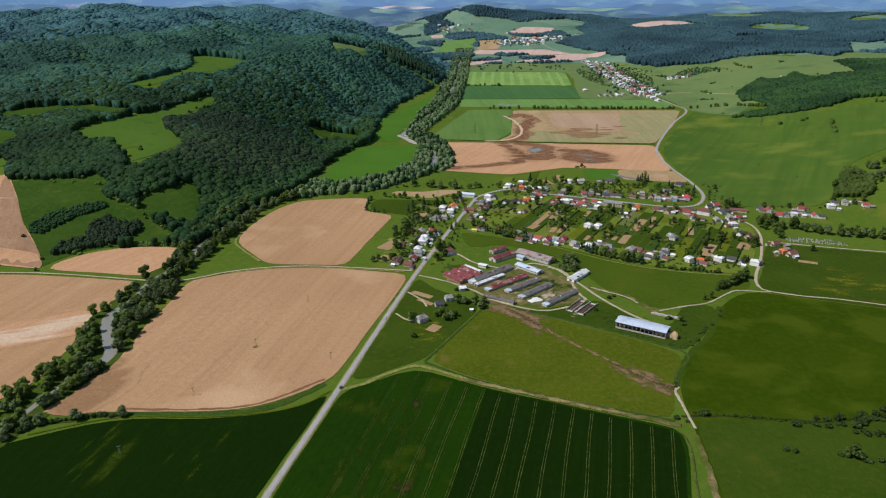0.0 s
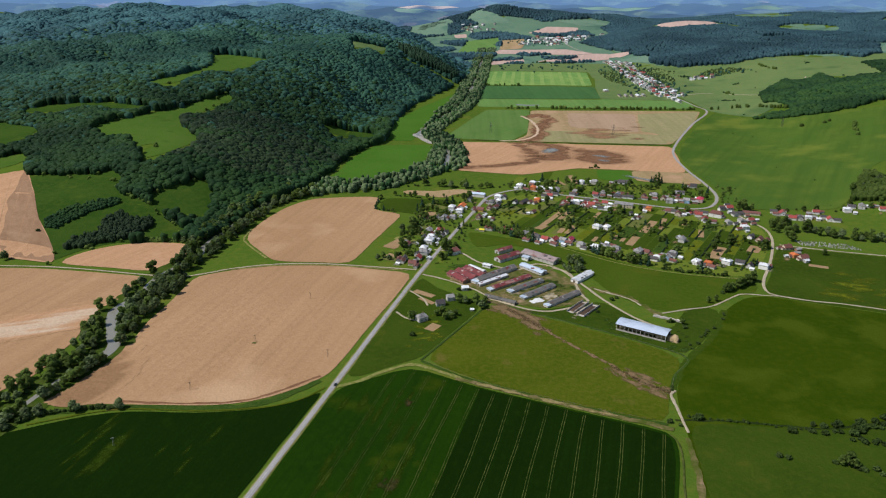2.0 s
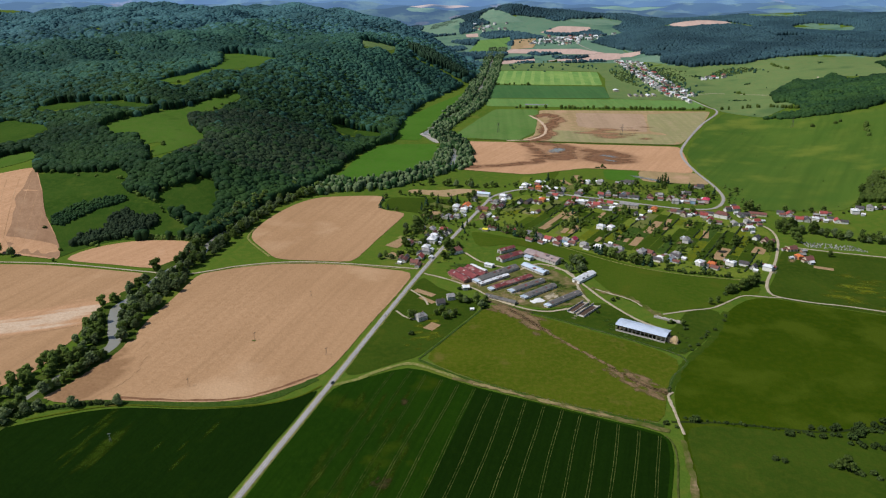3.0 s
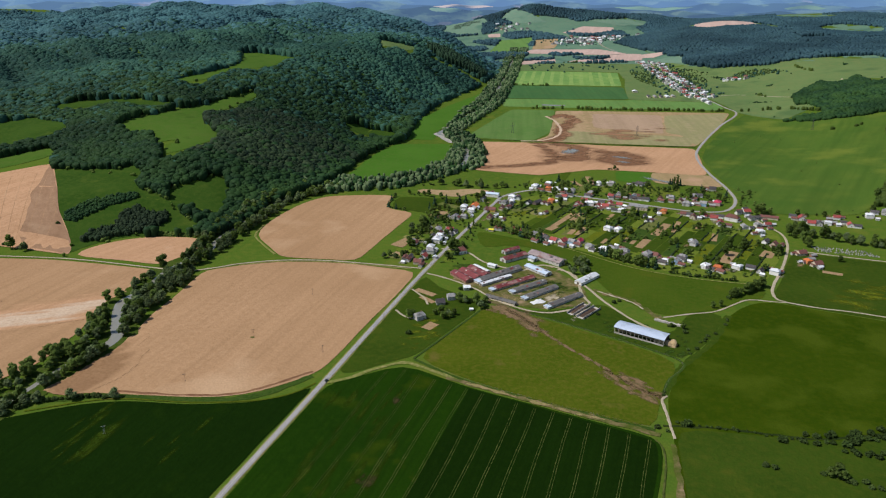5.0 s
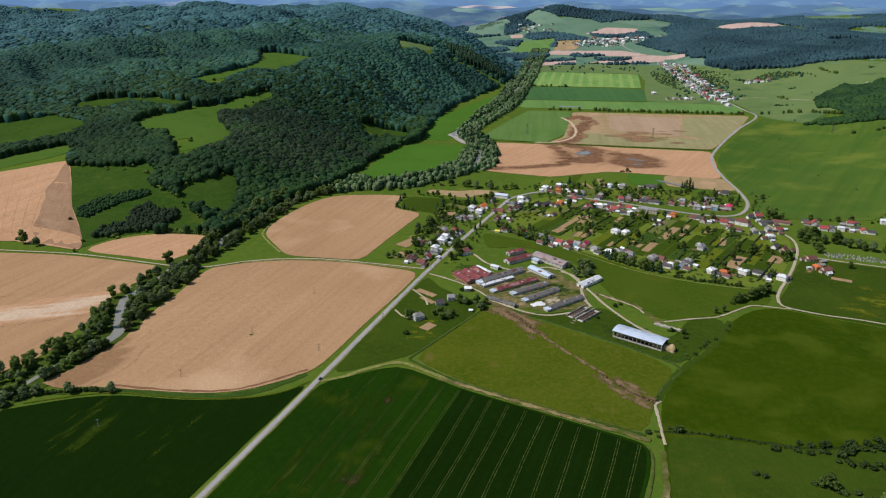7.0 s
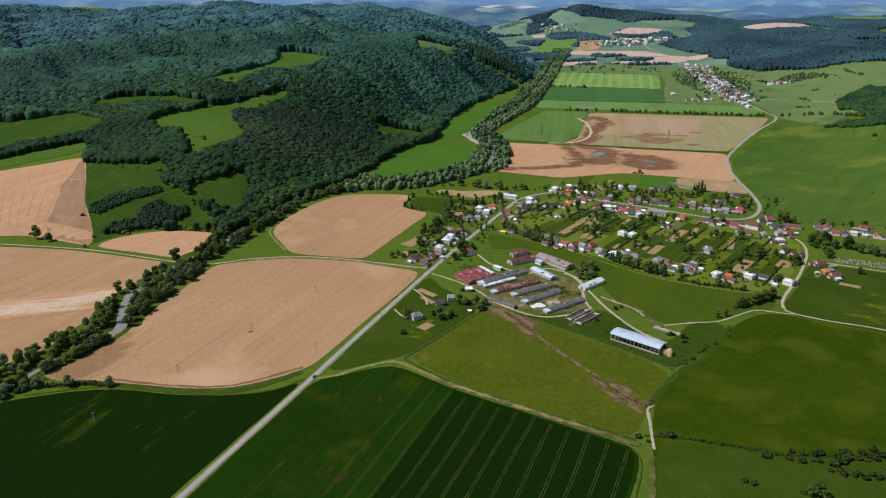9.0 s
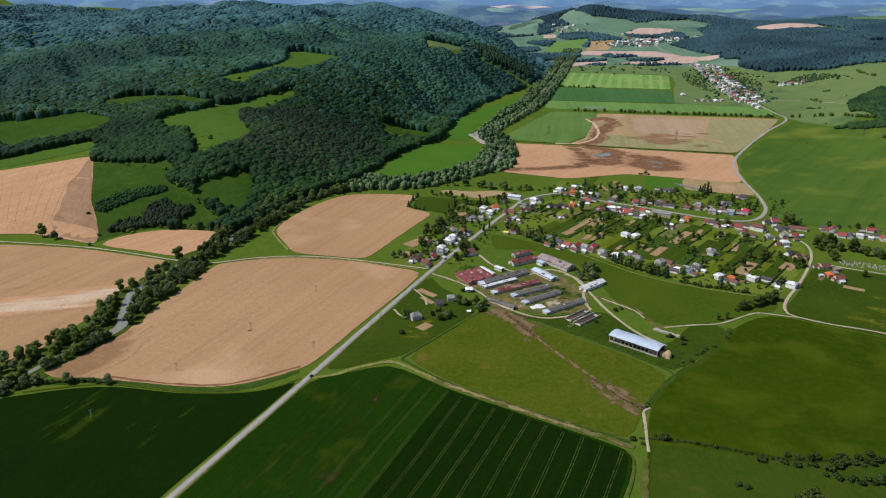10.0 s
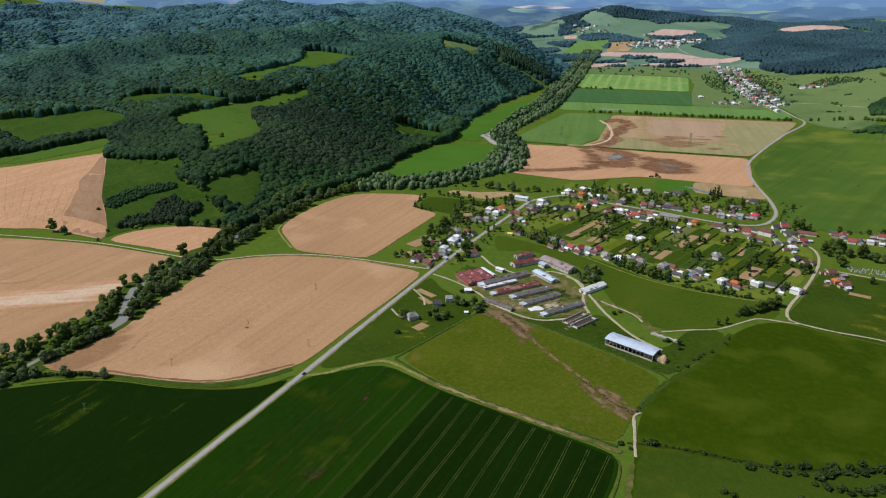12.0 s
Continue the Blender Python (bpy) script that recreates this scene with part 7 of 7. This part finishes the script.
for (x0, y0), (x1, y1), w in (((38, 1064), (67, 1135), 9), ((64, 1097), (79, 1138), 8), ((73, 1030), (86, 1068), 9), ((62, 1032), (69, 1054), 8), ((31, 1046), (42, 1065), 12),
                              ((109, 1001), (117, 1021), 8), ((157, 992), (172, 1030), 11), ((139, 1012), (145, 1032), 5), ((148, 1006), (154, 1022), 6), ((118, 1114), (128, 1142), 6),
                              ((183, 1050), (207, 1107), 12), ((211, 1068), (225, 1122), 7), ((248, 1091), (255, 1120), 7), ((263, 1039), (270, 1073), 8), ((262, 954), (283, 1000), 15),
                              ((-102, 776), (-84, 762), 7), ((-80, 695), (-73, 710), 12), ((-112, 796), (-87, 782), 9), ((380, 945), (402, 938), 9), ((-160, 938), (-178, 946), 12),
                              ((-150, 905), (-168, 912), 10), ((-125, 1068), (-150, 1090), 14), ((320, 985), (332, 1010), 16), ((62, 1330), (75, 1300), 10), ((88, 1370), (98, 1310), 10)):
    a, b = np.array((x0, y0), float), np.array((x1, y1), float)
    n = (b - a) / np.linalg.norm(b - a)
    n = np.array((n[1], -n[0])) * w / 2
    drape("garden_plot", [tuple(a - n), tuple(a + n), tuple(b + n), tuple(b - n)], BED, "bare tan dug garden bed", 0.45, 60, 0, "garden", False)
drape("field_meadow", [(140, 1425), (140, 1345), (200, 1340), (205, 1422)], VIVID, "bright green plot behind the village", 0.35, 30)
drape("field_stubble", [(205, 1424), (205, 1345), (325, 1335), (322, 1420)], STUBBLE, "pale sparse plot behind the village", 0.35, 30)
drape("field_stubble", [(-204, 1205), (-121, 1188), (-117, 1212), (-77, 1230), (-80, 1243), (-117, 1247), (-147, 1225), (-200, 1228)], STUBBLE, "pale dry strip of field by the village", 0.35, 30)
drape("field_meadow", [(-226, 1175), (-224, 1112), (-178, 1098), (-130, 1085), (-105, 1150), (-100, 1180)], LUSH, "dark green grass plot by the village", 0.35, 30)
drape("field_meadow", [(297, 839), (330, 827), (430, 800), (560, 766), (760, 735), (760, 930), (640, 955), (420, 1000), (362, 1014), (340, 960), (321, 900), (305, 866)], LUSH, "green meadow with yellow flowers", 0.35, 30)

# trees in the gardens
for k in range(700):
    x, y = RNG.uniform(-160, 360), RNG.uniform(890, 1330)
    p = np.array((x, y))
    inner = inside(GARDEN, [x], [y])[0]
    above = 1225 < y < 1320 and x > -20
    west = x < -70 and 880 < y < 1200 and x > -165
    if inner and drift(x, y, 26, 0.4) < 0.05:
        continue
    if not (inner or above or west) or np.min(np.hypot(ROAD_LINE[:, 0] - x, ROAD_LINE[:, 1] - y)) < 9:
        continue
    plant(int(RNG.choice([5, 6, 5, 6, 6, 1, 1, 1, 0, 0, 7])), x, y, RNG.uniform(0.6, 1.15), "garden trees")
row_of([(-55, 1052), (-30, 1030), (0, 1005), (30, 985)], 5, [1, 7, 0], 0.85, 2, "trees along the lower lane")
row_of([(105, 955), (118, 945), (130, 938), (150, 925), (175, 915)], 5, [7, 1, 0], 0.85, 1.5, "trees along the lower lane")
row_of([(190, 905), (230, 897), (270, 893)], 5, [9, 9, 6], 0.8, 1.5, "hedge along the lower lane")
row_of([(345, 1190), (352, 1200), (360, 1195), (350, 1180), (365, 1180)], 7, [0, 2, 1], 0.85, 3, "trees at the road bend")
row_of([(232, 1340), (240, 1335), (250, 1335)], 4, [7, 8], 0.8, 1.5, "conifers behind the houses")
row_of([(128, 1432), (146, 1434)], 5, [1, 9], 0.8, 1, "bushes at the field edge")
row_of([(375, 1110), (400, 1086), (430, 1072), (466, 1058), (502, 1050), (541, 1038), (580, 1030), (640, 1016)], 3.4, [0, 1, 2, 3, 1], 0.85, 6, "trees along the eastern brook")
row_of([(372, 1080), (390, 1060), (385, 1040)], 7, [0, 1, 2], 0.85, 5, "trees along the eastern brook")
row_of([(410, 1180), (440, 1185), (480, 1180), (520, 1195), (560, 1190)], 10, [1, 6, 9], 0.8, 6, "garden trees")
row_of([(555, 1260), (585, 1300), (625, 1350), (670, 1370)], 8, [0, 1, 3], 0.85, 14, "trees on the slope")
row_of([(600, 1270), (640, 1300), (690, 1310)], 8, [0, 1, 3], 0.85, 14, "trees on the slope")
row_of([(600, 1170), (640, 1200)], 8, [1, 3, 9], 0.85, 8, "trees on the slope")
row_of([(412, 985), (420, 983)], 8, [1], 0.8, 2, "trees by the cemetery")
for pts in ([(-60, 2072), (60, 2083), (190, 2092), (330, 2106), (445, 2118)], [(-168, 2497), (-100, 2498), (-40, 2500)], [(-30, 3120), (60, 3135)], [(498, 2128), (566, 2111), (610, 2086), (661, 2024)], [(779, 2775), (812, 2680)],
            [(877, 1902), (892, 1896), (910, 1890)], [(623, 1815), (634, 1817)], [(687, 1821), (701, 1826)], [(732, 1774), (721, 1730), (704, 1668)], [(594, 2388), (601, 2343)]):
    line = curve_through(pts, 8)
    x, y = (line + RNG.uniform(-3, 3, line.shape)).T
    ok = RNG.uniform(size=len(x)) < 0.75
    many("wood_hedgerow", x[ok], y[ok], 4 + RNG.uniform(-1.2, 1.5, ok.sum()), 8 + RNG.uniform(-3, 3, ok.sum()), LEAF, "dark hedgerow of trees between fields", 21)
y = np.concatenate([RNG.uniform(2360, 3040, 230), RNG.normal(3960, 110, 160), RNG.normal(2990, 45, 40), RNG.normal(2740, 18, 36)])
x = np.concatenate([np.interp(y[:230], (2360, 2700, 3040), (425, 375, 340)) + RNG.normal(0, 52, 230), RNG.normal(110, 120, 160), RNG.uniform(-150, 200, 40), RNG.normal(640, 55, 36)])
many("wood_village_trees", x, y, 3.6 + RNG.uniform(-1.3, 1.8, len(x)), 6 + RNG.uniform(-2, 3, len(x)), WOODS_MID, "scattered trees round the far villages", 22)
x, y = spread([(-185, 3150), (-120, 3260), (250, 3320), (240, 3160), (60, 3090), (-100, 3080)], 13)
ok = drift(x, y, 60, 0.8) > 0.35
many("wood_valley_clumps", x[ok], y[ok], 7 + RNG.uniform(-1.5, 2, ok.sum()), 10 + RNG.uniform(-3, 3, ok.sum()), KNOLL_WOOD, "clumps of trees across the far valley floor", 23)

# ---- posts, masts, fences, graves, car ----
POLE_WOOD = surface("pole_wood", (0.13, 0.10, 0.08), (0.18, 0.15, 0.12), 0.6, 0.9)
POLE_PALE = surface("pale_concrete_pole", (0.55, 0.55, 0.52), (0.48, 0.48, 0.45), 0.6, 0.9)


def power_pole(x, y, pale=False, tall=8.0):
    root = tagged(new("power_pole"), "pale concrete power pole in green wheat" if pale else "wooden power pole in a bare field", "power pole", "power line poles")
    root.matrix_basis = pose(x, y, float(height(x, y)) + 0.4, 0, 0, 35)
    stuff = POLE_PALE if pale else POLE_WOOD
    for s in (-1, 1):
        bm = bmesh.new()
        limb(bm, (s * 0.7, 0, -0.8), (s * 0.1, 0, tall), 0.13, 0.09, 7)
        part("leg", bm, stuff, root)
    arm = part("cross_arm", boxes((-1.5, 1.5, -0.1, 0.1, tall - 0.7, tall - 0.5)), stuff, root)
    for i in (-1.3, 0, 1.3):
        bm = bmesh.new()
        limb(bm, (i, 0, tall - 0.5), (i, 0, tall - 0.1), 0.07, 0.05, 6)
        part("insulator", bm, GLASS, arm)
    return root


for x, y in ((-251, 646), (-227, 757), (-275, 549), (-169, 625), (-128, 707)):
    power_pole(x, y)
power_pole(-297, 460, True)
for x, y in ((-251, 643), (-297, 457)):
    drape("pole_foot", [(x - 2.2, y - 1.6), (x + 2.0, y - 1.8), (x + 2.4, y + 1.4), (x - 1.8, y + 1.8)], YARD, "unploughed weedy foot of a pole", 0.6, 5, 0, "weeds", False)


def lattice_mast(x, y, tall=24.0):
    root = tagged(new("lattice_mast"), "grey steel lattice power mast", "power mast", "power masts")
    root.matrix_basis = pose(x, y, float(height(x, y)) + 0.4, 0, 0, 12)
    steel = STEEL
    for sx in (-1, 1):
        for sy in (-1, 1):
            bm = bmesh.new()
            limb(bm, (sx * 2.4, sy * 2.4, -0.5), (sx * 0.35, sy * 0.35, tall), 0.2, 0.12, 5)
            part("leg", bm, steel, root)
    bm = bmesh.new()
    for k in range(6):
        z0, z1 = tall * k / 6, tall * (k + 1) / 6
        r0, r1 = 2.4 - 2.05 * k / 6, 2.4 - 2.05 * (k + 1) / 6
        for a, b in (((-1, -1), (1, -1)), ((1, -1), (1, 1)), ((1, 1), (-1, 1)), ((-1, 1), (-1, -1))):
            limb(bm, (a[0] * r0, a[1] * r0, z0), (b[0] * r1, b[1] * r1, z1), 0.09, 0.09, 4)
    part("bracing", bm, steel, root)
    for z, w in ((tall - 7, 5.5), (tall - 3.5, 4.2), (tall - 0.5, 3.0)):
        part("cross_arm", boxes((-w, w, -0.2, 0.2, z, z + 0.35)), steel, root)
    return root


STEEL = surface("dull_steel", (0.10, 0.10, 0.10), (0.14, 0.14, 0.14), 1, 0.6, 0.6)
for x, y in ((200, 1755), (-86, 1735), (600, 1840), (-360, 1700)):
    lattice_mast(x, y)

STONE = [surface("pale_grave_stone", (0.42, 0.41, 0.39), (0.34, 0.33, 0.32), 1, 0.7), surface("dark_grave_stone", (0.20, 0.20, 0.21), (0.14, 0.14, 0.15), 1, 0.5)]
graves = []
for m in STONE:
    g = tagged(new("grave"), "pale stone grave in a grassy cemetery" if m is STONE[0] else "dark stone grave in a grassy cemetery", "grave", "graves in the cemetery")
    part("slab", boxes((-0.6, 0.6, -1.1, 1.1, -0.2, 0.35)), m, g)
    part("headstone", boxes((-0.45, 0.45, 0.95, 1.12, 0.36, 1.15)), m, g)
    graves.append(g)
first = [True, True]
for r in range(6):
    for k in range(22):
        if RNG.uniform() < 0.25:
            continue
        i = int(RNG.uniform() < 0.35)
        x, y = 392 + k * 3.4 + RNG.uniform(-0.5, 0.5) + r * 0.8, 1040 - r * 3.6 - k * 0.55
        m = pose(x, y, float(height(x, y)) + 0.25, 0, 0, -8 + RNG.uniform(-6, 6))
        if first[i]:
            graves[i].matrix_basis, first[i] = m, False
        else:
            copy_thing(graves[i], m)


def post_fence(points, step, label):
    root = tagged(new("fence"), label, "fence")
    bm = boxes((-0.07, 0.07, -0.07, 0.07, -0.5, 1.3))
    me = bpy.data.meshes.new("post")
    bm.to_mesh(me)
    bm.free()
    me.materials.append(POLE_WOOD)
    line = curve_through(points, step)
    for x, y in line:
        shared("post", me, root, pose(x, y, float(height(x, y)) + 0.3))
    for h in (0.6, 1.1):
        bm = bmesh.new()
        for a, b in zip(line, line[1:]):
            limb(bm, (a[0], a[1], float(height(*a)) + 0.3 + h), (b[0], b[1], float(height(*b)) + 0.3 + h), 0.03, 0.03, 3)
        part("rail", bm, POLE_WOOD, root)


post_fence([(-24, 766), (-50, 698), (-77, 630)], 5, "grey wooden post fence beside the pasture")
post_fence([(-77, 630), (-23, 600), (53, 574), (143, 550)], 5, "grey wooden post fence above the wheat")
post_fence([(154, 602), (162, 632), (178, 668), (141, 695), (63, 734), (5, 760)], 6, "grey wooden post fence round the pasture")
ribbon("verge_fence", [(-77, 628), (-23, 598), (53, 572), (143, 548)], 3.2, WEEDS, "dark uncut grass along the fence", 0.58, 5, 0.4, "verge")
ribbon("verge_fence", [(-22, 768), (-50, 699), (-78, 630)], 2.6, WEEDS, "dark uncut grass along the fence", 0.5, 5, 0.4, "verge")
ribbon("ditch", [(150, 556), (194, 560), (241, 559), (277, 560), (324, 576), (400, 600)], 3.0, FLOOR, "dark overgrown ditch in the pasture", 0.4, 5, 0.6, "ditch")
ribbon("ditch", [(154, 604), (176, 658), (215, 722), (240, 788)], 7.0, LUSH, "dark green overgrown ditch strip", 0.36, 6, 0.4, "ditch")

# the parked car at the field gate
CAR_PAINT = surface("dark_car_paint", (0.05, 0.055, 0.06), (0.06, 0.065, 0.07), 1, 0.3, 0.3, gloss=0.5)
RUBBER = surface("tyre_rubber", (0.02, 0.02, 0.02), (0.03, 0.03, 0.03), 0.5, 0.9)
car = tagged(new("car"), "dark estate car on the road", "car")
car.matrix_basis = pose(-147.5, 573, 0.95, 0, 0, 83)
bm = boxes((-2.2, 2.2, -0.88, 0.88, 0.3, 0.85))
bmesh.ops.bevel(bm, geom=bm.edges[:], offset=0.12, segments=2, affect="EDGES")
part("body", bm, CAR_PAINT, car)
bm = bmesh.new()
v = box(bm, -2.0, 0.9, -0.78, 0.78, 0.84, 1.45)
for q in v[4:]:
    q.co.x *= 0.82
    q.co.y *= 0.86
part("cabin", bm, GLASS, car)
for x in (-1.35, 1.35):
    for y in (-0.8, 0.8):
        bm = bmesh.new()
        limb(bm, (x, y - 0.1, 0.32), (x, y + 0.1, 0.32), 0.32, 0.32, 12)
        part("wheel", bm, RUBBER, car)

# shrubs and hedges over the hill pasture
x, y = spread([(500, 2130), (430, 2400), (400, 2700), (380, 2950), (608, 2862), (806, 2935), (987, 2805), (1252, 2985), (1500, 2480), (1123, 2427), (976, 2305), (871, 2458), (793, 2269), (654, 2060), (573, 1985)], 9)
ok = (drift(x, y, 60, 0.3) > 0.965) | (RNG.uniform(size=len(x)) < 0.0015)
many("wood_pasture_shrubs", x[ok], y[ok], RNG.uniform(1.5, 4.0, ok.sum()), RNG.uniform(2.0, 6.0, ok.sum()), WOODS, "scattered shrubs over the hill pasture", 28)
x, y = spread([(330, 1220), (345, 1680), (495, 2080), (573, 1962), (900, 1890), (640, 1420), (500, 1190)], 14)
ok = RNG.uniform(size=len(x)) < 0.012
many("wood_slope_shrubs", x[ok], y[ok], RNG.uniform(0.9, 2.2, ok.sum()), RNG.uniform(1.0, 3.0, ok.sum()), LEAF, "few low shrubs on the grass slope", 29)
row_of([(-200, 1255), (-150, 1262), (-100, 1258), (-60, 1262), (-20, 1285)], 7, [0, 1, 3, 9], 0.8, 7, "trees behind the village")
row_of([(-210, 1190), (-170, 1183), (-140, 1172)], 8, [9, 1], 0.7, 3, "bushes beside the plots")
row_of([(-150, 1090), (-158, 1060), (-150, 1020), (-160, 985)], 8, [1, 6, 0], 0.8, 5, "trees behind the gardens")
for (x0, y0), (x1, y1), w, stuff in (((-92, 890), (-100, 960), 8, PLOT_A), ((-140, 890), (-172, 900), 14, PLOT_B), ((-138, 920), (-168, 925), 10, PLOT_A), ((-140, 968), (-170, 980), 12, VERGE),
                                     ((-140, 1000), (-165, 1008), 12, PLOT_A), ((-128, 1030), (-160, 1040), 16, PLOT_B), ((-120, 1100), (-150, 1115), 12, PLOT_A), ((-115, 1130), (-150, 1150), 14, PLOT_B),
                                     ((-55, 1105), (-30, 1100), 14, PLOT_A), ((-30, 1130), (0, 1150), 16, PLOT_B), ((40, 1280), (46, 1325), 12, PLOT_A), ((75, 1270), (85, 1330), 14, PLOT_B),
                                     ((115, 1265), (120, 1310), 12, PLOT_A), ((150, 1262), (160, 1325), 12, PLOT_B), ((190, 1260), (200, 1330), 14, PLOT_A), ((235, 1260), (240, 1320), 14, PLOT_A),
                                     ((270, 1260), (285, 1320), 14, FRESH), ((40, 1335), (50, 1400), 16, FRESH), ((-10, 1300), (0, 1345), 16, PLOT_A)):
    a, b = np.array((x0, y0), float), np.array((x1, y1), float)
    n = (b - a) / np.linalg.norm(b - a)
    n = np.array((n[1], -n[0])) * w / 2
    drape("garden_plot", [tuple(a - n), tuple(a + n), tuple(b + n), tuple(b - n)], stuff, "garden plot behind a house", 0.40, 60, 0, "garden", False)
ribbon("verge_fence", [(155, 606), (162, 632), (179, 668), (141, 697), (63, 737), (5, 763)], 3.0, WEEDS, "dark uncut grass along the fence", 0.5, 5, 0.4, "verge")
for outline, space, chance, stuff, label in (([(566, 2757), (622, 2800), (699, 2789), (740, 2735), (709, 2725), (639, 2715), (580, 2738)], 7, 0.7, COPSE, "scrub and trees round the hill hamlet"), ([(236, 2854), (297, 2951), (317, 2785), (329, 2531), (300, 2521), (258, 2673)], 7, 0.3, COPSE, "orchards below the second village"),
                                             ([(389, 2965), (450, 2935), (512, 2857), (484, 2626), (429, 2527), (399, 2815)], 7, 0.3, COPSE, "orchards above the second village")):
    x, y = spread(outline, space)
    ok = RNG.uniform(size=len(x)) < chance
    many("wood_scrub", x[ok], y[ok], RNG.uniform(1.6, 3.6, ok.sum()), RNG.uniform(2.5, 5.5, ok.sum()), stuff, label, 50)
x, y = spread([(533, 1225), (564, 1291), (607, 1378), (614, 1341), (615, 1284), (600, 1235), (577, 1206), (553, 1217)], 6.0)
x, y = np.append(x, x + RNG.uniform(-3, 3, len(x))), np.append(y, y + RNG.uniform(-3, 3, len(y)))
r = np.append(RNG.uniform(3.2, 5.5, len(x) // 2), RNG.uniform(1.4, 2.6, len(x) // 2))
many("wood_grove", x, y, r, 9 + RNG.uniform(-2, 2.5, len(x)) - (r < 2.7), LEAF, "green grove at the foot of the slope", 51, flat=0.9, tops=LUMPS)

# trees and bushes round the roadside houses
for k, x, y, size in ((0, -103, 716, 0.75), (6, -66, 722, 1.2), (3, -61, 730, 0.75), (6, -71, 741, 1.2), (5, -77, 732, 1.2), (9, -95, 681, 1.3), (1, -56, 770, 1.0), (3, -49, 768, 0.8), (9, -43, 772, 1.2), (3, -29, 756, 0.8),
                      (9, -25, 763, 1.2), (9, -60, 805, 1.1), (3, -165, 1007, 0.9), (1, -143, 1003, 0.9), (1, -147, 963, 0.8), (6, -154, 941, 1.2), (1, -171, 900, 0.8), (3, -162, 893, 0.7), (1, -154, 902, 0.7),
                      (9, -152, 915, 1.2), (3, -176, 890, 0.7), (6, -157, 1056, 1.2), (1, -146, 1059, 0.8), (6, -142, 1069, 1.2), (2, -120, 1144, 0.7), (0, -95, 936, 0.95), (1, -96, 948, 1.05), (0, -95, 962, 0.8),
                      (1, -84, 920, 0.8), (8, -79, 1045, 0.6), (0, -68, 1036, 0.7), (7, -84, 1030, 0.8)):
    plant(k, x, y, size, "trees round the roadside houses")
drape("garden_plot", [(-161, 1042), (-151, 1082), (-138, 1079), (-126, 1063), (-149, 1035)], WEEDS, "dark green overgrown garden", 0.42, 60, 0, "garden", False)
drape("garden_plot", [(-180, 944), (-166, 975), (-154, 969), (-160, 940)], BED, "dug tan vegetable beds", 0.46, 60, 0, "garden", False)
drape("garden_plot", [(-143, 1088), (-141, 1109), (-119, 1103), (-118, 1084)], BED, "dug brown garden bed", 0.46, 60, 0, "garden", False)
for x, y in scatter([(63, 885), (69, 912), (77, 935), (89, 917), (97, 904), (88, 882), (74, 874)], 16, 80):
    plant(int(RNG.choice([10, 3, 4, 9])), float(x), float(y), 0.8, "shrubs beside the long hall")
blots("bare_earth", scatter([(-37, 799), (-13, 780), (7, 762), (2, 753), (-26, 777)], 36, 81), 2.2, MUD, "trampled brown ground beside the sheds", 0.47, 1.8, -30, 82, "soil")
blots("bare_earth", [*scatter([(-4, 808), (19, 836), (27, 829), (8, 798)], 22, 82), *scatter([(39, 798), (52, 814), (56, 799), (46, 784)], 18, 83)], 2.0, DIRT, "bare pale ground between the sheds", 0.49, 1.8, 48, 83, "soil")
blots("bare_earth", scatter([(69, 744), (90, 757), (97, 786), (90, 799), (74, 764)], 26, 84), 1.8, DIRT, "bare ground by the silage clamps", 0.47, 2.2, -30, 84, "soil")
blots("tall_weeds", [*scatter([(38, 855), (56, 846), (63, 839), (51, 827)], 26, 85), *scatter([(-87, 860), (-72, 895), (-59, 888), (-73, 849)], 26, 86)], 2.2, WEEDS, "dark tall weeds among the farm buildings", 0.48, 1.8, 30, 85, "weeds")
